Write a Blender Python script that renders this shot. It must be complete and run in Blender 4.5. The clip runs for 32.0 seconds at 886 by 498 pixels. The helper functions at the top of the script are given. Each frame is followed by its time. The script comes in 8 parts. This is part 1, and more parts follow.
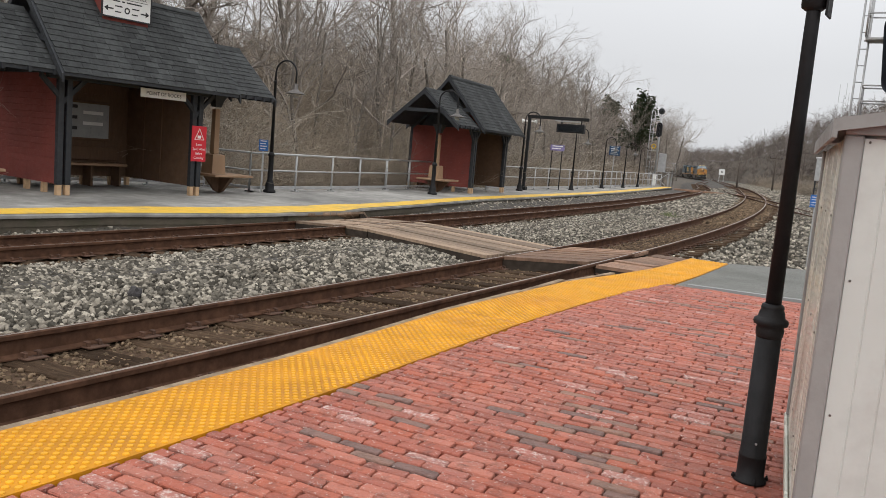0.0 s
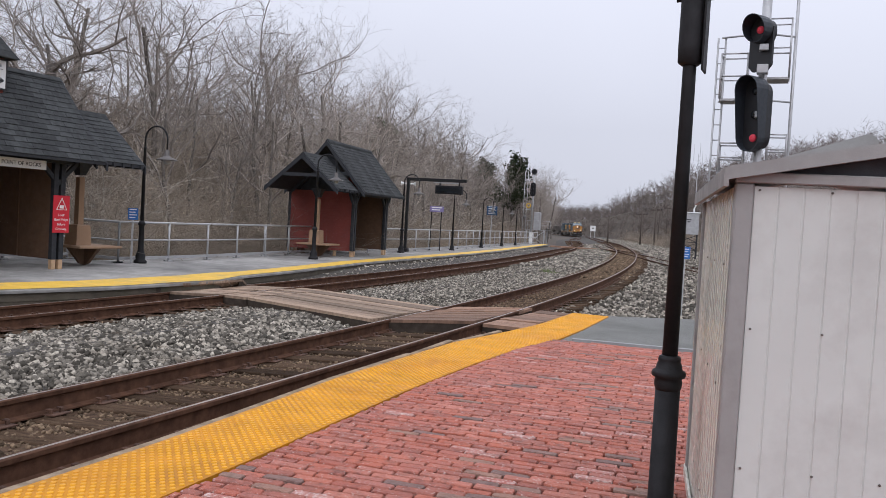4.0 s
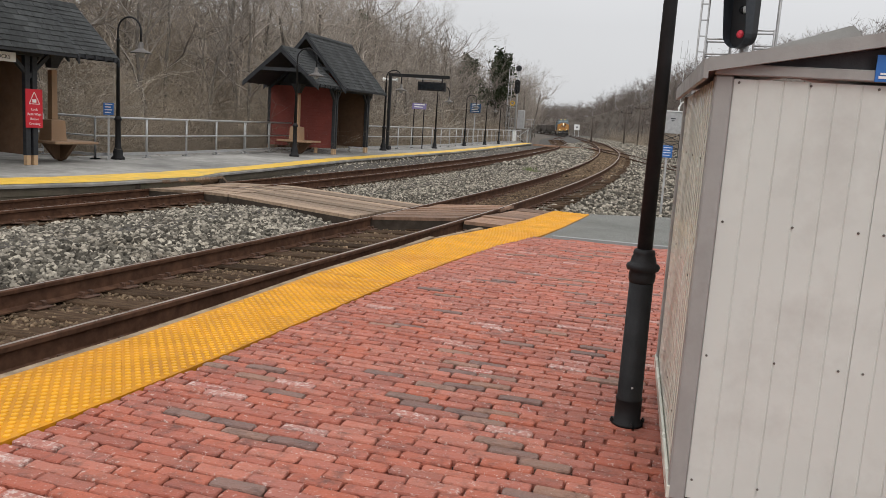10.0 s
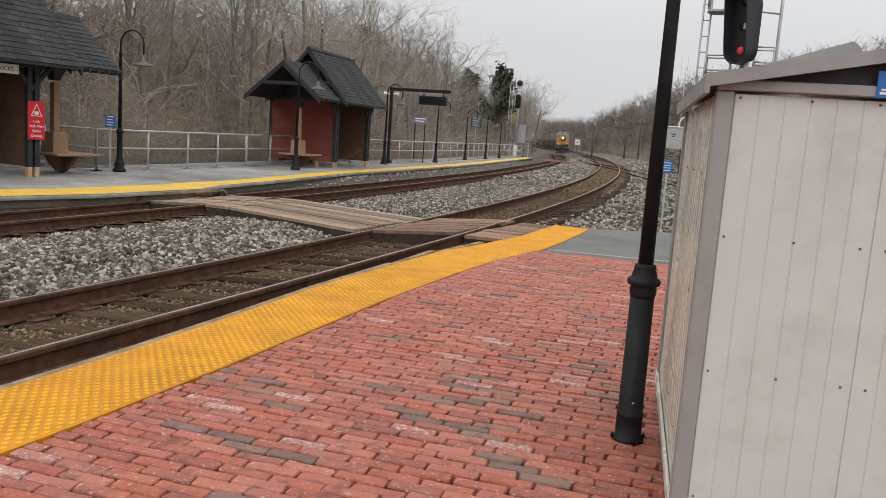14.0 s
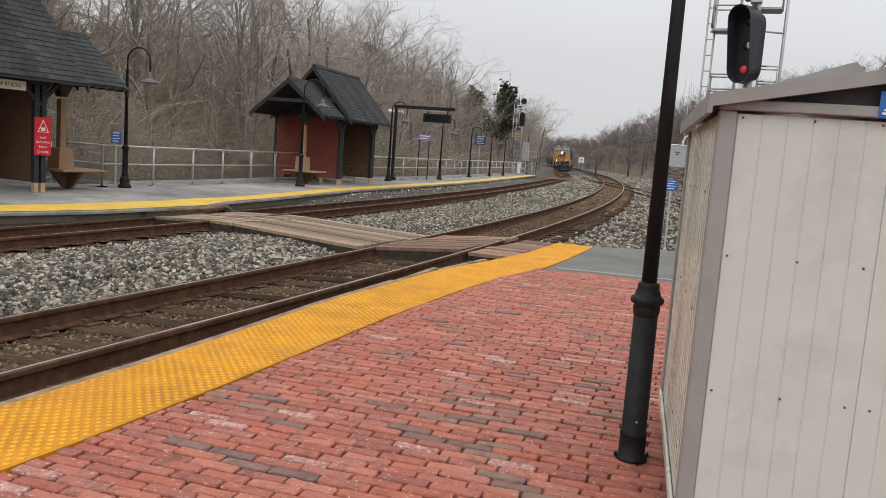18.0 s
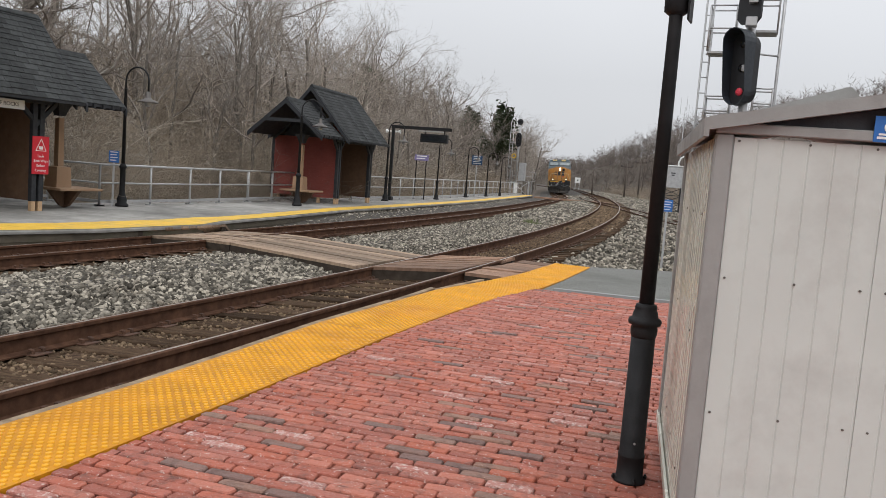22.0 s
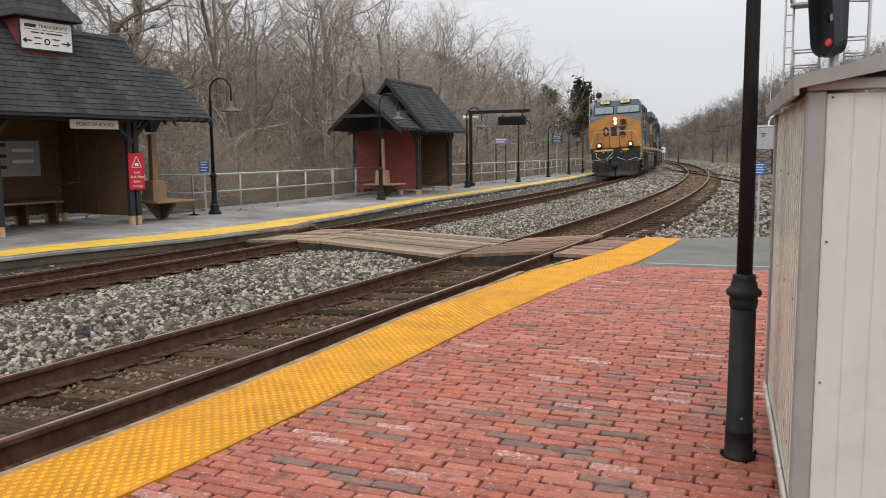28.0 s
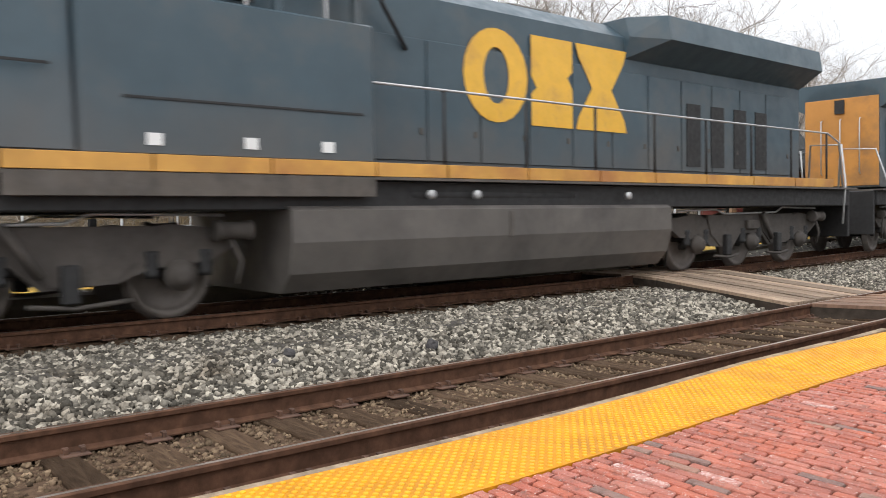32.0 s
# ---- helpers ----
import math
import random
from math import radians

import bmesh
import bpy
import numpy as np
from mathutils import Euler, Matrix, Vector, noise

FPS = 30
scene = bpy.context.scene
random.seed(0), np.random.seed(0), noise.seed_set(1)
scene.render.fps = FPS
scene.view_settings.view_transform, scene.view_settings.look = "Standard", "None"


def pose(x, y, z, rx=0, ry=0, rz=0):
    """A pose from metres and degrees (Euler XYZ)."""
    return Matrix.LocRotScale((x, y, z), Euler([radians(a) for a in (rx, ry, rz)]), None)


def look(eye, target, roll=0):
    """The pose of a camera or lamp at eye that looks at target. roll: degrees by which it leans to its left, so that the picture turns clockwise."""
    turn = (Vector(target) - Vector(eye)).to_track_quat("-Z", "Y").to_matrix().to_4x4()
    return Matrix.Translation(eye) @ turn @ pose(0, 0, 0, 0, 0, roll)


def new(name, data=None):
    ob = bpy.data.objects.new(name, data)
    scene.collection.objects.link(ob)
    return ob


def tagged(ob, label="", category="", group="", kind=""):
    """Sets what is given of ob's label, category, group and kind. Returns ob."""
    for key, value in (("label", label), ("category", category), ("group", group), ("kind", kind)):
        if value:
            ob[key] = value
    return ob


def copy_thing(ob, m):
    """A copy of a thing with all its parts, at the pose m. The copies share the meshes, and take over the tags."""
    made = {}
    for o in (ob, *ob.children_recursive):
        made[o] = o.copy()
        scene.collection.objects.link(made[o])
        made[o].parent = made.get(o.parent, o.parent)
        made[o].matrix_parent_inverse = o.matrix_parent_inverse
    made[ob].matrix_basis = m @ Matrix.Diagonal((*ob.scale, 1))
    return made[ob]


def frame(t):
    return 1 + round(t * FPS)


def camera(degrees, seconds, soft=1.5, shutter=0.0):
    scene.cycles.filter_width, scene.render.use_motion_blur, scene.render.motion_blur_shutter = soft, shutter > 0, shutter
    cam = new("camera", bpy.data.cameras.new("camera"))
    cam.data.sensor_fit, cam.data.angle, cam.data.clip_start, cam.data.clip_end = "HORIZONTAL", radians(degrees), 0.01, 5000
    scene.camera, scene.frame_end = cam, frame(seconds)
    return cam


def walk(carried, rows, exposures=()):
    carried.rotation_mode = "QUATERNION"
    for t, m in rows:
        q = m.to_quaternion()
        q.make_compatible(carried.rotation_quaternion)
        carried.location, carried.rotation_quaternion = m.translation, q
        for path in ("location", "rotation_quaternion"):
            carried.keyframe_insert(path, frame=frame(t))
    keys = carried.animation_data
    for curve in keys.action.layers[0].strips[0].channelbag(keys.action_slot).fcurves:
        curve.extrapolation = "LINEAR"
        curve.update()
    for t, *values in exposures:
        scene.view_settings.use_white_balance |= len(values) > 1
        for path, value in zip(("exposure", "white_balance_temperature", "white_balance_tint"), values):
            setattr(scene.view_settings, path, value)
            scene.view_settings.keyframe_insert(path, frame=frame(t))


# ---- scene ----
cam = camera(57.6, 32.0, soft=0.5, shutter=0.2)
PATH = [
    (0, (0.112, -0.121, 1.422), (-1.012, 1.515, 1.177), 4.9),
    (0.5, (0.115, -0.114, 1.419), (-1.022, 1.51, 1.152), 4.2),
    (1, (0.13, -0.126, 1.402), (-0.899, 1.571, 1.158), 5.1),
    (1.5, (0.092, -0.121, 1.391), (-0.781, 1.673, 1.252), 6.0),
    (2, (0.1, -0.044, 1.399), (-0.714, 1.78, 1.282), 1.8),
    (2.5, (0.069, 0.055, 1.427), (-0.876, 1.816, 1.36), -0.0),
    (4.5, (-0.024, 0.006, 1.389), (-0.887, 1.809, 1.316), 4.2),
    (5, (-0.021, 0.006, 1.382), (-0.859, 1.82, 1.294), 4.1),
    (5.5, (-0.017, 0.007, 1.38), (-0.845, 1.823, 1.257), 4.1),
    (6, (-0.014, -0.002, 1.384), (-0.839, 1.813, 1.226), 4.1),
    (6.5, (-0.013, 0.001, 1.383), (-0.845, 1.809, 1.185), 4.0),
    (7, (-0.01, 0.001, 1.383), (-0.846, 1.803, 1.15), 4.0),
    (7.5, (-0.004, 0.01, 1.38), (-0.842, 1.808, 1.12), 3.8),
    (8, (0.005, 0.019, 1.381), (-0.832, 1.813, 1.097), 3.6),
    (8.5, (0.008, 0.019, 1.382), (-0.828, 1.811, 1.081), 3.4),
    (9, (0.006, 0.012, 1.381), (-0.826, 1.804, 1.07), 3.4),
    (9.5, (0.006, 0.007, 1.384), (-0.824, 1.8, 1.069), 3.5),
    (10, (0.006, 0.011, 1.38), (-0.821, 1.804, 1.064), 3.7),
    (10.5, (0.001, 0.017, 1.381), (-0.823, 1.812, 1.068), 3.8),
    (11, (0.006, 0.018, 1.378), (-0.815, 1.816, 1.072), 3.9),
    (11.5, (0.005, 0.012, 1.379), (-0.815, 1.812, 1.079), 3.9),
    (12, (0.006, 0.001, 1.381), (-0.813, 1.802, 1.089), 3.9),
    (12.5, (0.006, 0.0, 1.38), (-0.814, 1.802, 1.093), 3.9),
    (13, (0.005, 0.003, 1.381), (-0.818, 1.803, 1.097), 3.9),
    (13.5, (0.003, 0.008, 1.38), (-0.824, 1.807, 1.096), 4.0),
    (14, (0.002, 0.015, 1.377), (-0.83, 1.812, 1.095), 4.0),
    (14.5, (0.0, 0.013, 1.379), (-0.836, 1.809, 1.101), 4.1),
    (16.5, (0.011, -0.001, 1.384), (-0.828, 1.797, 1.136), 4.0),
    (17, (0.011, -0.004, 1.382), (-0.83, 1.795, 1.137), 4.0),
    (17.5, (0.009, 0.0, 1.383), (-0.835, 1.797, 1.14), 4.1),
    (18, (0.005, 0.011, 1.381), (-0.84, 1.807, 1.14), 4.2),
    (18.5, (0.004, 0.008, 1.382), (-0.841, 1.805, 1.145), 4.3),
    (19, (0.005, -0.002, 1.384), (-0.839, 1.796, 1.153), 4.4),
    (19.5, (0.004, -0.001, 1.384), (-0.841, 1.798, 1.157), 4.4),
    (20, (0.008, 0.004, 1.383), (-0.84, 1.802, 1.163), 4.4),
    (20.5, (0.004, 0.004, 1.382), (-0.851, 1.799, 1.17), 4.4),
    (21, (0.002, -0.005, 1.384), (-0.859, 1.789, 1.181), 4.5),
    (21.5, (0.001, -0.006, 1.386), (-0.853, 1.791, 1.19), 4.5),
    (22, (0.002, -0.003, 1.387), (-0.841, 1.801, 1.195), 4.4),
    (22.5, (0.0, 0.005, 1.395), (-0.833, 1.814, 1.205), 3.9),
    (23, (-0.008, 0.018, 1.411), (-0.868, 1.814, 1.224), 3.3),
    (23.5, (-0.026, 0.053, 1.408), (-0.935, 1.824, 1.221), 2.5),
    (24, (-0.033, 0.063, 1.402), (-0.992, 1.807, 1.205), 2.0),
    (24.5, (-0.032, 0.042, 1.392), (-1.03, 1.762, 1.177), 1.7),
    (25, (-0.027, 0.012, 1.384), (-1.037, 1.722, 1.145), 1.5),
    (25.5, (-0.014, 0.007, 1.384), (-1.008, 1.725, 1.144), 1.6),
    (27.5, (-0.008, 0.01, 1.389), (-0.969, 1.749, 1.166), 0.5),
    (28, (0.001, 0.004, 1.399), (-1.028, 1.703, 1.163), -0.6),
    (28.5, (-0.003, -0.024, 1.407), (-1.13, 1.61, 1.159), -1.7),
    (29, (-0.007, -0.033, 1.411), (-1.221, 1.537, 1.162), -2.4),
    (29.5, (0.015, -0.051, 1.412), (-1.28, 1.456, 1.177), -2.7),
    (30, (0.031, -0.046, 1.423), (-1.336, 1.399, 1.214), -2.8),
    (30.5, (0.032, -0.043, 1.432), (-1.404, 1.337, 1.251), -2.7),
    (31, (0.034, -0.047, 1.441), (-1.488, 1.24, 1.281), -2.4),
    (31.5, (0.041, -0.066, 1.454), (-1.558, 1.125, 1.303), -1.6),
    (32, (0.104, -0.082, 1.431), (-1.529, 1.063, 1.274), 0.9),
]
walk(cam, [(t, look(eye, target, roll)) for t, eye, target, roll in PATH], [(0.0, 0.1, 6500, 10), (1.0, 0.08, 6500, 10), (1.8, 0.0, 5980, 16), (5.0, 0.0, 5980, 16), (6.0, 0.0, 6100, 14), (7.5, 0.0, 6450, 10), (9.0, 0.0, 6550, 10), (20.0, 0.0, 6500, 10), (22.0, 0.0, 6400, 10), (24.0, 0.05, 6250, 10), (25.0, 0.08, 6450, 10), (28.0, 0.12, 6500, 10), (30.0, 0.3, 6500, 10), (31.0, 0.41, 6380, 10), (32.0, 0.63, 6400, 10)])

# World, sun and exposure: an overcast winter day.
world = bpy.data.worlds.new("world")
scene.world = world
world.use_nodes = True
wn = world.node_tree
wn.nodes.clear()
sky = wn.nodes.new("ShaderNodeTexSky")
sky.sky_type, sky.sun_disc = "NISHITA", False
sky.sun_elevation, sky.sun_rotation = radians(38), radians(200)
sky.dust_density, sky.air_density = 3.0, 1.0
hsv = wn.nodes.new("ShaderNodeHueSaturation")
hsv.inputs["Saturation"].default_value = 0.18
cloud = wn.nodes.new("ShaderNodeTexNoise")
cloud.inputs["Scale"].default_value, cloud.inputs["Detail"].default_value = 1.6, 6
cmap = wn.nodes.new("ShaderNodeMapRange")
cmap.inputs["To Min"].default_value, cmap.inputs["To Max"].default_value = 6.3, 7.9
grey = wn.nodes.new("ShaderNodeMix")
grey.data_type = "RGBA"
grey.inputs["Factor"].default_value = 0.82
tone = wn.nodes.new("ShaderNodeMix")
tone.data_type, tone.blend_type = "RGBA", "MULTIPLY"
tone.inputs["Factor"].default_value = 1.0
tone.inputs["A"].default_value = (0.955, 0.97, 1.0, 1)
# an overcast dome is about twice as bright overhead as at the horizon
tcw = wn.nodes.new("ShaderNodeTexCoord")
sep = wn.nodes.new("ShaderNodeSeparateXYZ")
dome = wn.nodes.new("ShaderNodeMapRange")
dome.inputs["From Min"].default_value, dome.inputs["From Max"].default_value = 0.12, 1.0
dome.inputs["To Min"].default_value, dome.inputs["To Max"].default_value = 1.0, 2.3
lift = wn.nodes.new("ShaderNodeVectorMath")
lift.operation = "SCALE"
wn.links.new(tcw.outputs["Generated"], sep.inputs["Vector"])
wn.links.new(sep.outputs["Z"], dome.inputs["Value"])
bg = wn.nodes.new("ShaderNodeBackground")
bg.inputs["Strength"].default_value = 0.108
wout = wn.nodes.new("ShaderNodeOutputWorld")
wn.links.new(sky.outputs["Color"], hsv.inputs["Color"])
wn.links.new(cloud.outputs["Fac"], cmap.inputs["Value"])
wn.links.new(cmap.outputs["Result"], tone.inputs["B"])
wn.links.new(hsv.outputs["Color"], grey.inputs["A"])
wn.links.new(tone.outputs["Result"], grey.inputs["B"])
wn.links.new(grey.outputs["Result"], lift.inputs[0])
wn.links.new(dome.outputs["Result"], lift.inputs["Scale"])
wn.links.new(lift.outputs["Vector"], bg.inputs["Color"])
wn.links.new(bg.outputs["Background"], wout.inputs["Surface"])
sun = new("sun", bpy.data.lights.new("sun", "SUN"))
sun.data.energy, sun.data.angle, sun.data.color = 0.7, radians(35), (1.0, 0.97, 0.93)
sun.matrix_world = look((20, -30, 40), (0, 0, 0))

# ---- materials ----


def mat(name, colour, rough=0.7, metal=0.0, vary=0.25, scale=6.0, bump=0.15, bscale=60.0, second=None, amount=0.5, sscale=1.3, per=0.0, spec=0.5, island=0.0, stretch=(1, 1, 1), coord="Object", coat=0.0):
    """A surface with grain at two scales. second: a stain colour in patches; per / island: variation from piece to piece."""
    m = bpy.data.materials.new(name)
    m.use_nodes = True
    nt = m.node_tree
    b = nt.nodes["Principled BSDF"]
    tc = nt.nodes.new("ShaderNodeTexCoord")
    mp = nt.nodes.new("ShaderNodeMapping")
    mp.inputs["Scale"].default_value = stretch
    nt.links.new(tc.outputs[coord], mp.inputs["Vector"])

    def noisy(s, detail=5, rough_=0.6):
        n = nt.nodes.new("ShaderNodeTexNoise")
        n.inputs["Scale"].default_value, n.inputs["Detail"].default_value, n.inputs["Roughness"].default_value = s, detail, rough_
        nt.links.new(mp.outputs["Vector"], n.inputs["Vector"])
        return n

    def mix(kind, a, bcol, fac):
        x = nt.nodes.new("ShaderNodeMix")
        x.data_type, x.blend_type = "RGBA", kind
        for sock, v in ((x.inputs["A"], a), (x.inputs["B"], bcol), (x.inputs["Factor"], fac)):
            if isinstance(v, bpy.types.NodeSocket):
                nt.links.new(v, sock)
            else:
                sock.default_value = v if not isinstance(v, tuple) else (*v, 1)
        return x.outputs["Result"]

    def ramp(src, lo, hi, a=0.0, c=1.0):
        r = nt.nodes.new("ShaderNodeMapRange")
        r.inputs["From Min"].default_value, r.inputs["From Max"].default_value = lo, hi
        r.inputs["To Min"].default_value, r.inputs["To Max"].default_value = a, c
        nt.links.new(src, r.inputs["Value"])
        return r.outputs["Result"]

    n1 = noisy(scale)
    dark = tuple(v * (1 - vary) for v in colour)
    light = tuple(min(1, v * (1 + vary * 0.8)) for v in colour)
    col = mix("MIX", dark, light, ramp(n1.outputs["Fac"], 0.3, 0.7))
    if second:
        n2 = noisy(sscale, 6, 0.65)
        col = mix("MIX", col, second, ramp(n2.outputs["Fac"], 0.62 - 0.35 * amount, 0.78 - 0.2 * amount, 0, 0.85))
    if per or island:
        src = nt.nodes.new("ShaderNodeObjectInfo" if per else "ShaderNodeNewGeometry")
        out = src.outputs["Random" if per else "Random Per Island"]
        k = per or island
        v = nt.nodes.new("ShaderNodeHueSaturation")
        if k >= 0.7:
            sq = nt.nodes.new("ShaderNodeMath")
            sq.operation = "POWER"
            sq.inputs[1].default_value = 2.2
            nt.links.new(out, sq.inputs[0])
            out = sq.outputs[0]
            nt.links.new(ramp(out, 0, 1, 1 - k, 1 + 2 * k), v.inputs["Value"])
        else:
            nt.links.new(ramp(out, 0, 1, 1 - k, 1 + k), v.inputs["Value"])
        nt.links.new(col, v.inputs["Color"])
        col = v.outputs["Color"]
    nt.links.new(col, b.inputs["Base Color"])
    b.inputs["Metallic"].default_value = metal
    b.inputs["Specular IOR Level"].default_value = spec
    b.inputs["Coat Weight"].default_value = coat
    nr = noisy(scale * 2.3)
    nt.links.new(ramp(nr.outputs["Fac"], 0.3, 0.7, max(0.03, rough - 0.12), min(1, rough + 0.12)), b.inputs["Roughness"])
    if bump:
        nb = noisy(bscale, 4)
        bp = nt.nodes.new("ShaderNodeBump")
        bp.inputs["Strength"].default_value, bp.inputs["Distance"].default_value = bump, 0.02
        nt.links.new(nb.outputs["Fac"], bp.inputs["Height"])
        nt.links.new(bp.outputs["Normal"], b.inputs["Normal"])
    return m


def glow(name, colour, strength):
    m = bpy.data.materials.new(name)
    m.use_nodes = True
    b = m.node_tree.nodes["Principled BSDF"]
    b.inputs["Base Color"].default_value = (*colour, 1)
    b.inputs["Emission Color"].default_value = (*colour, 1)
    b.inputs["Emission Strength"].default_value = strength
    return m


M = {}
M["ballast"] = mat("ballast", (0.218, 0.196, 0.16), 0.92, vary=0.35, scale=30, bump=0.3, second=(0.09, 0.073, 0.054), amount=0.28, island=0.7, spec=0.12)
# bed kept near black: the shade in the stone gaps is in its colour
M["ballast_bed"] = mat("ballast_bed", (0.045, 0.039, 0.032), 0.95, vary=0.45, scale=22, bump=0.8, bscale=26, second=(0.085, 0.073, 0.058), amount=0.5, sscale=4)
M["track_stone"] = mat("track_stone", (0.165, 0.118, 0.076), 0.92, vary=0.4, scale=12, second=(0.07, 0.043, 0.027), amount=0.42, island=0.62, spec=0.08)
M["track_bed"] = mat("track_bed", (0.088, 0.056, 0.036), 0.95, vary=0.5, scale=20, bump=0.8, bscale=30, spec=0.1)
M["rail_side"] = mat("rail_side", (0.102, 0.053, 0.033), 0.88, vary=0.4, scale=9, second=(0.055, 0.029, 0.019), sscale=3, bscale=90, spec=0.1)
M["rail_top"] = mat("rail_top", (0.4, 0.36, 0.32), 0.36, 0.9, vary=0.2, scale=12, stretch=(1, 0.15, 1), bump=0.02, second=(0.14, 0.095, 0.065), amount=0.3, sscale=2)
M["tie"] = mat("tie", (0.064, 0.041, 0.026), 0.95, vary=0.45, scale=5, stretch=(1, 8, 1), bump=0.6, bscale=22, second=(0.115, 0.078, 0.05), amount=0.4, sscale=3, per=0.4, spec=0.06)
M["clip"] = mat("clip", (0.085, 0.042, 0.025), 0.85, vary=0.4)


def brick_mat(name, tones, island, flecks=0.5):
    """Fired clay: each piece its own tone, sandy grain, mortar flecks and worn pale arrises."""
    m = mat(name, (0.4, 0.125, 0.085), 0.66, vary=0.35, scale=9, bump=0.8, bscale=45, spec=0.35)
    nt = m.node_tree
    b = nt.nodes["Principled BSDF"]
    grain = b.inputs["Base Color"].links[0].from_socket
    src = nt.nodes.new("ShaderNodeNewGeometry" if island else "ShaderNodeObjectInfo")
    rnd = src.outputs["Random Per Island" if island else "Random"]
    cr = nt.nodes.new("ShaderNodeValToRGB")
    cr.color_ramp.interpolation = "CONSTANT"
    while len(cr.color_ramp.elements) < len(tones):
        cr.color_ramp.elements.new(0.5)
    for i, c in enumerate(tones):
        cr.color_ramp.elements[i].position = i / len(tones)
        cr.color_ramp.elements[i].color = (*c, 1)
    nt.links.new(rnd, cr.inputs["Fac"])
    tc = nt.nodes.new("ShaderNodeTexCoord")

    def layer(scale, lo, hi, top):
        n = nt.nodes.new("ShaderNodeTexNoise")
        n.noise_dimensions = "4D"
        n.inputs["Scale"].default_value, n.inputs["Detail"].default_value = scale, 5
        n.inputs["Roughness"].default_value = 0.7
        nt.links.new(tc.outputs["Object"], n.inputs["Vector"])
        w = nt.nodes.new("ShaderNodeMath")
        w.operation = "MULTIPLY"
        w.inputs[1].default_value = 40.0
        nt.links.new(rnd, w.inputs[0])
        nt.links.new(w.outputs[0], n.inputs["W"])
        r = nt.nodes.new("ShaderNodeMapRange")
        r.inputs["From Min"].default_value, r.inputs["From Max"].default_value, r.inputs["To Max"].default_value = lo, hi, top
        nt.links.new(n.outputs["Fac"], r.inputs["Value"])
        return r.outputs["Result"]

    def blend(kind, a, c, fac):
        x = nt.nodes.new("ShaderNodeMix")
        x.data_type, x.blend_type = "RGBA", kind
        nt.links.new(a, x.inputs["A"])
        if isinstance(c, tuple):
            x.inputs["B"].default_value = (*c, 1)
        else:
            nt.links.new(c, x.inputs["B"])
        if isinstance(fac, float):
            x.inputs["Factor"].default_value = fac
        else:
            nt.links.new(fac, x.inputs["Factor"])
        return x.outputs["Result"]

    col = blend("MIX", cr.outputs["Color"], grain, 0.3)
    col = blend("MIX", col, (0.09, 0.05, 0.042), layer(9, 0.5, 0.72, 0.8))
    col = blend("MIX", col, (0.62, 0.5, 0.45), layer(46, 0.66 - 0.1 * flecks, 0.74 - 0.08 * flecks, 0.85))
    nt.links.new(col, b.inputs["Base Color"])
    return m


REDS = [(0.405, 0.113, 0.068), (0.471, 0.157, 0.101), (0.352, 0.101, 0.065), (0.442, 0.131, 0.08), (0.505, 0.188, 0.13), (0.388, 0.125, 0.086), (0.315, 0.115, 0.083), (0.436, 0.147, 0.104), (0.451, 0.125, 0.07), (0.388, 0.147, 0.111), (0.288, 0.094, 0.067), (0.343, 0.121, 0.084), (0.438, 0.169, 0.12)]
GREYS = [(0.15, 0.137, 0.118), (0.215, 0.172, 0.135), (0.12, 0.118, 0.108), (0.26, 0.185, 0.135), (0.17, 0.148, 0.128)]
CHALKS = [(0.44, 0.19, 0.15), (0.47, 0.24, 0.2), (0.4, 0.15, 0.12)]
for key, tones, flecks in (("brick", REDS, 0.85), ("brick_grey", GREYS, 0.3), ("brick_chalk", CHALKS, 1.6)):
    M[key] = brick_mat(key, tones, False, flecks)
    M[key + "_rest"] = brick_mat(key + "_rest", tones, True, flecks)
M["joint"] = mat("joint", (0.014, 0.01, 0.008), 0.95, vary=0.4, scale=20, bump=0.4)
M["tactile"] = mat("tactile", (0.53, 0.225, 0.006), 0.62, vary=0.2, scale=3, bump=0.08, second=(0.36, 0.15, 0.012), amount=0.36, sscale=2.2, spec=0.3)
M["plank"] = mat("plank", (0.25, 0.148, 0.096), 0.85, vary=0.35, scale=3.5, stretch=(1, 12, 1), bump=0.4, bscale=18, second=(0.13, 0.075, 0.048), amount=0.36, per=0.4)
M["plank_pale"] = mat("plank_pale", (0.3, 0.215, 0.148), 0.88, vary=0.35, scale=3.5, stretch=(1, 12, 1), bump=0.4, bscale=18, second=(0.17, 0.108, 0.07), amount=0.36, per=0.4)
M["asphalt"] = mat("asphalt", (0.19, 0.19, 0.172), 0.9, vary=0.55, scale=45, bump=0.8, bscale=110, second=(0.125, 0.125, 0.11), sscale=0.9)
M["concrete"] = mat("concrete", (0.32, 0.32, 0.31), 0.88, vary=0.18, scale=4, bump=0.15, second=(0.2, 0.2, 0.2), amount=0.5, sscale=0.5)
M["edge_wood"] = mat("edge_wood", (0.055, 0.042, 0.032), 0.92, vary=0.4, scale=6, bump=0.4, second=(0.03, 0.024, 0.019), spec=0.2)
M["lip"] = mat("lip", (0.31, 0.235, 0.16), 0.92, vary=0.35, scale=9, bump=0.5, bscale=40, second=(0.11, 0.08, 0.058), amount=0.5, sscale=2.6, spec=0.2)
M["deck2"] = mat("deck2", (0.31, 0.298, 0.272), 0.85, vary=0.26, scale=3, bump=0.2, second=(0.105, 0.1, 0.093), amount=0.58, sscale=0.45)
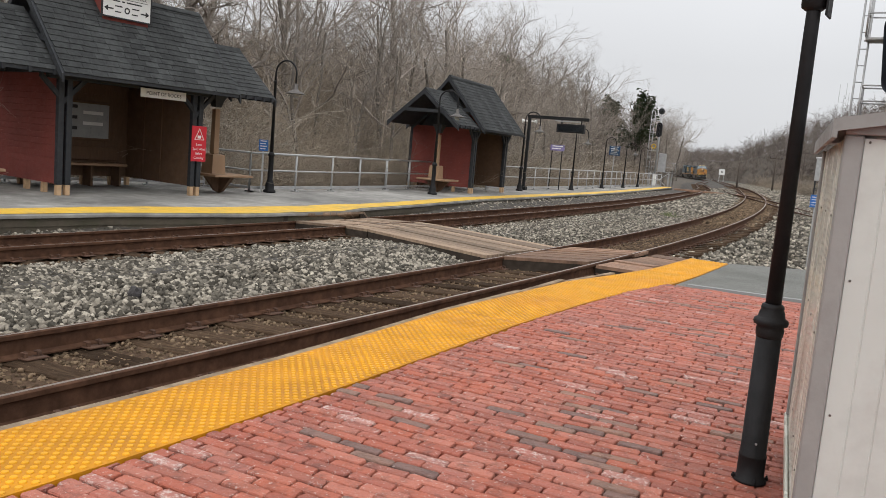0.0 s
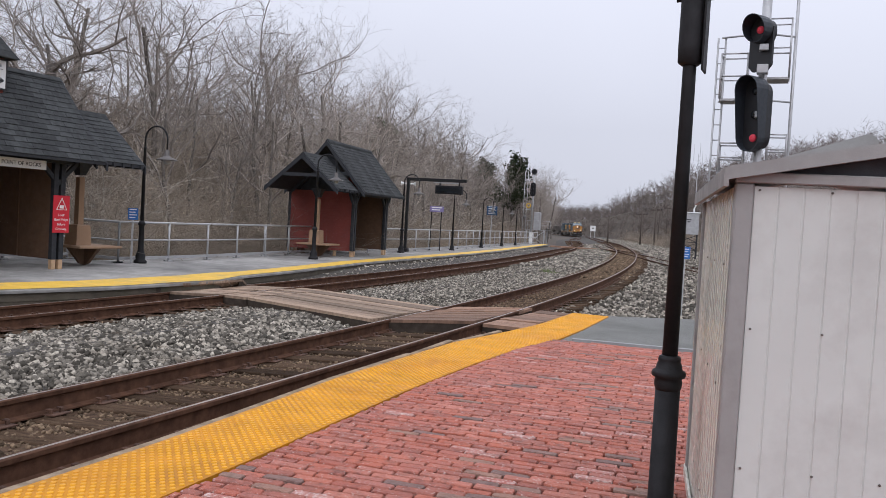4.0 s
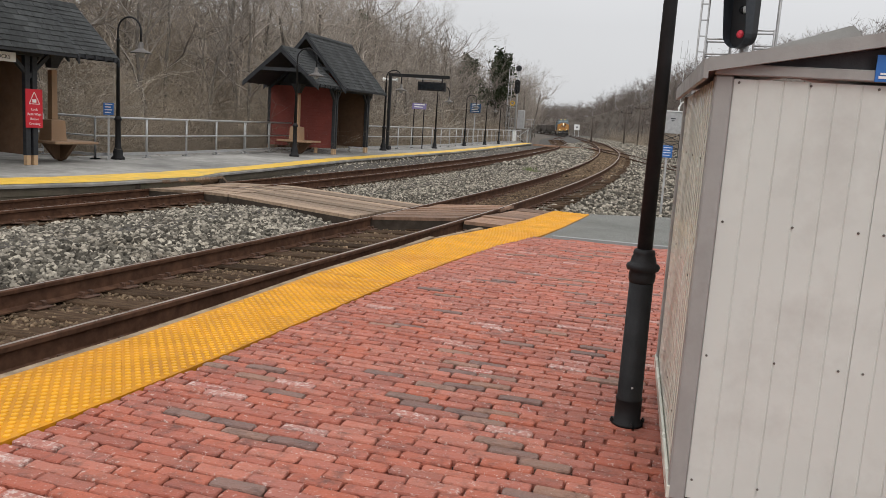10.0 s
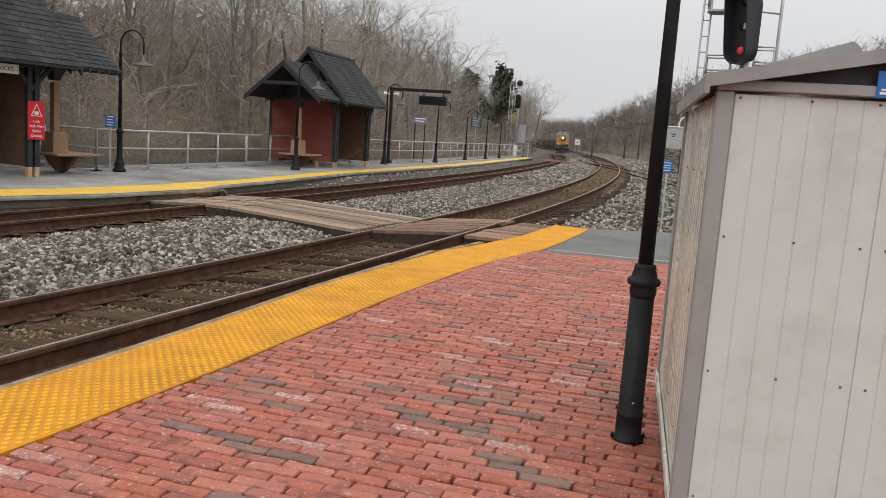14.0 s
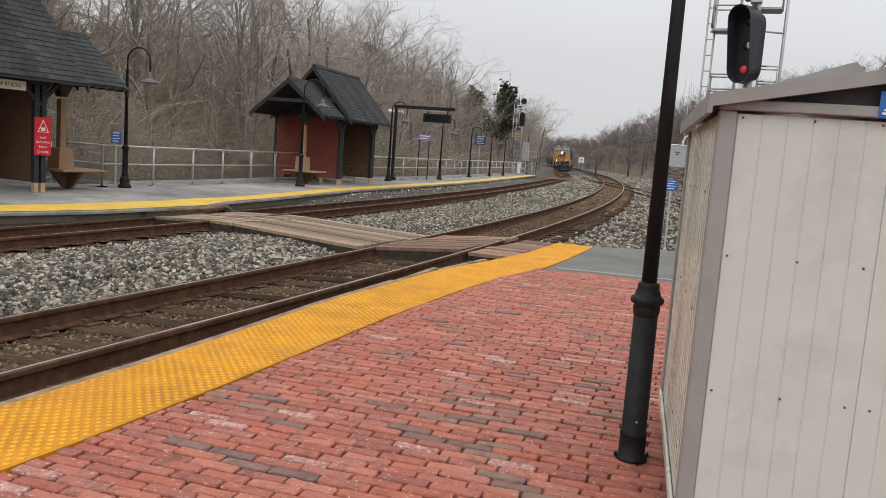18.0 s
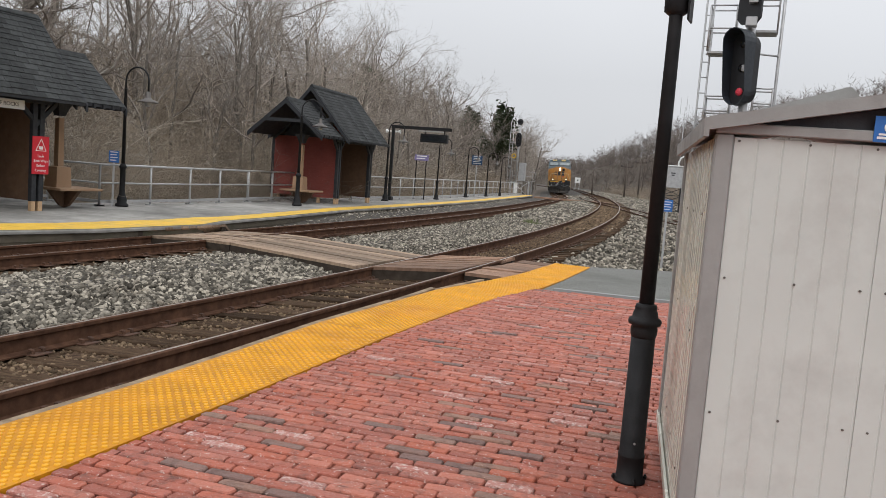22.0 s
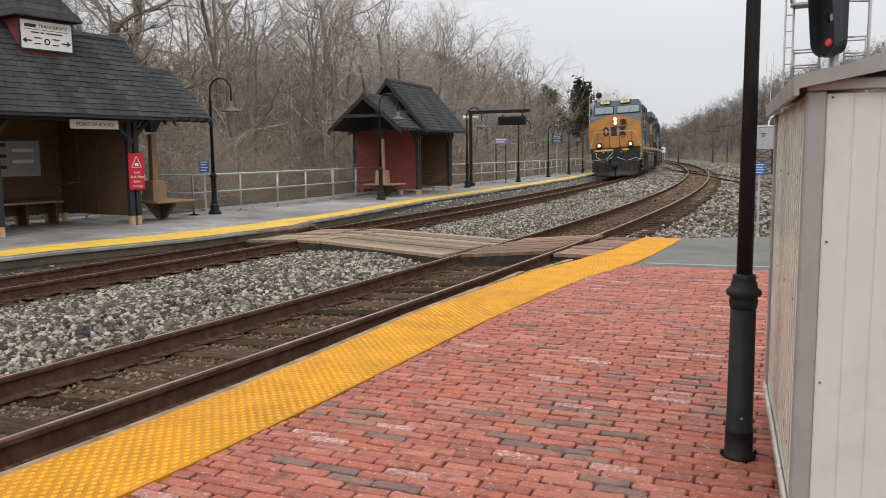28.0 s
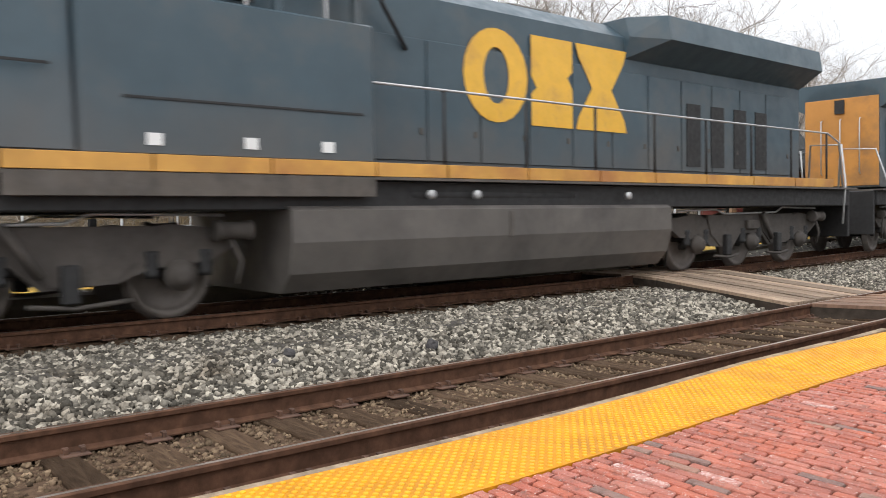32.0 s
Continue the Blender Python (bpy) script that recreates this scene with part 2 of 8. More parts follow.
M["yellow_line"] = mat("yellow_line", (0.68, 0.42, 0.04), 0.65, vary=0.15, scale=3, second=(0.42, 0.3, 0.1), amount=0.3, sscale=2)
M["iron"] = mat("iron", (0.0138, 0.0134, 0.0142), 0.6, 0.0, vary=0.35, scale=7, bump=0.15, bscale=70, spec=0.25)
M["galv"] = mat("galv", (0.44, 0.44, 0.44), 0.5, 0.55, vary=0.15, scale=5, bump=0.05)
M["cab_wall"] = mat("cab_wall", (0.56, 0.582, 0.545), 0.42, vary=0.07, scale=1.5, bump=0.02, second=(0.42, 0.42, 0.39), amount=0.38, sscale=1.6, spec=0.5)
M["cab_side"] = mat("cab_side", (0.6, 0.6, 0.525), 0.25, vary=0.05, scale=1.5, bump=0.02, second=(0.5, 0.48, 0.4), amount=0.25, sscale=1.5)
M["cab_trim"] = mat("cab_trim", (0.288, 0.284, 0.27), 0.48, vary=0.12, scale=4, bump=0.06, second=(0.225, 0.217, 0.205), amount=0.4, sscale=5)
M["cab_dark"] = mat("cab_dark", (0.03, 0.03, 0.035), 0.6)
M["screw"] = mat("screw", (0.13, 0.115, 0.1), 0.5, 0.4)
M["red_wood"] = mat("red_wood", (0.22, 0.048, 0.036), 0.78, vary=0.15, scale=4, stretch=(1, 6, 1), bump=0.15, second=(0.16, 0.035, 0.027), sscale=2)
M["dark_wood"] = mat("dark_wood", (0.018, 0.02, 0.024), 0.7, vary=0.3, scale=5, bump=0.15)
M["brown_wood"] = mat("brown_wood", (0.12, 0.066, 0.036), 0.75, vary=0.2, scale=4, stretch=(1, 5, 1), bump=0.12)
M["tan_wood"] = mat("tan_wood", (0.33, 0.21, 0.125), 0.75, vary=0.18, scale=4, bump=0.15, second=(0.24, 0.145, 0.085), sscale=2)
M["new_wood"] = mat("new_wood", (0.5, 0.33, 0.19), 0.75, vary=0.2, scale=6, bump=0.15)
M["sign_red"] = mat("sign_red", (0.55, 0.015, 0.03), 0.45, vary=0.05, bump=0)
M["sign_blue"] = mat("sign_blue", (0.02, 0.13, 0.42), 0.45, vary=0.05, bump=0)
M["shade_grey"] = mat("shade_grey", (0.11, 0.1, 0.092), 0.5, 0.3, vary=0.2, scale=6)
M["sign_navy"] = mat("sign_navy", (0.015, 0.06, 0.14), 0.45, vary=0.05, bump=0)
M["sign_violet"] = mat("sign_violet", (0.2, 0.17, 0.34), 0.45, vary=0.05, bump=0)
M["sign_white"] = mat("sign_white", (0.75, 0.75, 0.73), 0.5, vary=0.04, bump=0)
M["sign_black"] = mat("sign_black", (0.012, 0.012, 0.014), 0.45, vary=0.1, bump=0)
M["ink"] = mat("ink", (0.02, 0.02, 0.022), 0.6, bump=0)
M["poster"] = mat("poster", (0.33, 0.34, 0.34), 0.35, vary=0.1, bump=0)
M["tactile_dome"] = mat("tactile_dome", (0.7, 0.34, 0.012), 0.5, vary=0.16, scale=3, bump=0.03, second=(0.55, 0.24, 0.022), amount=0.4, sscale=1.2, spec=0.35)

# ---- mesh helpers ----


def link(name, bm, material, parent=None, label="", m=None, smooth=False):
    me = bpy.data.meshes.new(name)
    bm.to_mesh(me)
    bm.free()
    for mm in material if isinstance(material, (list, tuple)) else [material]:
        me.materials.append(M[mm] if isinstance(mm, str) else mm)
    if smooth:
        for p in me.polygons:
            p.use_smooth = True
    ob = new(name, me)
    if m is not None:
        ob.matrix_basis = m
    if parent is not None:
        ob.parent = parent
    if label:
        ob["label"] = label
    return ob


def part(name, bm, material, parent, label="", smooth=False):
    return link(name, bm, material, parent, label, None, smooth)


def thing(name, m=None, label="", category="", group="", kind=""):
    ob = new(name)
    ob.empty_display_size = 0.1
    if m is not None:
        ob.matrix_basis = m
    return tagged(ob, label, category, group, kind)


def box(bm, x0, x1, y0, y1, z0, z1, bevel=0.0, m=None, mi=0):
    tmp = bmesh.new()
    vs = [tmp.verts.new((x, y, z)) for z in (z0, z1) for x, y in ((x0, y0), (x1, y0), (x1, y1), (x0, y1))]
    for q in ((3, 2, 1, 0), (4, 5, 6, 7), (0, 1, 5, 4), (1, 2, 6, 5), (2, 3, 7, 6), (3, 0, 4, 7)):
        tmp.faces.new([vs[i] for i in q]).material_index = mi
    if bevel:
        bmesh.ops.bevel(tmp, geom=tmp.edges[:], offset=bevel, segments=1, affect="EDGES")
    join(bm, tmp, m, mi)
    return bm


def join(bm, tmp, m=None, mi=None):
    new_v = [bm.verts.new((m @ v.co) if m is not None else v.co) for v in tmp.verts]
    tmp.verts.index_update()
    for f in tmp.faces:
        try:
            nf = bm.faces.new([new_v[v.index] for v in f.verts])
            nf.material_index = f.material_index if mi is None else mi
            nf.smooth = f.smooth
        except ValueError:
            pass
    tmp.free()


def bx(x0, x1, y0, y1, z0, z1, bevel=0.0, m=None):
    return box(bmesh.new(), x0, x1, y0, y1, z0, z1, bevel, m)


def lathe(bm, profile, n=16, m=None, mi=0, cap=True):
    """A turned body from (radius, z) pairs."""
    rings = []
    for r, z in profile:
        ring = []
        for i in range(n):
            p = Vector((r * math.cos(2 * math.pi * i / n), r * math.sin(2 * math.pi * i / n), z))
            ring.append(bm.verts.new(m @ p if m is not None else p))
        rings.append(ring)
    for a, b in zip(rings[:-1], rings[1:]):
        for i in range(n):
            f = bm.faces.new((a[i], a[(i + 1) % n], b[(i + 1) % n], b[i]))
            f.smooth, f.material_index = n > 6, mi
    if cap:
        for ring in (rings[0][::-1], rings[-1]):
            bm.faces.new(ring).material_index = mi
    return bm


def tube(bm, pts, r, n=8, mi=0, r1=None):
    """A round bar along points; r1: its radius at the end."""
    pts = [Vector(p) for p in pts]
    rings = []
    side = None
    for i, p in enumerate(pts):
        d = (pts[min(i + 1, len(pts) - 1)] - pts[max(i - 1, 0)]).normalized()
        if side is None:
            side = d.orthogonal().normalized()
        side = (side - d * side.dot(d)).normalized()
        up = d.cross(side)
        rr = r if r1 is None else r + (r1 - r) * i / (len(pts) - 1)
        rings.append([bm.verts.new(p + rr * (math.cos(2 * math.pi * k / n) * side + math.sin(2 * math.pi * k / n) * up)) for k in range(n)])
    for a, b in zip(rings[:-1], rings[1:]):
        for k in range(n):
            f = bm.faces.new((a[k], a[(k + 1) % n], b[(k + 1) % n], b[k]))
            f.smooth, f.material_index = n > 4, mi
    for ring in (rings[0][::-1], rings[-1]):
        bm.faces.new(ring).material_index = mi
    return bm


def prism(bm, outline, y0, y1, m=None, mi=0):
    """An outline in the x-z plane drawn out along y."""
    a = [bm.verts.new((m or Matrix()) @ Vector((x, y0, z))) for x, z in outline]
    b = [bm.verts.new((m or Matrix()) @ Vector((x, y1, z))) for x, z in outline]
    n = len(outline)
    for i in range(n):
        bm.faces.new((a[i], a[(i + 1) % n], b[(i + 1) % n], b[i])).material_index = mi
    bm.faces.new(a[::-1]).material_index = mi
    bm.faces.new(b).material_index = mi
    bmesh.ops.recalc_face_normals(bm, faces=bm.faces)
    return bm


def slab(bm, outline, z0, z1, mi=0):
    """An outline in the x-y plane between two heights."""
    a = [bm.verts.new((x, y, z0)) for x, y in outline]
    b = [bm.verts.new((x, y, z1)) for x, y in outline]
    n = len(outline)
    for i in range(n):
        bm.faces.new((a[i], a[(i + 1) % n], b[(i + 1) % n], b[i])).material_index = mi
    bm.faces.new(a[::-1]).material_index = mi
    bm.faces.new(b).material_index = mi
    bmesh.ops.recalc_face_normals(bm, faces=bm.faces)
    return bm


def words(text, size, material, parent, m, name="lettering", align="CENTER", depth=0.002):
    cu = bpy.data.curves.new(name, "FONT")
    cu.body, cu.size, cu.align_x, cu.align_y, cu.extrude = text, size, align, "CENTER", depth
    tmp = bpy.data.objects.new(name, cu)
    me = bpy.data.meshes.new_from_object(tmp)
    bpy.data.objects.remove(tmp)
    bpy.data.curves.remove(cu)
    me.materials.clear()
    me.materials.append(M[material])
    ob = new(name, me)
    ob.matrix_basis = m
    ob.parent = parent
    return ob


def bulk(name, verts, faces, material, label="", category="", kind="stuff", parent=None):
    me = bpy.data.meshes.new(name)
    me.from_pydata(verts, [], faces)
    me.materials.append(M[material])
    me.update()
    ob = new(name, me)
    if parent is not None:
        ob.parent = parent
    return tagged(ob, label, category, "", kind)


# ---- plan: two curved tracks, z = 0 on the brick platform ----


def fall(y):
    """The line drops gently beyond the station."""
    return -0.0052 * max(0.0, min(y, 330.0) - 55.0)


def near_rail_1(y):
    if y < 0:
        return -4.06 - 0.045 * y
    if y < 105:
        return 9.4e-06 * y**3 - 0.0026146 * y**2 - 0.0406 * y - 4.0987 + 0.04 * math.exp(-y / 3)
    return near_rail_1(104.99) - 0.315 * (y - 105)


def near_rail_2(y):
    if y < 0:
        return -10.09 - 0.039 * y
    if y < 98:
        return 7.432e-06 * y**3 - 0.0023214 * y**2 - 0.03897 * y - 10.092
    sway = float(np.interp(y, [98, 116, 138, 155, 168, 197, 216, 262], [0, -0.3, -0.65, -0.5, -0.25, 0.8, 1.35, 2.2]))
    return near_rail_2(97.99) - 0.3165 * (y - 98) - 0.0012 * max(0.0, y - 262) ** 2 + sway


def along(fn, y, off, z=0.0):
    """A point at off metres to the left of a rail's line."""
    d = (fn(y + 0.05) - fn(y - 0.05)) / 0.1
    k = 1 / math.sqrt(1 + d * d)
    return Vector((fn(y) - off * k, y - off * d * k, z + fall(y)))


TRACKS = {1: (near_rail_1, -0.098, -0.19), 2: (near_rail_2, -0.31, -0.39)}
P2Z = -0.2


def steps(y0, y1):
    out, y = [], y0
    while y < y1:
        out.append(y)
        y += 0.5 if -5 < y < 30 else (1.5 if y < 80 else 6)
    return out + [y1]


RAIL = [(-0.07, -0.18), (0.07, -0.18), (0.07, -0.168), (0.012, -0.15), (0.009, -0.05), (0.036, -0.036), (0.037, -0.006), (0.03, 0.0), (0.012, 0.001), (-0.014, 0.001), (-0.03, 0.0), (-0.037, -0.006), (-0.036, -0.036), (-0.009, -0.05), (-0.012, -0.15), (-0.07, -0.168)]

# ---- ground and tracks ----


def lerp_table(table, v):
    xs, ys = zip(*table)
    return float(np.interp(v, xs, ys))


def ground_z(u, y):
    """Height of the land at u metres to the left of the far track."""
    z = -0.72
    if u > 6.5:
        z += lerp_table([(6.5, 0), (9, -0.3), (13, 0.7), (25, 2.8), (40, 5.5), (90, 14), (200, 25), (1500, 40)], u) * lerp_table([(-600, 1), (50, 1), (120, 0.55), (1500, 0.6)], y)
    elif u < -22:
        z += lerp_table([(-1500, 70), (-420, 58), (-200, 48), (-90, 36), (-54, 26), (-34, 16), (-27, 8), (-22, 0)], u) * lerp_table([(-200, 0.02), (60, 0.04), (130, 0.14), (180, 0.45), (220, 0.72), (330, 0.92), (400, 0.5), (480, 0.25), (700, 0.18), (1500, 0.16)], y)
    z += 0.15 * noise.noise((u * 0.15, y * 0.15, 3)) * min(1, abs(u) / 12)
    far = max(0.0, y - 420)
    return z + fall(y) + min(far, 380) * 0.012


us = [-1500, -900, -600, -420, -300, -230, -170, -130, -100, -80, -66, -54, -44, -34, -28, -22, -12, -6, 0, 4, 6.5, 8, 10, 12, 15, 19, 25, 33, 45, 60, 90, 140, 200, 330, 600, 1500]
ysg = [-600, -300, -150, -80, -50, -30, -20, -10, 0, 5, 10, 15, 20, 25, 30, 36, 43, 50, 60, 70, 85, 100, 120, 145, 175, 210, 250, 300, 360, 430, 520, 650, 850, 1200, 1800]
gv, gf = [], []
for y in ysg:
    for u in us:
        gv.append((near_rail_2(y) - u, y, ground_z(u, y)))
n = len(us)
for j in range(len(ysg) - 1):
    for i in range(n - 1):
        gf.append((j * n + i + 1, j * n + i, (j + 1) * n + i, (j + 1) * n + i + 1))
M["litter"] = mat("litter", (0.088, 0.068, 0.05), 0.95, vary=0.5, scale=3, bump=0.6, bscale=9, second=(0.05, 0.042, 0.03), amount=0.5, sscale=0.2)
bulk("ground", gv, gf, "litter", "brown leaf litter and dead grass over rolling land", "ground", "structure")


def profile_strip(name, ys, section, material, label, category="ballast"):
    v, f = [], []
    k = 0
    for y in ys:
        row = section(y)
        k = len(row)
        v += [(x, y, z) for x, z in row]
    for j in range(len(ys) - 1):
        for i in range(k - 1):
            f.append((j * k + i, j * k + i + 1, (j + 1) * k + i + 1, (j + 1) * k + i))
    return bulk(name, v, f, material, label, category, "structure")


def bed_section(y):
    x1, x2, q = near_rail_1(y), near_rail_2(y), fall(y)
    xf = x1 - 1.5
    right = -0.5 if y < 12.6 else -0.3
    up = 0.26 * lerp_table([(5, 0), (8.5, 0.8), (16, 1), (70, 1), (76, 0)], y)
    rows = [(x2 - 3.6, -0.66 + up * 0.9), (x2 - 2.5, -0.62 + up), (x2 - 1.5, -0.61), (x2, -0.53), (x2 + 0.5, -0.53), (x2 + 1.3, -0.42), ((x2 + xf) / 2, -0.345), (xf - 0.9, -0.375), (xf - 0.3, -0.415), (xf, -0.41), (x1, -0.322), (x1 + 0.5, -0.36), (x1 + 1.2, right), (x1 + (1.6 if y < 12.6 else 8.0), right + 0.02), (x1 + (1.7 if y < 12.6 else 11.0), right - 0.3)]
    return [(x, z + q) for x, z in rows]


profile_strip("ballast_bed", [y for y in steps(-60, 420) if y < 12.4] + [12.5, 12.7] + [y for y in steps(13, 420)], bed_section, "ballast_bed", "grey crushed stone ballast bed under two tracks, darkened for shade between stones")


def soil_1(y):
    x, q = near_rail_1(y), fall(y) + lerp_table([(12.8, 0.0), (14.5, 0.018)], y)
    return [(x - 1.8, -0.409 + q), (x - 1.5, -0.404 + q), (x, -0.316 + q), (x + 0.45, -0.346 + q)]


def soil_2(y):
    x, q = near_rail_2(y), fall(y)
    return [(x - 1.85, -0.6 + q), (x - 1.5, -0.604 + q), (x, -0.524 + q), (x + 0.42, -0.522 + q)]


profile_strip("track_soil", steps(-45, 150), soil_1, "track_bed", "brown soil and fines between the ties", "soil")
profile_strip("track_soil", steps(-45, 150), soil_2, "track_bed", "brown soil and fines between the ties", "soil")


def rail_mesh(fn, off, top, y0, y1):
    v, f, mi = [], [], []
    ys = steps(y0, y1)
    k = len(RAIL)
    for y in ys:
        d = (fn(y + 0.05) - fn(y - 0.05)) / 0.1
        nrm = Vector((1, -d, 0)).normalized()
        c = along(fn, y, off, top)
        v += [tuple(c + nrm * a + Vector((0, 0, b))) for a, b in RAIL]
    for j in range(len(ys) - 1):
        for i in range(k):
            f.append((j * k + i, j * k + (i + 1) % k, (j + 1) * k + (i + 1) % k, (j + 1) * k + i))
            mi.append(1 if i == 8 else 0)
    me = bpy.data.meshes.new("rail")
    me.from_pydata(v, [], f)
    for mm in ("rail_side", "rail_top"):
        me.materials.append(M[mm])
    me.polygons.foreach_set("material_index", mi)
    me.update()
    return me


def tie_mesh():
    bm = bmesh.new()
    rng = random.Random(4)
    box(bm, -1.3, 1.3, -0.115, 0.115, -0.17, 0, 0.012)
    for v in bm.verts:
        v.co += Vector((rng.uniform(-0.02, 0.02), rng.uniform(-0.008, 0.008), rng.uniform(-0.006, 0.006)))
    me = bpy.data.meshes.new("tie")
    bm.to_mesh(me)
    bm.free()
    me.materials.append(M["tie"])
    return me


def plate_mesh():
    bm = bmesh.new()
    box(bm, -0.17, 0.17, -0.09, 0.09, 0, 0.014, 0.004)
    for sx in (-0.11, 0.1):
        for sy in (-0.055, 0.05):
            box(bm, sx - 0.014, sx + 0.014, sy - 0.014, sy + 0.014, 0.01, 0.05, 0.004)
            box(bm, min(sx, sx * 0.6), max(sx, sx * 0.6), sy - 0.02, sy + 0.02, 0.04, 0.055, 0.004)
    me = bpy.data.meshes.new("tie_plate")
    bm.to_mesh(me)
    bm.free()
    me.materials.append(M["clip"])
    return me


TIE, PLATE = tie_mesh(), plate_mesh()


def frame_at(fn, y, ztop_near, ztop_far, off):
    """Axes on a canted track: x across (to the right), y ahead."""
    d = (fn(y + 0.05) - fn(y - 0.05)) / 0.1
    cant = math.asin((ztop_near - ztop_far) / 1.5)
    c = along(fn, y, off, ztop_near + (ztop_far - ztop_near) * off / 1.5)
    return Matrix.Translation(c) @ Matrix.Rotation(math.atan2(-d, 1), 4, "Z") @ Matrix.Rotation(-cant, 4, "Y")


def railway(key, y0, y1, single_to, label):
    fn, zn, zf = TRACKS[key]
    tr = thing("railway_track", None, label, "railway track", "railway tracks")
    for off, z in ((0.0, zn), (1.5, zf)):
        ob = new("rail", rail_mesh(fn, off, z, y0, y1))
        ob.parent = tr
        ob["label"] = "rust-brown steel rail with a polished running surface"
    rng = random.Random(key)
    rest_v, rest_f = [], []
    y = y0 + 0.3
    while y < 150:
        m = frame_at(fn, y, zn, zf, 0.75) @ pose(rng.uniform(-0.06, 0.06), 0, -0.185 + rng.uniform(-0.012, 0.006), 0, 0, rng.uniform(-1.5, 1.5))
        if -4 < y < single_to:
            ob = new("tie", TIE)
            ob.matrix_basis, ob.parent = m, tr
            if y < 30:
                for off in (0.0, 1.5):
                    pl = new("tie_plate", PLATE)
                    pl.matrix_basis, pl.parent = frame_at(fn, y, zn, zf, off) @ pose(0, 0, -0.186), tr
        else:
            base = len(rest_v)
            rest_v += [tuple(m @ Vector((a, b, c))) for c in (-0.17, 0) for a, b in ((-1.3, -0.115), (1.3, -0.115), (1.3, 0.115), (-1.3, 0.115))]
            rest_f += [tuple(base + i for i in q) for q in ((4, 5, 6, 7), (0, 1, 5, 4), (1, 2, 6, 5), (2, 3, 7, 6), (3, 0, 4, 7))]
        y += 0.52 * (1 + rng.uniform(-0.06, 0.06))
    bulk("tie_stretch", rest_v, rest_f, "tie", parent=tr)
    return tr


railway(1, -45, 400, 40, "rusty steel rails on dark wooden ties in stone ballast")
railway(2, -45, 420, 60, "rusty steel rails curving past a low platform")


def side_track():
    """A track that leaves the near one beyond the station and runs off behind the metal cabinet."""
    def fn(y):
        return lerp_table([(20, 3.0), (30, -1.6), (42.1, -6.8), (51, -10.2), (62.9, -14.6), (72, -18.4), (90, -24.0), (110, -30)], y)
    tr = thing("railway_track", None, "rusty siding rails joining the main line", "railway track", "railway tracks")
    for off in (0.0, 1.5):
        me = rail_mesh(fn, off, -0.19, 20, 100)
        ob = new("rail", me)
        ob.parent = tr
    v, f = [], []
    y = 20
    while y < 80:
        m = frame_at(fn, y, -0.19, -0.19, 0.75) @ pose(0, 0, -0.185)
        b = len(v)
        v += [tuple(m @ Vector((a, c, e))) for e in (-0.17, 0) for a, c in ((-1.3, -0.115), (1.3, -0.115), (1.3, 0.115), (-1.3, 0.115))]
        f += [tuple(b + i for i in q) for q in ((4, 5, 6, 7), (0, 1, 5, 4), (1, 2, 6, 5), (2, 3, 7, 6), (3, 0, 4, 7))]
        y += 0.55
    bulk("tie_stretch", v, f, "tie", parent=tr)


side_track()

# ---- platforms, crossing, asphalt ----
# Edges of the yellow strip: y, inner x, outer x, z.
TACT = [(-5.6, -2.52, -3.14, 0.0), (-4, -2.58, -3.2, 0.0), (1.2, -2.77, -3.4, 0.0), (2.4, -2.82, -3.46, 0.0), (3.5, -2.9, -3.54, 0.0), (4.5, -3.0, -3.66, 0.0), (5.84, -3.13, -3.84, 0.0)]
TACT2 = [(5.842, -3.13, -3.84, 0.0), (7.4, -3.25, -3.97, -0.015), (8.7, -3.34, -4.12, -0.045), (10.2, -3.3, -4.1, -0.075), (11.6, -3.38, -4.08, -0.085), (13.7, -3.56, -4.2, -0.085)]


def brick_z(y):
    return lerp_table([(-20, 0.0), (6, 0.0), (10.3, -0.05)], y)


def edge(table, y, col):
    return float(np.interp(y, [r[0] for r in table], [r[col] for r in table]))


def platform_near():
    p = thing("platform", None, "low brick platform with a worn pale edge", "platform", kind="structure")
    out = [(edge(TACT + TACT2, y, 2) - 0.03, y) for y in (-5.6, -4, 1.2, 2.4, 3.5, 4.5, 5.8, 7.4, 8.7, 10.2)]
    bm = slab(bmesh.new(), [(6, -5.6)] + [(6, 10.3)] + out[::-1], -0.7, -0.16)
    part("platform_body", bm, "edge_wood", p, "dark timber face below the platform edge")
    bed = bmesh.new()
    inn = [(edge(TACT + TACT2, y, 1) + 0.003, y, brick_z(y) - 0.036) for y in (-5.6, -4, 1.2, 2.4, 3.5, 4.5, 5.8, 7.4, 8.7, 10.13)]
    far_side = [(6, y, z) for x, y, z in inn]
    av, bv = [bed.verts.new(q) for q in inn], [bed.verts.new(q) for q in far_side]
    for i in range(len(inn) - 1):
        bed.faces.new((av[i], bv[i], bv[i + 1], av[i + 1]))
    part("sand_bed", bed, "joint", p, "dark sand between the bricks")
    e = bmesh.new()
    for (xa, ya), (xb, yb) in zip(out[:-1], out[1:]):
        slab(e, [(xa - 0.045, ya), (xa + 0.024, ya), (xb + 0.024, yb), (xb - 0.045, yb)], -0.09, -0.004 + min(0, edge(TACT + TACT2, ya, 3)))
    part("edge_lip", e, "lip", p, "worn pale concrete lip along the platform edge")
    return p


PLATFORM = platform_near()


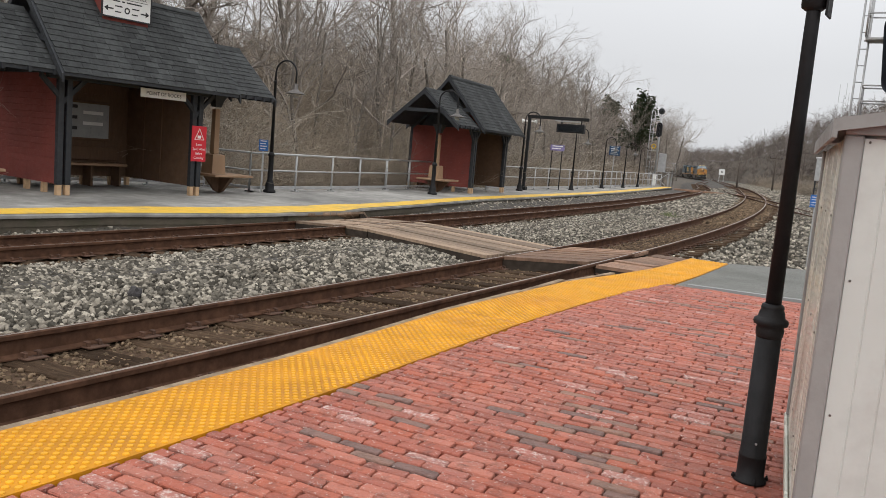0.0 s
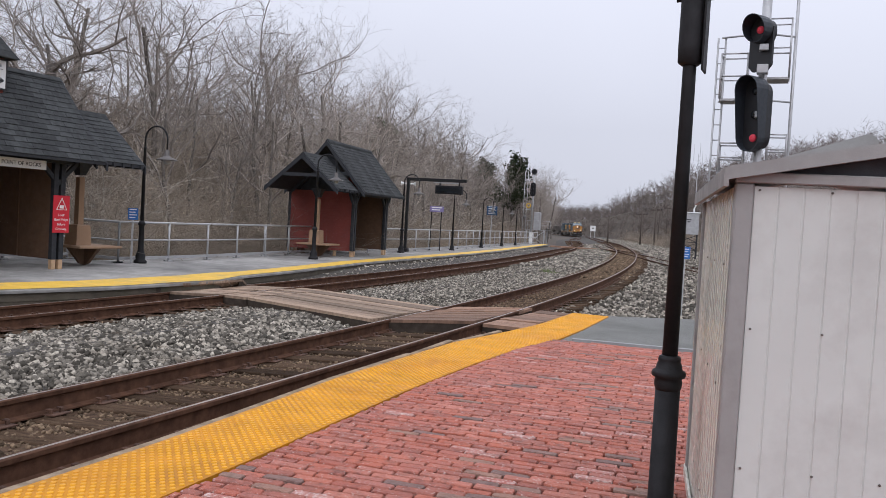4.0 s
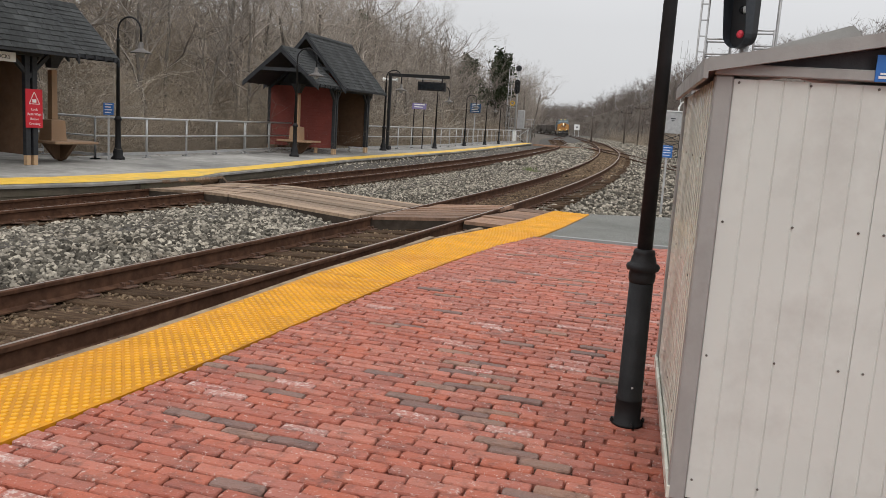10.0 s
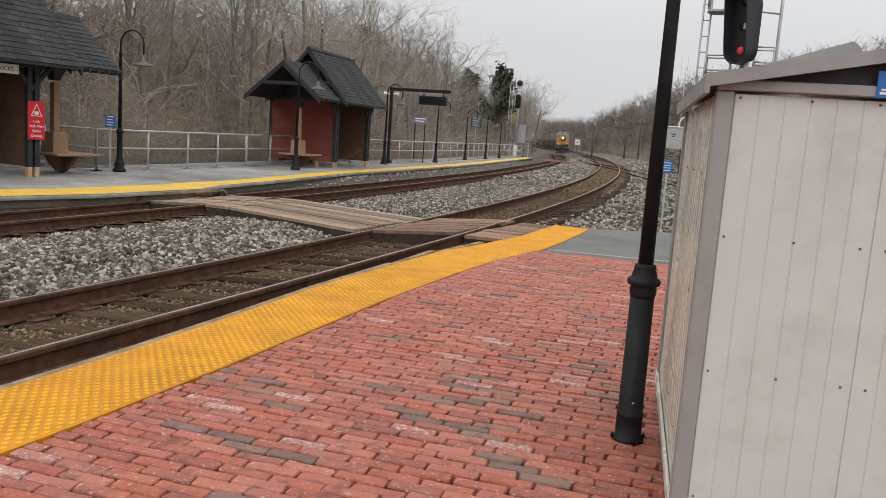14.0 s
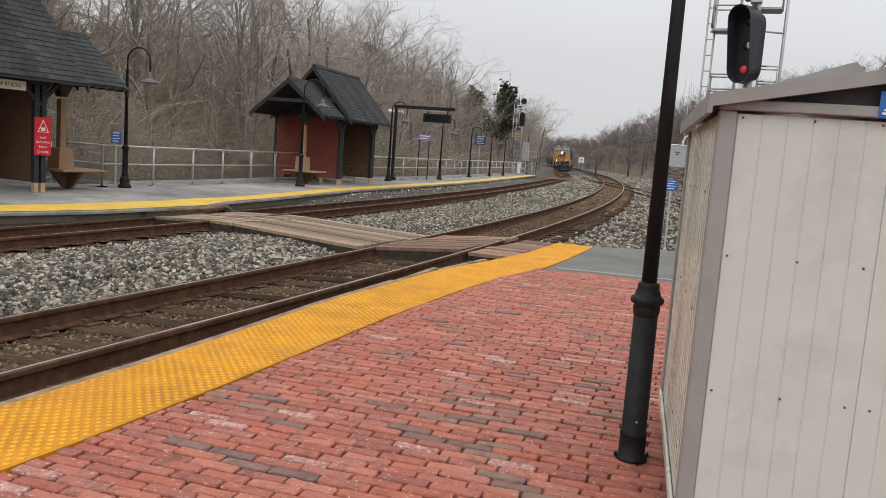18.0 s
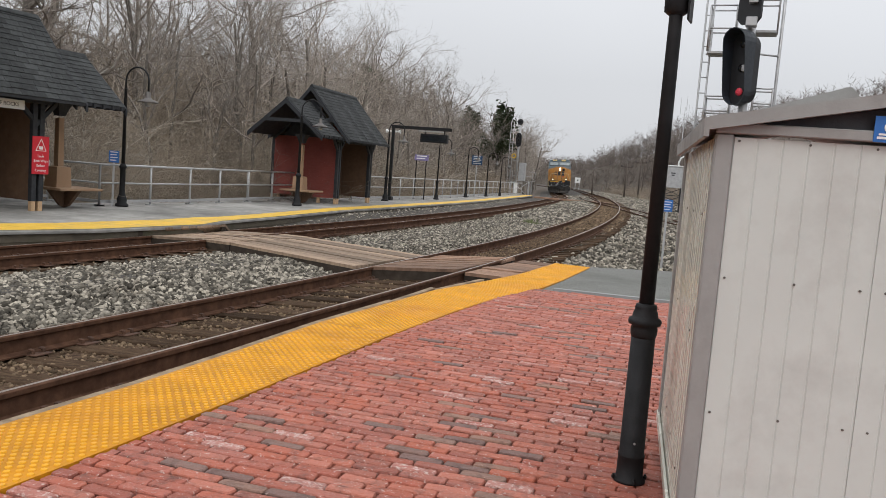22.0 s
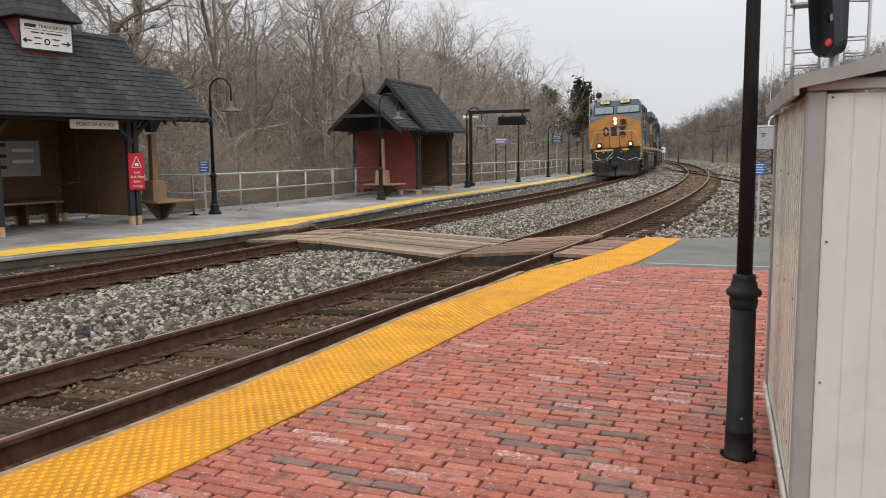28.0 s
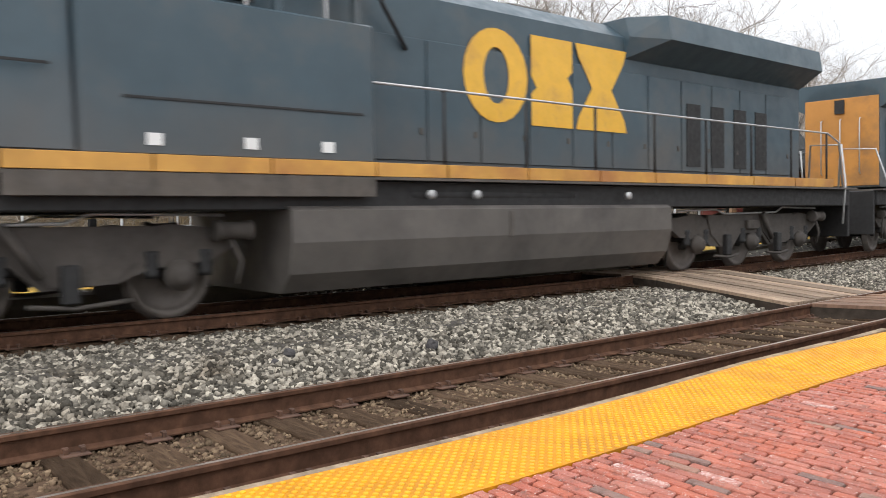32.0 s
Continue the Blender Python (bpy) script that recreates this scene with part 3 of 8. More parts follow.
def tactile_strip(table, name):
    v, f = [], []
    ys = sorted(set([r[0] for r in table] + list(np.arange(math.ceil(table[0][0] * 2) / 2, table[-1][0], 0.5))))
    for y in ys:
        xi, xo, z = edge(table, y, 1), edge(table, y, 2), edge(table, y, 3)
        v += [(xi, y, z - 0.06), (xi, y, z + 0.006), (xo, y, z + 0.006), (xo, y, z - 0.06)]
    for j in range(len(ys) - 1):
        for i in range(3):
            f.append((j * 4 + i, (j + 1) * 4 + i, (j + 1) * 4 + i + 1, j * 4 + i + 1))
    f += [(0, 1, 2, 3), tuple(len(v) - 4 + i for i in (3, 2, 1, 0))]
    strip = bulk(name, v, f, "tactile", "yellow tactile paving strip with raised domes along the platform edge", "tactile paving", "structure")
    # truncated domes, paler than the ground between them
    v, f = [], []
    # in a square grid laid diagonally
    pitch, row = 0.0672, 0
    y = table[0][0] + 0.03
    while y < table[-1][0] - 0.03:
        xi, xo, z = edge(table, y, 1), edge(table, y, 2), edge(table, y, 3) + 0.006
        if y > 0.2:
            cx = xi - 0.03 - (row % 2) * pitch / 2
            while cx > xo + 0.028:
                b = len(v)
                for r, h in ((0.0165, 0.0), (0.0148, 0.005), (0.012, 0.0065)):
                    v += [(cx + r * math.cos(a * math.pi / 4), y + r * math.sin(a * math.pi / 4), z + h) for a in range(8)]
                for q in (0, 8):
                    f += [(b + q + a, b + q + (a + 1) % 8, b + q + 8 + (a + 1) % 8, b + q + 8 + a) for a in range(8)]
                f.append(tuple(b + 16 + a for a in range(8)))
                cx -= pitch
        y += pitch / 2
        row += 1
    bulk("dome_field", v, f, "tactile_dome", parent=strip)
    return strip


tactile_strip(TACT, "tactile_paving")
tactile_strip(TACT2, "tactile_paving")

# brown fill added so the gap beside the rail does not show dark
def bank(y):
    xa, xb = near_rail_1(y) + 0.075, edge(TACT + TACT2, y, 2) - 0.034
    return [(xa, -0.27), (xa + 0.08, -0.25), ((xa + xb) / 2, -0.2), (xb, -0.13)]


M["brown_fill"] = mat("brown_fill", (0.088, 0.05, 0.032), 0.95, vary=0.45, scale=14, bump=0.8, bscale=40, second=(0.045, 0.026, 0.018), amount=0.4, sscale=2, spec=0.08)
profile_strip("track_soil", [-5.5 + 0.4 * k for k in range(41)], bank, "brown_fill", "brown fill added over the dark gap between the rail and the platform", "soil")

asphalt = slab(bmesh.new(), [(-3.3, 10.25), (8, 12.6), (8, 17.5), (-1.9, 15.1), (-3.62, 13.85)], -0.6, -0.09)
tagged(link("asphalt_path", asphalt, "asphalt"), "dark grey asphalt path leading to the track crossing", "path", kind="structure")
kerb = slab(bmesh.new(), [(-3.1, 10.12), (8, 12.5), (8, 12.58), (-3.1, 10.2)], -0.3, -0.03)
tagged(link("kerb", kerb, "concrete"), "pale narrow concrete kerb beside the brick", "kerb", kind="structure")

# far platform: y, outer x, back x
FAR = [(-40, -10.9, -16.0), (-10, -12.0, -16.9), (2.4, -12.7, -17.0), (6, -12.92, -17.2), (8.3, -12.85, -17.4), (9.6, -12.6, -17.4), (11, -12.35, -17.4), (13.9, -12.42, -17.5), (15.2, -12.95, -17.5), (18, -13.5, -17.8), (23.6, -14.85, -18.7), (38, -17.2, -20.6), (46, -18.75, -22.0), (56.7, -21.1, -24.0), (66, -23.3, -25.2), (72, -24.8, -25.8)]


M["edge_moss"] = mat("edge_moss", (0.095, 0.078, 0.056), 0.92, vary=0.35, scale=4, bump=0.4, second=(0.05, 0.05, 0.026), amount=0.35, sscale=2)


def far_platform():
    p = thing("platform", None, "low grey concrete platform with a yellow edge line and fence", "platform", kind="structure")
    ys = sorted(set([r[0] for r in FAR] + list(range(-8, 72, 2))))
    v, f = [], []
    for y in ys:
        xo, xb = edge(FAR, y, 1), edge(FAR, y, 2)
        zb = P2Z + fall(y) * 0.6
        back = xb - (2.6 if 5.6 < y < 15 else 0.5)
        v += [(back, y, zb - 0.7), (back, y, zb), (xo - 0.03, y, zb), (xo, y, zb - 0.03), (xo, y, zb - 0.075), (xo - 0.05, y, zb - 0.085)]
    k = 6
    for j in range(len(ys) - 1):
        f += [(j * k + i, j * k + i + 1, (j + 1) * k + i + 1, (j + 1) * k + i) for i in range(k - 1)]
    f.append(tuple(range(k)))
    f.append(tuple(len(v) - 1 - i for i in range(k)))
    bulk("platform_body", v, f, "deck2", parent=p, kind="")
    v, f = [], []
    for y in ys:
        xo, zb = edge(FAR, y, 1) - 0.045, P2Z + fall(y) * 0.6
        v += [(xo, y, zb - 0.08), (xo + 0.01, y, zb - 0.22), (xo - 0.004, y, zb - 0.225), (xo, y, zb - 0.5)]
    f = [(j * 4 + i, j * 4 + i + 1, j * 4 + i + 5, j * 4 + i + 4) for j in range(len(ys) - 1) for i in range(3)]
    bulk("edge_board", v, f, "edge_moss", parent=p, kind="")["label"] = "dark mossy timber face below the edge"
    v, f = [], []
    for y in ys:
        xo, z = edge(FAR, y, 1), P2Z + fall(y) * 0.6 + 0.004
        v += [(xo - lerp_table([(7, 0.72), (9.5, 1.15), (14, 1.15), (16, 0.72)], y), y, z), (xo - 0.02, y, z)]
    f = [(j * 2, j * 2 + 1, j * 2 + 3, j * 2 + 2) for j in range(len(ys) - 1)]
    bulk("edge_line", v, f, "yellow_line", parent=p, kind="")["label"] = "worn yellow warning strip"


far_platform()


def crossing():
    """Timber crossing over both tracks, each plank a part."""
    c = thing("track_crossing", None, "weathered timber plank crossing laid between the rails", "crossing")
    rng = random.Random(8)
    # sections: near-edge start and end (x, y, z), depth across the planks
    x1a, x1b = near_rail_1(12) - 0.09, near_rail_1(12) - 1.42
    x2a, x2b = near_rail_2(13.5) - 0.09, near_rail_2(13.5) - 1.42
    secs = [((-4.16, 11.15), (near_rail_1(11.4) + 0.08, 11.1), -0.1, -0.1),
            ((x1a, 11.3), (x1b, 10.9), -0.1, -0.185),
            ((x1b - 0.16, 10.72), (-10.12, 12.1), -0.185, -0.27),
            ((-10.17, 12.12), (x2a + 0.17, 12.3), -0.272, -0.3),
            ((x2a, 12.2), (x2b, 12.35), -0.31, -0.39),
            ((x2b - 0.16, 12.4), (-12.4, 12.0), -0.38, -0.22)]
    for (xa, ya), (xb, yb), za, zb in secs:
        n_pl = 11
        for i in range(n_pl):
            w = 0.24
            dy = i * w
            bm = bmesh.new()
            a0, a1 = ya + dy + 0.009, ya + dy + w - 0.009
            b0, b1 = yb + dy + 0.009, yb + dy + w - 0.009
            h = rng.uniform(-0.01, 0.01)
            jx = rng.uniform(-0.015, 0.015)
            top = [(xa + jx, a0, za + h), (xb + jx, b0, zb + h), (xb + jx, b1, zb + h), (xa + jx, a1, za + h)]
            lo = [bm.verts.new((x, y, z - 0.05)) for x, y, z in top]
            hi = [bm.verts.new(p) for p in top]
            for k in range(4):
                bm.faces.new((lo[k], lo[(k + 1) % 4], hi[(k + 1) % 4], hi[k]))
            bm.faces.new(hi)
            bm.faces.new(lo[::-1])
            bmesh.ops.recalc_face_normals(bm, faces=bm.faces)
            part("plank", bm, "plank" if xa > -5.4 else "plank_pale", c)
        for dy in (0.012, 2.5):
            bm = bmesh.new()
            lo = [bm.verts.new(q) for q in ((xa, ya + dy, za - 0.4), (xb, yb + dy, zb - 0.4), (xb, yb + dy + 0.12, zb - 0.4), (xa, ya + dy + 0.12, za - 0.4))]
            hi = [bm.verts.new((v.co.x, v.co.y, v.co.z + 0.346)) for v in lo]
            for k in range(4):
                bm.faces.new((lo[k], lo[(k + 1) % 4], hi[(k + 1) % 4], hi[k]))
            bm.faces.new(hi)
            bm.faces.new(lo[::-1])
            bmesh.ops.recalc_face_normals(bm, faces=bm.faces)
            part("side_beam", bm, "edge_wood", c, "dark timber side beam")


crossing()


def far_crossing():
    c = thing("track_crossing", None, "narrow pale plank walk across the tracks past the platform end", "crossing")
    for i in range(5):
        for xa, xb in ((-25.2, -22.8), (-22.6, -19.4), (-19.0, -17.7)):
            y = 73.6 + 0.26 * i
            part("plank", slab(bmesh.new(), [(xa, y + 0.25 * (xa + 25) * 0.3), (xb, y + 0.25 * (xb + 25) * 0.3), (xb, y + 0.24 + 0.25 * (xb + 25) * 0.3), (xa, y + 0.24 + 0.25 * (xa + 25) * 0.3)], -0.5, -0.36 - fall(y) * 0), "plank", c)


far_crossing()

# ---- near things: metal shed, lamp post, signal tower ----


def metal_shed():
    W, D, E, A = 1.075, 1.78, 1.585, 1.728
    s = thing("metal_shed", pose(-0.355, 2.85, 0, 0, 0, 12), "small cream metal shed with taupe trim and low gable roof", "shed")
    part("floor_skid", bx(0.02, W - 0.02, 0.03, D - 0.03, 0.0, 0.11, 0.006), "edge_wood", s, "weathered timber skids under the shed")
    # front: ribbed doors between corner posts
    for k, (a, b) in enumerate(((0.062, W / 2 - 0.0005), (W / 2 + 0.0005, W - 0.062))):
        bm = bmesh.new()
        n, xs = 6, []
        w = (b - a) / n
        out = []
        for i in range(n):
            x = a + i * w
            out += [(x, 0.012), (x + w - 0.007, 0.012), (x + w - 0.0055, 0.0145), (x + w - 0.0015, 0.0145)]
        out.append((b, 0.012))
        low = [bm.verts.new((x, y, 0.1)) for x, y in out]
        high = [bm.verts.new((x, y, E - 0.01)) for x, y in out]
        for i in range(len(out) - 1):
            bm.faces.new((low[i], low[i + 1], high[i + 1], high[i]))
        back = bmesh.ops.extrude_face_region(bm, geom=bm.faces[:])
        bmesh.ops.translate(bm, verts=[g for g in back["geom"] if isinstance(g, bmesh.types.BMVert)], vec=(0, 0.02, 0))
        bmesh.ops.recalc_face_normals(bm, faces=bm.faces)
        door = part("door_panel", bm, "cab_wall", s, "off-white ribbed metal panel with faint smudges")
        for sx in ((0.078, 0.3, 0.503) if k == 0 else (0.58, 0.78, 0.99)):
            for sz in (0.17, 0.63, 1.1, 1.563):
                sc = part("screw", lathe(bmesh.new(), [(0.0043, 0), (0.0043, 0.003), (0.0026, 0.004)], 8, pose(sx, 0.0115, sz, 90)), "screw", door)
    # sides with fine ribs
    for x, sgn in ((0.0, 1), (W, -1)):
        bm = bmesh.new()
        out = []
        for i in range(18):
            y = 0.06 + i * (D - 0.12) / 18
            w = (D - 0.12) / 18
            out += [(x + sgn * 0.012, y), (x + sgn * 0.012, y + w * 0.55), (x + sgn * 0.024, y + w * 0.68), (x + sgn * 0.024, y + w * 0.88)]
        low = [bm.verts.new((px, py, 0.1)) for px, py in out]
        high = [bm.verts.new((px, py, E - 0.005)) for px, py in out]
        for i in range(len(out) - 1):
            bm.faces.new((low[i], low[i + 1], high[i + 1], high[i]))
        side = part("side_wall", bm, "cab_side", s, "cream ribbed metal side wall")
        for sy in (0.35, 0.8, 1.25):
            for sz in (0.3, 0.85, 1.3):
                part("screw", lathe(bmesh.new(), [(0.005, 0), (0.004, 0.004)], 6, pose(x + sgn * 0.0118, sy, sz, 0, -90 * sgn)), "screw", side)
    part("back_wall", bx(0.03, W - 0.03, D - 0.03, D - 0.01, 0.1, E), "cab_wall", s)
    for x in (0, W - 0.06):
        for y in (0, D - 0.06):
            part("corner_post", bx(x, x + 0.06, y, y + 0.06, 0.09, E, 0.006), "cab_trim", s, "taupe corner trim")
    # base rail
    part("base_rail", bx(-0.006, 0.008, 0.0, D, 0.09, 0.14, 0.003), "cab_side", s)
    # gable: beam, dark panel for the opening's shade, sloping fascia and roof sheets
    part("gable_beam", bx(0.0, W, -0.012, 0.03, E, E + 0.036, 0.004), "cab_trim", s)
    bm = prism(bmesh.new(), [(0.06, E + 0.03), (W - 0.06, E + 0.03), (W / 2, A - 0.03)], 0.02, 0.03)
    part("gable_panel", bm, "cab_dark", s, "dark panel standing in for the shade of the open gable")
    dx, dz = W / 2 + 0.03, A - 1.619
    for sg in (-1, 1):
        def rl(x, z):
            return (W / 2 + sg * x, z)
        bm = prism(bmesh.new(), [rl(0, A - 0.028), rl(dx, A - dz - 0.028), rl(dx, A - dz + 0.016), rl(0, A + 0.016)], -0.045, 0.0)
        part("gable_fascia", bm, "cab_trim", s, "taupe metal fascia")
        sheet = part("roof_sheet", prism(bmesh.new(), [rl(0, A - 0.008), rl(dx, A - dz - 0.008), rl(dx, A - dz + 0.004), rl(0, A + 0.004)], 0.003, D + 0.04), "cab_trim", s, "ribbed taupe metal roof sheet")
        for i in range(12):
            y1 = 0.003 + (i + 1) * (D + 0.04) / 12 - 0.024
            part("roof_rib", prism(bmesh.new(), [rl(0, A + 0.004), rl(dx, A - dz + 0.004), rl(dx, A - dz + 0.016), rl(0, A + 0.016)], y1, y1 + 0.02), "cab_trim", sheet)
        bm = prism(bmesh.new(), [rl(dx - 0.004, A - dz - 0.05), rl(dx + 0.012, A - dz - 0.05), rl(dx + 0.012, A - dz + 0.012), rl(dx - 0.004, A - dz + 0.012)], -0.045, D + 0.04)
        part("eave_trim", bm, "cab_trim", s)
    # raised ridge cover, stepping up behind the fascia
    bm = prism(bmesh.new(), [(0.06, 1.64), (0.06, 1.652), (W / 2 - 0.125, A + 0.042), (W / 2 - 0.11, A + 0.044), (W / 2 - 0.085, A + 0.022), (W / 2 - 0.085, A - 0.005)], 0.12, D)
    part("ridge_cover", bm, "cab_trim", s)
    # blue and white badge in the gable
    st = part("badge", bx(0.478, 0.572, -0.0165, -0.0125, 1.585, 1.668), "sign_blue", s, "blue and white printed badge")
    for a in ((0.488, 0.56, 1.595, 1.603), (0.492, 0.556, 1.607, 1.613)):
        part("badge_bar", bx(a[0], a[1], -0.019, -0.016, a[2], a[3]), "sign_white", st)
    part("badge_ring", lathe(bmesh.new(), [(0.013, 0), (0.018, 0), (0.018, 0.003), (0.013, 0.003), (0.013, 0)], 16, pose(0.524, -0.016, 1.633, 90), cap=False), "sign_white", st)
    return s


metal_shed()


def near_lamp():
    p = thing("lamp_post", pose(-0.695, 3.76, 0), "black cast-iron lamp post with a ribbed collar on brick paving", "lamp post")
    part("base_shaft", lathe(bmesh.new(), [(0.075, 0), (0.075, 0.012), (0.062, 0.02), (0.061, 0.12), (0.063, 0.124), (0.063, 0.13), (0.058, 0.136), (0.055, 0.70)], 28), "iron", p, smooth=False)
    part("collar", lathe(bmesh.new(), [(0.055, 0.69), (0.06, 0.705), (0.062, 0.73), (0.058, 0.745), (0.073, 0.752), (0.077, 0.765), (0.073, 0.778), (0.06, 0.785), (0.055, 0.81), (0.049, 0.822), (0.051, 0.83), (0.047, 0.845), (0.036, 0.85)], 28), "iron", p)
    part("shaft", lathe(bmesh.new(), [(0.035, 0.845), (0.0295, 2.2), (0.028, 3.1)], 22), "iron", p)
    bm = lathe(bmesh.new(), [(0.036, 2.16), (0.054, 2.175), (0.056, 2.24), (0.054, 2.62), (0.036, 2.66)], 20)
    part("banner_sleeve", bm, "iron", p)
    part("bracket_plate", bx(0.056, 0.066, -0.05, 0.05, 2.13, 2.6, 0.004), "iron", p)
    part("bracket_bolt", tube(bmesh.new(), [(-0.075, 0, 2.46), (0.09, 0, 2.46)], 0.012, 8), "iron", p)
    pts = [(0, 0, 3.08)] + [(0.36 - 0.36 * math.cos(a), 0, 3.3 + 0.34 * math.sin(a)) for a in np.linspace(0, math.pi, 12)] + [(0.72, 0, 3.02)]
    part("gooseneck", tube(bmesh.new(), pts, 0.02, 10), "iron", p)
    part("lamp_shade", lathe(bmesh.new(), [(0.03, 3.05), (0.055, 3.02), (0.06, 2.9), (0.1, 2.86), (0.27, 2.78), (0.275, 2.765), (0.1, 2.8)], 24, pose(0.72, 0, 0), cap=False), "shade_grey", p)
    for a in range(4):
        m = Matrix.Rotation(a * math.pi / 2 + 0.5, 4, "Z")
        part("anchor_bolt", lathe(bmesh.new(), [(0.009, 0), (0.009, 0.014), (0.005, 0.015), (0.005, 0.022)], 6, m @ pose(0.076, 0, 0.01)), "iron", p)
    part("access_screw", lathe(bmesh.new(), [(0.006, 0), (0.005, 0.004)], 8, pose(0.02, -0.0575, 0.197, 90)), "galv", p)


near_lamp()
M["lens_red"] = glow("lens_red", (0.6, 0.045, 0.07), 0.14)
M["hood_black"] = mat("hood_black", (0.02, 0.025, 0.032), 0.5, vary=0.25, scale=5, bump=0.05)
M["lens_dark"] = mat("lens_dark", (0.01, 0.012, 0.014), 0.15, bump=0)


def head(parent, m, h=1.05, w=0.52, lit=1, count=3, deep=0.0):
    """A colour light signal head that faces -y: rounded black backing, lamp case, and hoods; deep: one tunnel hood round the whole face."""
    out = []
    r = w / 2
    for a in np.linspace(0, math.pi, 11):
        out.append((r * math.cos(a), h / 2 - r + r * math.sin(a)))
    for a in np.linspace(math.pi, 2 * math.pi, 11):
        out.append((r * math.cos(a), -h / 2 + r + r * math.sin(a)))
    bm = prism(bmesh.new(), out, 0, 0.03, m)
    b = part("signal_head", bm, "sign_black", parent, "black signal head with hooded lenses")
    part("lamp_case", prism(bmesh.new(), [(x * 0.62, z * 0.88) for x, z in out], 0.03, 0.28, m), "sign_black", b)
    if deep:
        bm = bmesh.new()
        n = len(out)
        # the tunnel is cut back towards its lower edge
        cut = [deep * (0.45 + 0.55 * (z + h / 2) / h) for x, z in out]
        rings = [[bm.verts.new(m @ Vector((x * k, -c * f, z * (1 - (1 - k) * w / h)))) for (x, z), c in zip(out, cut)] for k, f in ((1.0, 0), (1.0, 1), (0.95, 1), (0.95, 0))]
        for r0, r1 in ((0, 1), (1, 2), (2, 3)):
            for i in range(n):
                bm.faces.new((rings[r0][i], rings[r0][(i + 1) % n], rings[r1][(i + 1) % n], rings[r1][i]))
        bmesh.ops.recalc_face_normals(bm, faces=bm.faces)
        part("tunnel_hood", bm, "hood_black", b, "deep black sheet hood round the signal face")
    for i in range(count):
        z = (h - w * 1.05) / 2 - i * (h - w * 1.05) / max(1, count - 1)
        bm = bmesh.new()
        lathe(bm, [(0.075, 0), (0.07, 0.025), (0.03, 0.045)], 16, m @ pose(0, -0.004, z, 90))
        part("lens", bm, "lens_red" if i == lit else "lens_dark", b, "red lit lens" if i == lit else "")
        if deep:
            continue
        bm = bmesh.new()
        arc = [(0.11 * math.cos(a), 0.11 * math.sin(a)) for a in np.linspace(-0.5, math.pi + 0.5, 14)]
        ring = [[bm.verts.new(m @ Vector((x * k, y, z + zz * k))) for x, zz in arc] for k, y in ((1, 0), (0.95, -0.11), (0.9, -0.11), (0.94, 0))]
        for r0, r1 in ((0, 1), (1, 2), (2, 3)):
            for j in range(len(arc) - 1):
                bm.faces.new((ring[r0][j], ring[r0][j + 1], ring[r1][j + 1], ring[r1][j]))
        part("hood", bm, "sign_black", b)
    return b


def cage(parent, x0, x1, y0, y1, z, h):
    """A grated stand with a tube railing."""
    bm = box(bmesh.new(), x0, x1, y0, y1, z - 0.04, z)
    part("grating", bm, "galv", parent)
    for x, y in ((x0, y0), (x1, y0), (x1, y1), (x0, y1)):
        part("railing_post", tube(bmesh.new(), [(x, y, z), (x, y, z + h)], 0.018, 6), "galv", parent)
    for k in (0.5, 1.0):
        for a, b in (((x0, y0), (x1, y0)), ((x1, y0), (x1, y1)), ((x1, y1), (x0, y1)), ((x0, y1), (x0, y0))):
            part("railing_bar", tube(bmesh.new(), [(*a, z + h * k), (*b, z + h * k)], 0.015, 6), "galv", parent)


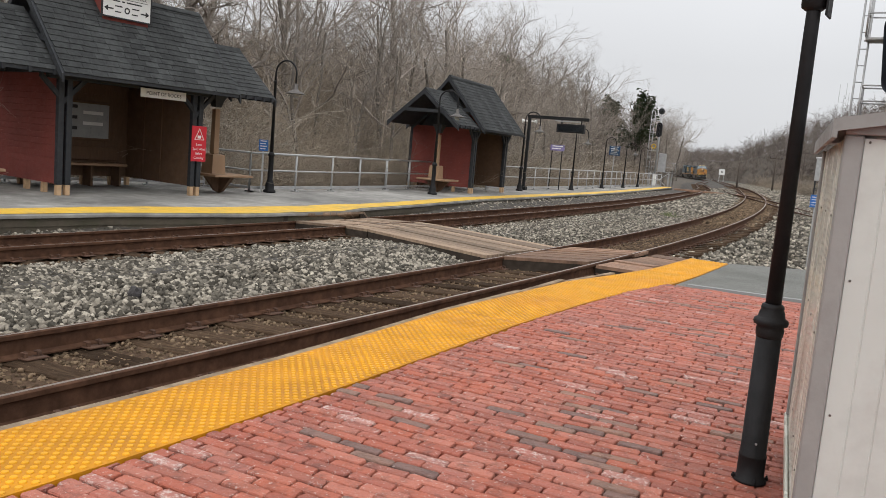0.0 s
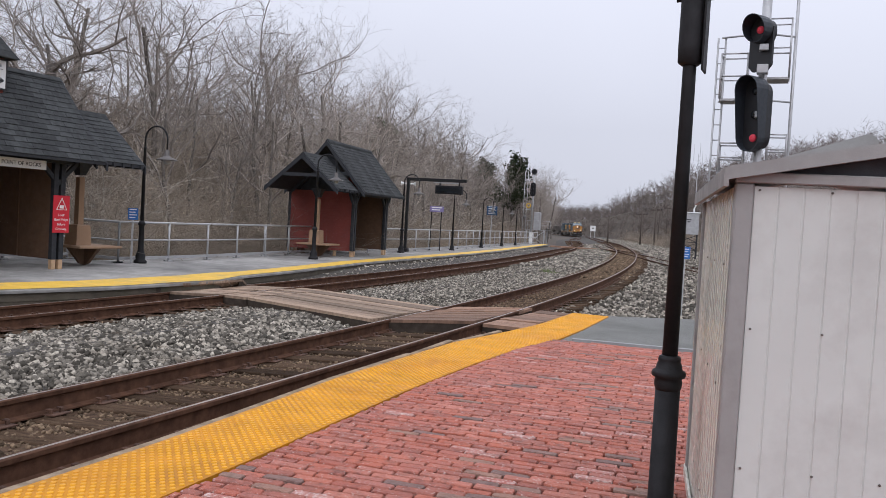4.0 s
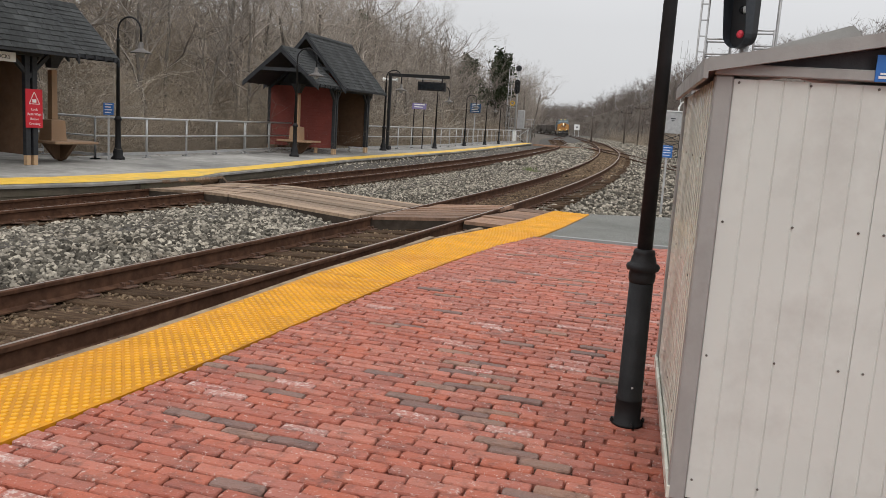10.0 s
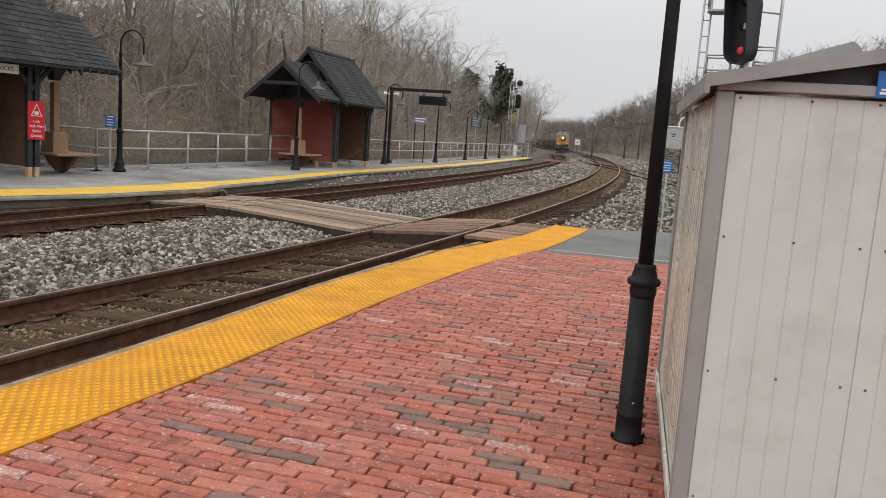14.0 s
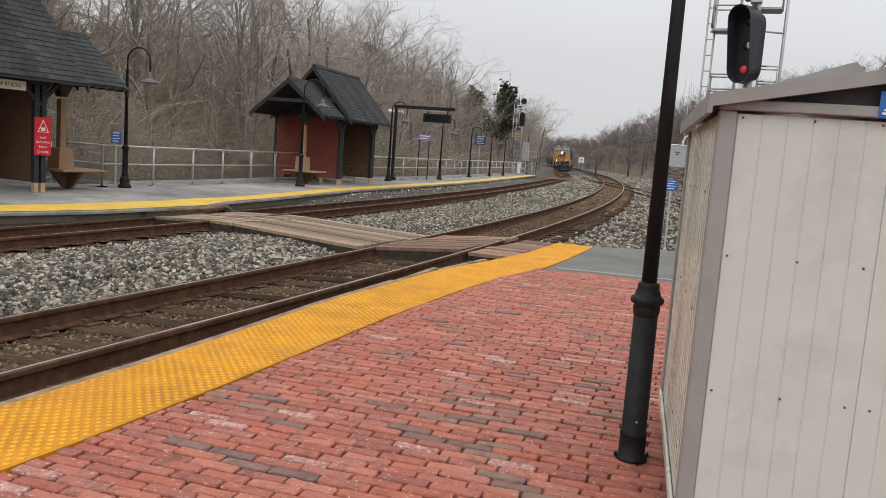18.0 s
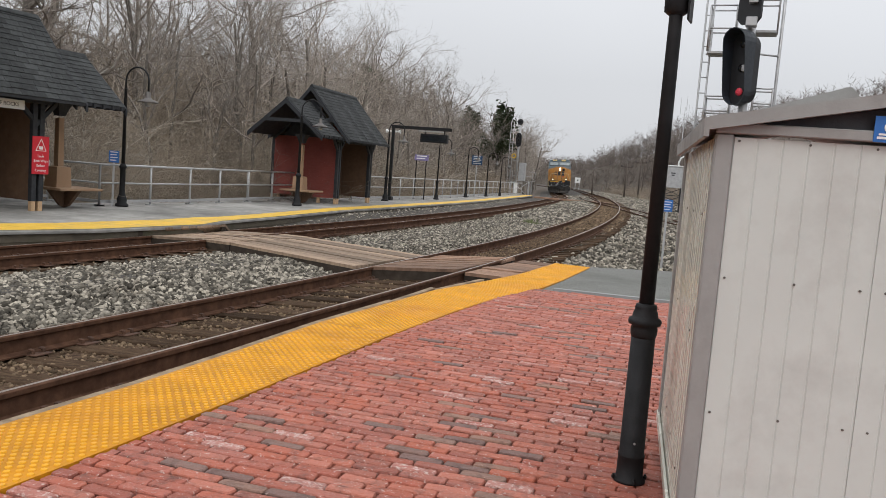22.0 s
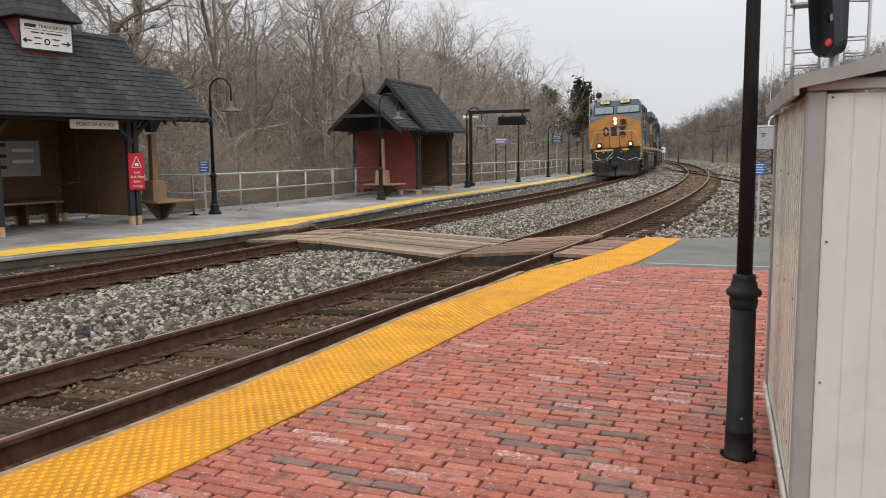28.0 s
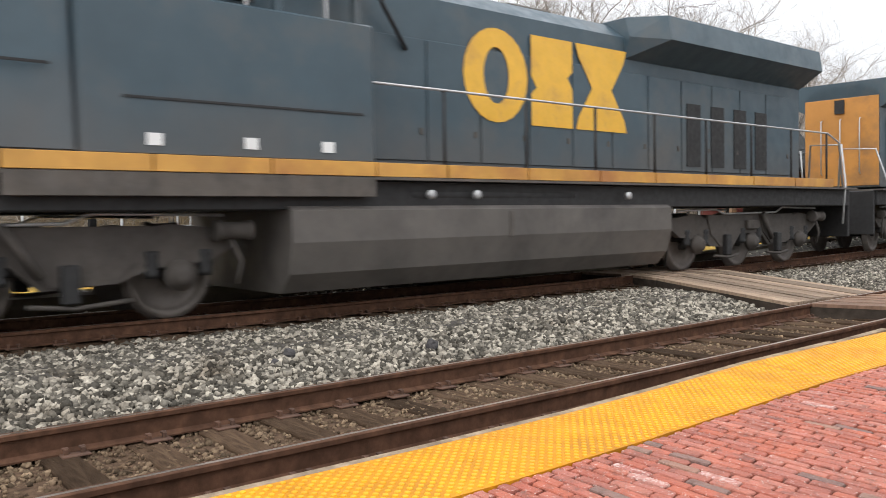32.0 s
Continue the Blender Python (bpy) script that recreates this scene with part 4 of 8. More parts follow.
def signal_tower():
    s = thing("railway_signal", pose(-1.62, 16.35, -0.3, 0, 0, 4), "grey steel signal mast with ladder and two black heads showing red", "railway signal", "railway signals")
    part("mast", lathe(bmesh.new(), [(0.16, 0), (0.16, 0.03), (0.085, 0.04), (0.085, 7.4), (0.0, 7.45)], 16), "galv", s)
    part("footing", bx(-0.35, 0.35, -0.35, 0.35, -0.3, 0.02, 0.02), "concrete", s)
    for x in (-0.86, -0.72):
        part("ladder_rail", tube(bmesh.new(), [(x, 0.35, 0.0), (x, 0.35, 5.6)], 0.02, 6), "galv", s)
    for i in range(18):
        part("rung", tube(bmesh.new(), [(-0.86, 0.35, 0.3 + i * 0.3), (-0.72, 0.35, 0.3 + i * 0.3)], 0.011, 5), "galv", s)
    part("side_pole", tube(bmesh.new(), [(0.54, 0.45, 0.0), (0.54, 0.45, 7.0)], 0.03, 8), "galv", s)
    for z in (2.9, 4.35, 5.6):
        part("stand_off", tube(bmesh.new(), [(-0.79, 0.35, z), (0, 0.1, z), (0.54, 0.45, z)], 0.018, 6), "galv", s)
    cage(s, -0.7, -0.25, 0.0, 0.5, 2.95, 0.56)
    cage(s, 0.16, 0.5, 0.0, 0.5, 3.12, 0.56)
    cage(s, -0.76, -0.28, 0.12, 0.6, 4.38, 0.86)
    cage(s, 0.02, 0.46, 0.12, 0.6, 4.78, 1.1)
    head(s, pose(-0.08, -0.2, 4.02, 0, 0, -36), 1.4, 0.5, 2, 3, 0.34)
    head(s, pose(-0.08, -0.2, 5.6, 0, 0, -36), 0.5, 0.48, 0, 1, 0.3)
    part("backing", prism(bmesh.new(), [(-0.25, -0.3), (-0.16, -0.4), (0.16, -0.4), (0.25, -0.3), (0.25, 0.4), (-0.25, 0.4)], 0.0, 0.05, pose(-0.06, -0.16, 5.24, 0, 0, -36)), "sign_black", s, "black backing plate below the upper head")
    part("bracket", bx(-0.08, 0.08, -0.32, 0.0, 3.95, 4.07, 0.01), "galv", s)
    part("bracket", bx(-0.08, 0.08, -0.32, 0.0, 5.2, 5.32, 0.01), "galv", s)
    part("junction_box", bx(-0.1, 0.1, -0.3, -0.1, 4.78, 4.95, 0.012), "galv", s)


signal_tower()


def far_signal():
    s = thing("railway_signal", pose(-27.1, 73.3, -0.35, 0, 0, 8), "grey signal mast with dark heads beside the far platform", "railway signal", "railway signals")
    part("mast", lathe(bmesh.new(), [(0.1, 0), (0.09, 7.2), (0.0, 7.25)], 12), "galv", s)
    part("base_box", bx(-0.14, 0.16, -0.2, 0.14, 0, 1.15, 0.03), "sign_white", s, "white base cabinet")
    for x in (-0.95, -0.65):
        part("ladder_rail", tube(bmesh.new(), [(x, 0.3, 0.0), (x, 0.3, 7.0)], 0.03, 5), "galv", s)
    for i in range(23):
        part("rung", tube(bmesh.new(), [(-0.95, 0.3, 0.3 + i * 0.3), (-0.65, 0.3, 0.3 + i * 0.3)], 0.014, 4), "galv", s)
    for z in (3.3, 5.0, 6.1):
        part("stand_off", tube(bmesh.new(), [(-0.95, 0.3, z), (0, 0, z)], 0.03, 5), "galv", s)
    head(s, pose(0.0, -0.3, 5.25, 0, 0, -20), 1.35, 0.56, -1, 3)
    bm = lathe(bmesh.new(), [(0.27, 0), (0.29, 0.05), (0.24, 0.12)], 20, pose(0.05, -0.25, 6.95, 90))
    part("round_head", bm, "sign_black", s)
    part("round_lens", lathe(bmesh.new(), [(0.12, 0), (0.08, 0.06)], 14, pose(0.05, -0.37, 6.95, 90)), "lens_dark", s)
    part("marker_ring", lathe(bmesh.new(), [(0.14, 0), (0.24, 0), (0.24, 0.02), (0.14, 0.02), (0.14, 0)], 18, pose(-0.35, -0.2, 3.7, 90), cap=False), "yellow_line", s, "yellow ring marker")
    g = thing("equipment_stand", pose(-27.6, 76.3, -0.45, 0, 0, 8), "raised grey equipment cabinet on a railed steel stand", "equipment stand")
    for x in (-0.9, 0.9):
        for y in (-0.7, 0.7):
            part("leg", bx(x - 0.06, x + 0.06, y - 0.06, y + 0.06, -0.3, 1.4), "galv", g)
    cage(g, -1.1, 1.2, -0.6, 0.6, 1.5, 0.9)
    part("cabinet_box", bx(-0.32, 0.32, -0.3, 0.3, 1.5, 3.25, 0.03), "galv", g)
    part("cross_brace", tube(bmesh.new(), [(-0.9, -0.75, 0.0), (0.9, -0.75, 1.4)], 0.03, 5), "galv", g)
    part("cross_brace", tube(bmesh.new(), [(0.9, -0.75, 0.0), (-0.9, -0.75, 1.4)], 0.03, 5), "galv", g)


far_signal()


def right_side():
    e = thing("equipment_box", pose(-10.0, 59.0, -0.3, 0, 0, 10), "light grey equipment box on a dark lattice stand", "equipment box")
    part("box_body", bx(-0.68, 0.68, -0.45, 0.45, 1.75, 3.25, 0.02), "galv", e)
    part("lid", bx(-0.74, 0.74, -0.52, 0.5, 3.25, 3.33, 0.015), "sign_white", e)
    for z, w in ((2.75, 0.16), (2.6, 0.1)):
        part("label_bar", bx(-w, w, -0.456, -0.452, z, z + 0.07), "ink", e)
    for x in (-0.6, 0.6):
        for y in (-0.4, 0.4):
            part("leg", bx(x - 0.05, x + 0.05, y - 0.05, y + 0.05, -0.3, 1.75), "sign_black", e)
    for k in range(3):
        z = 0.1 + k * 0.55
        for a, b in (((-0.6, -0.42, z), (0.6, -0.42, z + 0.5)), ((0.6, -0.42, z), (-0.6, -0.42, z + 0.5)), ((-0.6, -0.42, z), (0.6, -0.42, z))):
            part("lattice_bar", tube(bmesh.new(), [a, b], 0.03, 4), "sign_black", e)
    horn = tube(bmesh.new(), [(0.3, 0, 3.3), (0.3, 0, 3.6), (0.45, -0.1, 3.9), (0.62, -0.15, 4.0)], 0.05, 8)
    part("horn", horn, "sign_white", e, "white horn on a bracket")
    b = thing("small_sign", pose(-2.86, 16.6, -0.33, 0, 0, 12), "small blue sign with white writing on a thin post", "sign")
    part("post", bx(-0.02, 0.02, 0, 0.03, 0, 1.5), "galv", b)
    sg = part("sign_plate", bx(-0.1, 0.1, -0.014, -0.004, 1.25, 1.49, 0.003), "sign_blue", b)
    for i in range(4):
        part("text_bar", bx(-0.075, 0.075 - 0.02 * (i % 2), -0.017, -0.0138, 1.44 - i * 0.05, 1.453 - i * 0.05), "sign_white", sg)
    v = thing("switch_stand", pose(-2.05, 16.0, -0.33), "small dark padlocked post standing in the ballast", "switch stand")
    part("post", tube(bmesh.new(), [(0, 0, 0), (0, 0, 0.35)], 0.03, 8), "sign_black", v)
    part("body", bx(-0.07, 0.07, -0.06, 0.06, 0.3, 0.5, 0.01), "sign_black", v)
    part("loop", tube(bmesh.new(), [(-0.05, 0, 0.5), (-0.06, 0, 0.68), (0, 0, 0.75), (0.06, 0, 0.68), (0.05, 0, 0.5)], 0.014, 6), "galv", v)
    w = thing("marker_board", pose(-68.8, 240.0, -2.4, 0, 0, 14), "white square marker board on a steel frame", "marker board")
    part("board", bx(-0.82, 0.82, -0.03, 0.03, 3.3, 4.95, 0.02), "sign_white", w)
    part("symbol", bx(-0.22, 0.22, -0.04, -0.029, 3.95, 4.35), "ink", w)
    for x in (-0.6, 0.6):
        part("leg", bx(x - 0.08, x + 0.08, -0.05, 0.05, -1.0, 3.3), "galv", w)
    # timber poles along the right of the line
    M["pole_wood"] = mat("pole_wood", (0.1, 0.08, 0.065), 0.9, vary=0.3, scale=3)
    spots = [(-34.7, 130, 4.6, 0), (-29.4, 130, 6.2, 1), (-27.2, 130, 6.9, 1), (-38.0, 185, 9.0, 1), (-40, 205, 10, 1)]
    for x, y, h, arm in spots:
        z = ground_z(near_rail_2(y) - x, y)
        p = thing("utility_pole", pose(x, y, z - 0.2, 0, random.Random(int(y)).uniform(-2, 2), 20), "weathered grey timber pole without wires beside the line", "utility pole", "utility poles")
        part("pole", lathe(bmesh.new(), [(0.15, 0), (0.1, h), (0.0, h + 0.05)], 9), "pole_wood", p)
        if arm:
            part("cross_arm", bx(-0.9, 0.9, -0.06, 0.06, h - 0.7, h - 0.55), "pole_wood", p)
            for k in (-0.8, 0.8):
                part("insulator", lathe(bmesh.new(), [(0.05, h - 0.55), (0.08, h - 0.4), (0.03, h - 0.3)], 8, pose(k, 0, 0)), "sign_black", p)
    a = thing("radio_mast", pose(-24.5, 150, -1.0), "thin grey radio mast with small whip antennas", "radio mast")
    part("mast_pole", tube(bmesh.new(), [(0, 0, 0), (0, 0, 17)], 0.12, 6, r1=0.05), "galv", a)
    for x, z0, z1 in ((-0.8, 15.8, 18.8), (0.7, 14.8, 17.5), (0.25, 16.5, 19)):
        part("antenna", tube(bmesh.new(), [(0, 0, z0), (x, 0, z0), (x, 0, z1)], 0.04, 5), "galv", a)


right_side()

# ---- far platform: shelters, lamps, fence, signs ----


def shingles(parent, x_eave, z_eave, x_ridge, z_ridge, y0, y1, rng, single=True):
    """Courses of shingles on one slope; the slope runs from the eave up to the ridge."""
    run, rise = x_ridge - x_eave, z_ridge - z_eave
    length = math.hypot(run, rise)
    n = max(3, round(length / 0.16))
    ang = math.atan2(rise, abs(run))
    for i in range(n):
        a = i / n
        cx, cz = x_eave + run * a, z_eave + rise * a
        h = length / n
        bm = bmesh.new()
        y = y0 - rng.uniform(0, 0.3)
        while y < y1:
            w = rng.uniform(0.28, 0.36)
            ya, yb = max(y, y0) + 0.003, min(y + w, y1) - 0.003
            y += w
            if yb - ya < 0.03:
                continue
            t = rng.uniform(0.012, 0.02)
            dx, dz = run / length, rise / length
            sg = -1 if run < 0 else 1
            nx, nz = -dz * sg * 1.0, dx * sg
            lo = rng.uniform(-0.008, 0.008)
            pa = (cx + dx * lo, cz + dz * lo)
            pb = (cx + dx * h * 1.15, cz + dz * h * 1.15)
            vs = [bm.verts.new(q) for q in ((pa[0], ya, pa[1]), (pa[0] + nx * t, ya, pa[1] + nz * t), (pb[0], ya, pb[1] + 0.002), (pa[0], yb, pa[1]), (pa[0] + nx * t, yb, pa[1] + nz * t), (pb[0], yb, pb[1] + 0.002))]
            for q in ((0, 1, 4, 3), (1, 2, 5, 4), (0, 2, 1), (3, 4, 5)):
                bm.faces.new([vs[j] for j in q])
        bmesh.ops.recalc_face_normals(bm, faces=bm.faces)
        part("shingle_course", bm, "shingle_rows", parent)


M["shingle_rows"] = mat("shingle_rows", (0.044, 0.046, 0.046), 0.95, vary=0.3, scale=8, bump=0.35, bscale=60, second=(0.066, 0.069, 0.068), amount=0.4, sscale=1.5, island=0.24, spec=0.2)


def gable_roof(parent, xc, half, z_eave, z_ridge, y0, y1, rng, boards=True):
    r = part("roof", bmesh_roof(xc, half, z_eave, z_ridge, y0, y1), "dark_wood", parent, "dark grey shingled gable roof")
    for sg in (1, -1):
        shingles(r, xc + sg * half, z_eave, xc, z_ridge, y0, y1, rng)
    part("ridge_cap", prism(bmesh.new(), [(xc - 0.1, z_ridge - 0.06), (xc, z_ridge + 0.045), (xc + 0.1, z_ridge - 0.06), (xc, z_ridge)], y0, y1), "shingle_rows", r)
    for y in (y0, y1):
        for sg in (1, -1):
            e = 0.05 * (-1 if y == y0 else 1)
            bm = prism(bmesh.new(), [(xc, z_ridge - 0.02), (xc + sg * (half + 0.02), z_eave - 0.03), (xc + sg * (half + 0.02), z_eave - 0.2), (xc, z_ridge - 0.2)], min(y, y + e), max(y, y + e))
            part("bargeboard", bm, "dark_wood", r)
    return r


def bmesh_roof(xc, half, ze, zr, y0, y1):
    return prism(bmesh.new(), [(xc - half, ze - 0.07), (xc - half, ze - 0.012), (xc, zr - 0.012), (xc + half, ze - 0.012), (xc + half, ze - 0.07), (xc, zr - 0.09)], y0 + 0.004, y1 - 0.004)


def siding(parent, name, x0, x1, y0, y1, z0, z1, material, axis):
    """A wall of lapped boards, each a part."""
    w = part(name, bx(x0, x1, y0, y1, z0, z1), material, parent)
    n = int((z1 - z0) / 0.13)
    for i in range(n):
        za, zb = z0 + i * (z1 - z0) / n, z0 + (i + 1) * (z1 - z0) / n - 0.014
        if axis == "y":
            bm = box(bmesh.new(), x0 + 0.005, x1 - 0.005, y0 - 0.02, y0 - 0.001, za, zb)
            for v in bm.verts:
                if v.co.z > (za + zb) / 2 and v.co.y < y0 - 0.01:
                    v.co.y += 0.012
        else:
            bm = box(bmesh.new(), x1 + 0.001, x1 + 0.02, y0 + 0.005, y1 - 0.005, za, zb)
            for v in bm.verts:
                if v.co.z > (za + zb) / 2 and v.co.x > x1 + 0.01:
                    v.co.x -= 0.012
        part("board", bm, material, w)
    return w


def shelter(m, label, left=2.3, right=1.4, cupola=True, length=3.3, signs=True, seed=1):
    """A waiting shelter. Local x runs to the track, y along it; the front posts stand at x = 0, y = 0 and y = length. z = 0 on the platform."""
    s = thing("waiting_shelter", m, label, "waiting shelter", "waiting shelters")
    rng = random.Random(seed)
    D, EZ, RZ = 2.75, 2.5, 4.45
    xc = -1.15
    # corner posts, doubled at the front, on pale new feet
    for x, y in ((0, 0), (0, length), (-D, 0), (-D, length)):
        for k in ((-0.12, 0.0), (0.06, 0.0)) if x == 0 else ((0, 0),):
            part("post", bx(x - 0.06, x + 0.06, y + k[0] - 0.01, y + k[0] + 0.11, 0.22, EZ + 0.05, 0.008), "dark_wood", s, "blue-black timber post")
            part("post_foot", bx(x - 0.055, x + 0.055, y + k[0], y + k[0] + 0.1, 0.0, 0.22, 0.006), "new_wood", s, "pale timber foot")
    siding(s, "end_wall", -D + 0.06, -0.06, 0.0, 0.08, 0.22, EZ, "red_wood", "y")
    part("end_wall", bx(-D + 0.06, -0.06, length - 0.0, length + 0.08, 0.22, EZ), "brown_wood", s)
    siding(s, "back_wall", -D, -D + 0.07, 0.06, length - 0.02, 0.22, EZ, "brown_wood", "x")
    part("lining", bx(-D + 0.1, -0.1, length - 0.05, length - 0.02, 0.24, EZ - 0.05), "brown_wood", s, "plain brown board lining")
    for k in (0.35, 0.7):
        part("lining_batten", bx(-D + 0.1 + k * 2, -D + 0.14 + k * 2, length - 0.075, length - 0.05, 0.24, EZ - 0.05), "brown_wood", s)
    for y in np.linspace(0.5, length - 0.5, 4):
        part("sleeper_foot", bx(-D, -D + 0.1, y, y + 0.1, 0, 0.22), "new_wood", s)
    for x in (-0.8, -1.5):
        part("sleeper_foot", bx(x, x + 0.1, 0.0, 0.1, 0, 0.22), "new_wood", s)
    part("front_beam", bx(-0.07, 0.07, -0.35, length + 0.35, EZ - 0.12, EZ + 0.08, 0.01), "dark_wood", s)
    part("back_beam", bx(-D - 0.05, -D + 0.07, -0.3, length + 0.3, EZ - 0.1, EZ + 0.08, 0.01), "dark_wood", s)
    for y, sg in ((0.0, 1), (length, -1), (length, 1), (0.0, -1)):
        bm = prism(bmesh.new(), [(0, 0), (0.5, 0.5), (0.5, 0.62), (0, 0.12)], -0.04, 0.04, pose(0, y, EZ - 0.62, 0, 0, 90 * sg))
        part("brace", bm, "dark_wood", s)
    # interior bench and poster case
    b = part("inner_bench", bx(-D + 0.1, -D + 0.55, 0.3, length - 0.3, 0.5, 0.56, 0.01), "tan_wood", s, "brown slatted bench along the back wall")
    part("bench_back", bx(-D + 0.1, -D + 0.15, 0.3, length - 0.3, 0.62, 0.95, 0.01), "brown_wood", b)
    for y in np.linspace(0.5, length - 0.5, 4):
        part("bench_leg", bx(-D + 0.15, -D + 0.5, y, y + 0.06, 0.0, 0.5), "brown_wood", b)
    pc = part("poster_case", bx(-D + 0.1, -D + 0.15, 1.2, 2.75, 1.1, 2.05, 0.015), "brown_wood", s, "framed timetable case behind glass")
    part("poster_sheet", bx(-D + 0.151, -D + 0.156, 1.26, 2.69, 1.16, 1.99), "poster", pc)
    for i in range(5):
        part("print_block", bx(-D + 0.157, -D + 0.16, 1.4 + (i % 2) * 0.6, 1.85 + (i % 2) * 0.68, 1.86 - i * 0.13, 1.94 - i * 0.13), "sign_white" if i % 2 else "ink", pc)
    # roofs
    gable_roof(s, xc, 1.67, EZ, RZ, -0.3, length + 0.85, rng)
    # the front gable is an open gap; this dark panel paints its shade
    part("gable_infill", prism(bmesh.new(), [(xc - 1.15, EZ), (xc + 1.15, EZ), (xc, RZ - 0.45)], -0.04, 0.03), "dark_wood", s)
    part("gable_infill", prism(bmesh.new(), [(xc - 1.15, EZ), (xc + 1.15, EZ), (xc, RZ - 0.45)], length, length + 0.06), "red_wood", s)
    part("tie_beam", bx(xc - 0.95, xc + 0.95, -0.31, -0.23, EZ + 0.62, EZ + 0.75), "dark_wood", s)
    for y0, y1, sg in ((-left - 0.3, -0.25, -1), (length + 0.8, length + 0.8 + right, 1)):
        if y1 - y0 < 0.2:
            continue
        r = gable_roof(s, xc, 1.45, EZ + 0.03, RZ - 0.68, y0, y1, rng)
        ye = y0 if sg < 0 else y1
        part("tie_beam", bx(xc - 0.85, xc + 0.85, ye - 0.04, ye + 0.06, EZ + 0.42, EZ + 0.54), "dark_wood", s)
        for k in range(5):
            x = xc - 1.3 + k * 0.2
            part("rafter_tail", bx(xc + 1.2, xc + 1.5, y0 + 0.15 + k * (y1 - y0 - 0.3) / 4, y0 + 0.21 + k * (y1 - y0 - 0.3) / 4, EZ - 0.07, EZ + 0.03), "dark_wood", s)
        # a timber column with a flared base and a bench round it
        yc = y0 + 0.95 if sg < 0 else y1 - 0.75
        cl = part("column", lathe(bmesh.new(), [(0.11, 0.95), (0.1, EZ - 0.35)], 4, pose(xc + 0.35, yc - 0.2, 0, 0, 0, 45)), "tan_wood", s, "tan timber column with a flared boxed base")
        part("column_base", lathe(bmesh.new(), [(0.3, 0.5), (0.27, 0.98), (0.18, 1.0)], 4, pose(xc + 0.35, yc - 0.2, 0, 0, 0, 45)), "tan_wood", cl)
        part("column_head", lathe(bmesh.new(), [(0.12, EZ - 0.3), (0.2, EZ - 0.12), (0.3, EZ + 0.02)], 4, pose(xc + 0.35, yc - 0.2, 0, 0, 0, 45)), "dark_wood", cl)
        se = part("bench_seat", bx(xc - 0.25, xc + 0.95, yc - 0.62, yc + 0.62, 0.44, 0.5, 0.012), "tan_wood", s, "tan timber bench round a column")
        for dx, dy in ((0.5, 0), (-0.5, 0), (0, 0.5), (0, -0.5)):
            bm = prism(bmesh.new(), [(0, 0.44), (0.5, 0.44), (0.15, 0.05), (0, 0.0)], -0.04, 0.04, pose(xc + 0.35, yc, 0, 0, 0, math.degrees(math.atan2(dy, dx))))
            part("bench_bracket", bm, "brown_wood", se)
    if cupola:
        c0, c1, h = length / 2 - 0.55, length / 2 + 0.75, 0.56
        cm = (c0 + c1) / 2
        part("cupola_wall", bx(xc - h, xc + h, cm - h, cm + h, RZ - 0.75, RZ + 0.12), "red_wood", s, "square red cupola wall")
        bm = bmesh.new()
        n = 8
        hw = 0.76
        for i in range(n):
            a, b2 = hw * (1 - i / n), hw * (1 - (i + 1) / n) + 0.03
            za, zb = RZ + 0.1 + 1.2 * i / n, RZ + 0.1 + 1.2 * (i + 1) / n
            if b2 < 0.05:
                b2 = 0.02
            lathe(bm, [((a + 0.015) * 1.414, za), ((a + 0.015) * 1.414, za + 0.02), (b2 * 1.414, zb)], 4, pose(xc, cm, 0, 0, 0, 45))
        for f in bm.faces:
            f.smooth = False
        part("cupola_roof", bm, "shingle_rows", s, "pyramid roof of dark shingles")
        if signs:
            g = thing("station_sign", m @ pose(xc + h + 0.03, cm - 0.02, RZ - 0.22), "white framed information sign with arrows on the cupola", "sign")
            part("sign_board", bx(0.0, 0.03, -0.6, 0.6, -0.34, 0.27, 0.006), "sign_white", g)
            part("frame", bx(0.0, 0.038, -0.62, -0.59, -0.36, 0.29), "ink", g)
            part("frame", bx(0.0, 0.038, 0.59, 0.62, -0.36, 0.29), "ink", g)
            part("frame", bx(0.0, 0.038, -0.59, 0.59, 0.26, 0.29), "ink", g)
            part("frame", bx(0.0, 0.038, -0.59, 0.59, -0.36, -0.33), "ink", g)
            face = Euler((math.pi / 2, 0, math.pi / 2)).to_matrix().to_4x4()
            part("emblem", bx(0.028, 0.034, -0.5, -0.24, 0.115, 0.185), "ink", g)
            words("TRAIN SERVICE", 0.1, "ink", g, Matrix.Translation((0.033, 0.15, 0.15)) @ face)
            part("rule", bx(0.028, 0.034, -0.52, 0.52, 0.07, 0.08), "ink", g)
            for a, b2 in ((-0.36, -0.18), (-0.14, -0.06), (-0.02, 0.36)):
                part("text_bar", bx(0.028, 0.034, a, b2, 0.0, 0.028), "ink", g)
            for sg in (-1, 1):
                part("arrow", slab_arrow(sg), "ink", g)
                part("text_bar", bx(0.028, 0.034, min(sg * 0.12, sg * 0.3), max(sg * 0.12, sg * 0.3), -0.11, -0.083), "ink", g)
                part("text_bar", bx(0.028, 0.034, min(sg * 0.12, sg * 0.3), max(sg * 0.15, sg * 0.27), -0.23, -0.205), "ink", g)
            part("round_mark", lathe(bmesh.new(), [(0.04, 0), (0.07, 0), (0.07, 0.004), (0.04, 0.004), (0.04, 0)], 14, pose(0.03, 0, -0.16, 0, 90), cap=False), "ink", g)
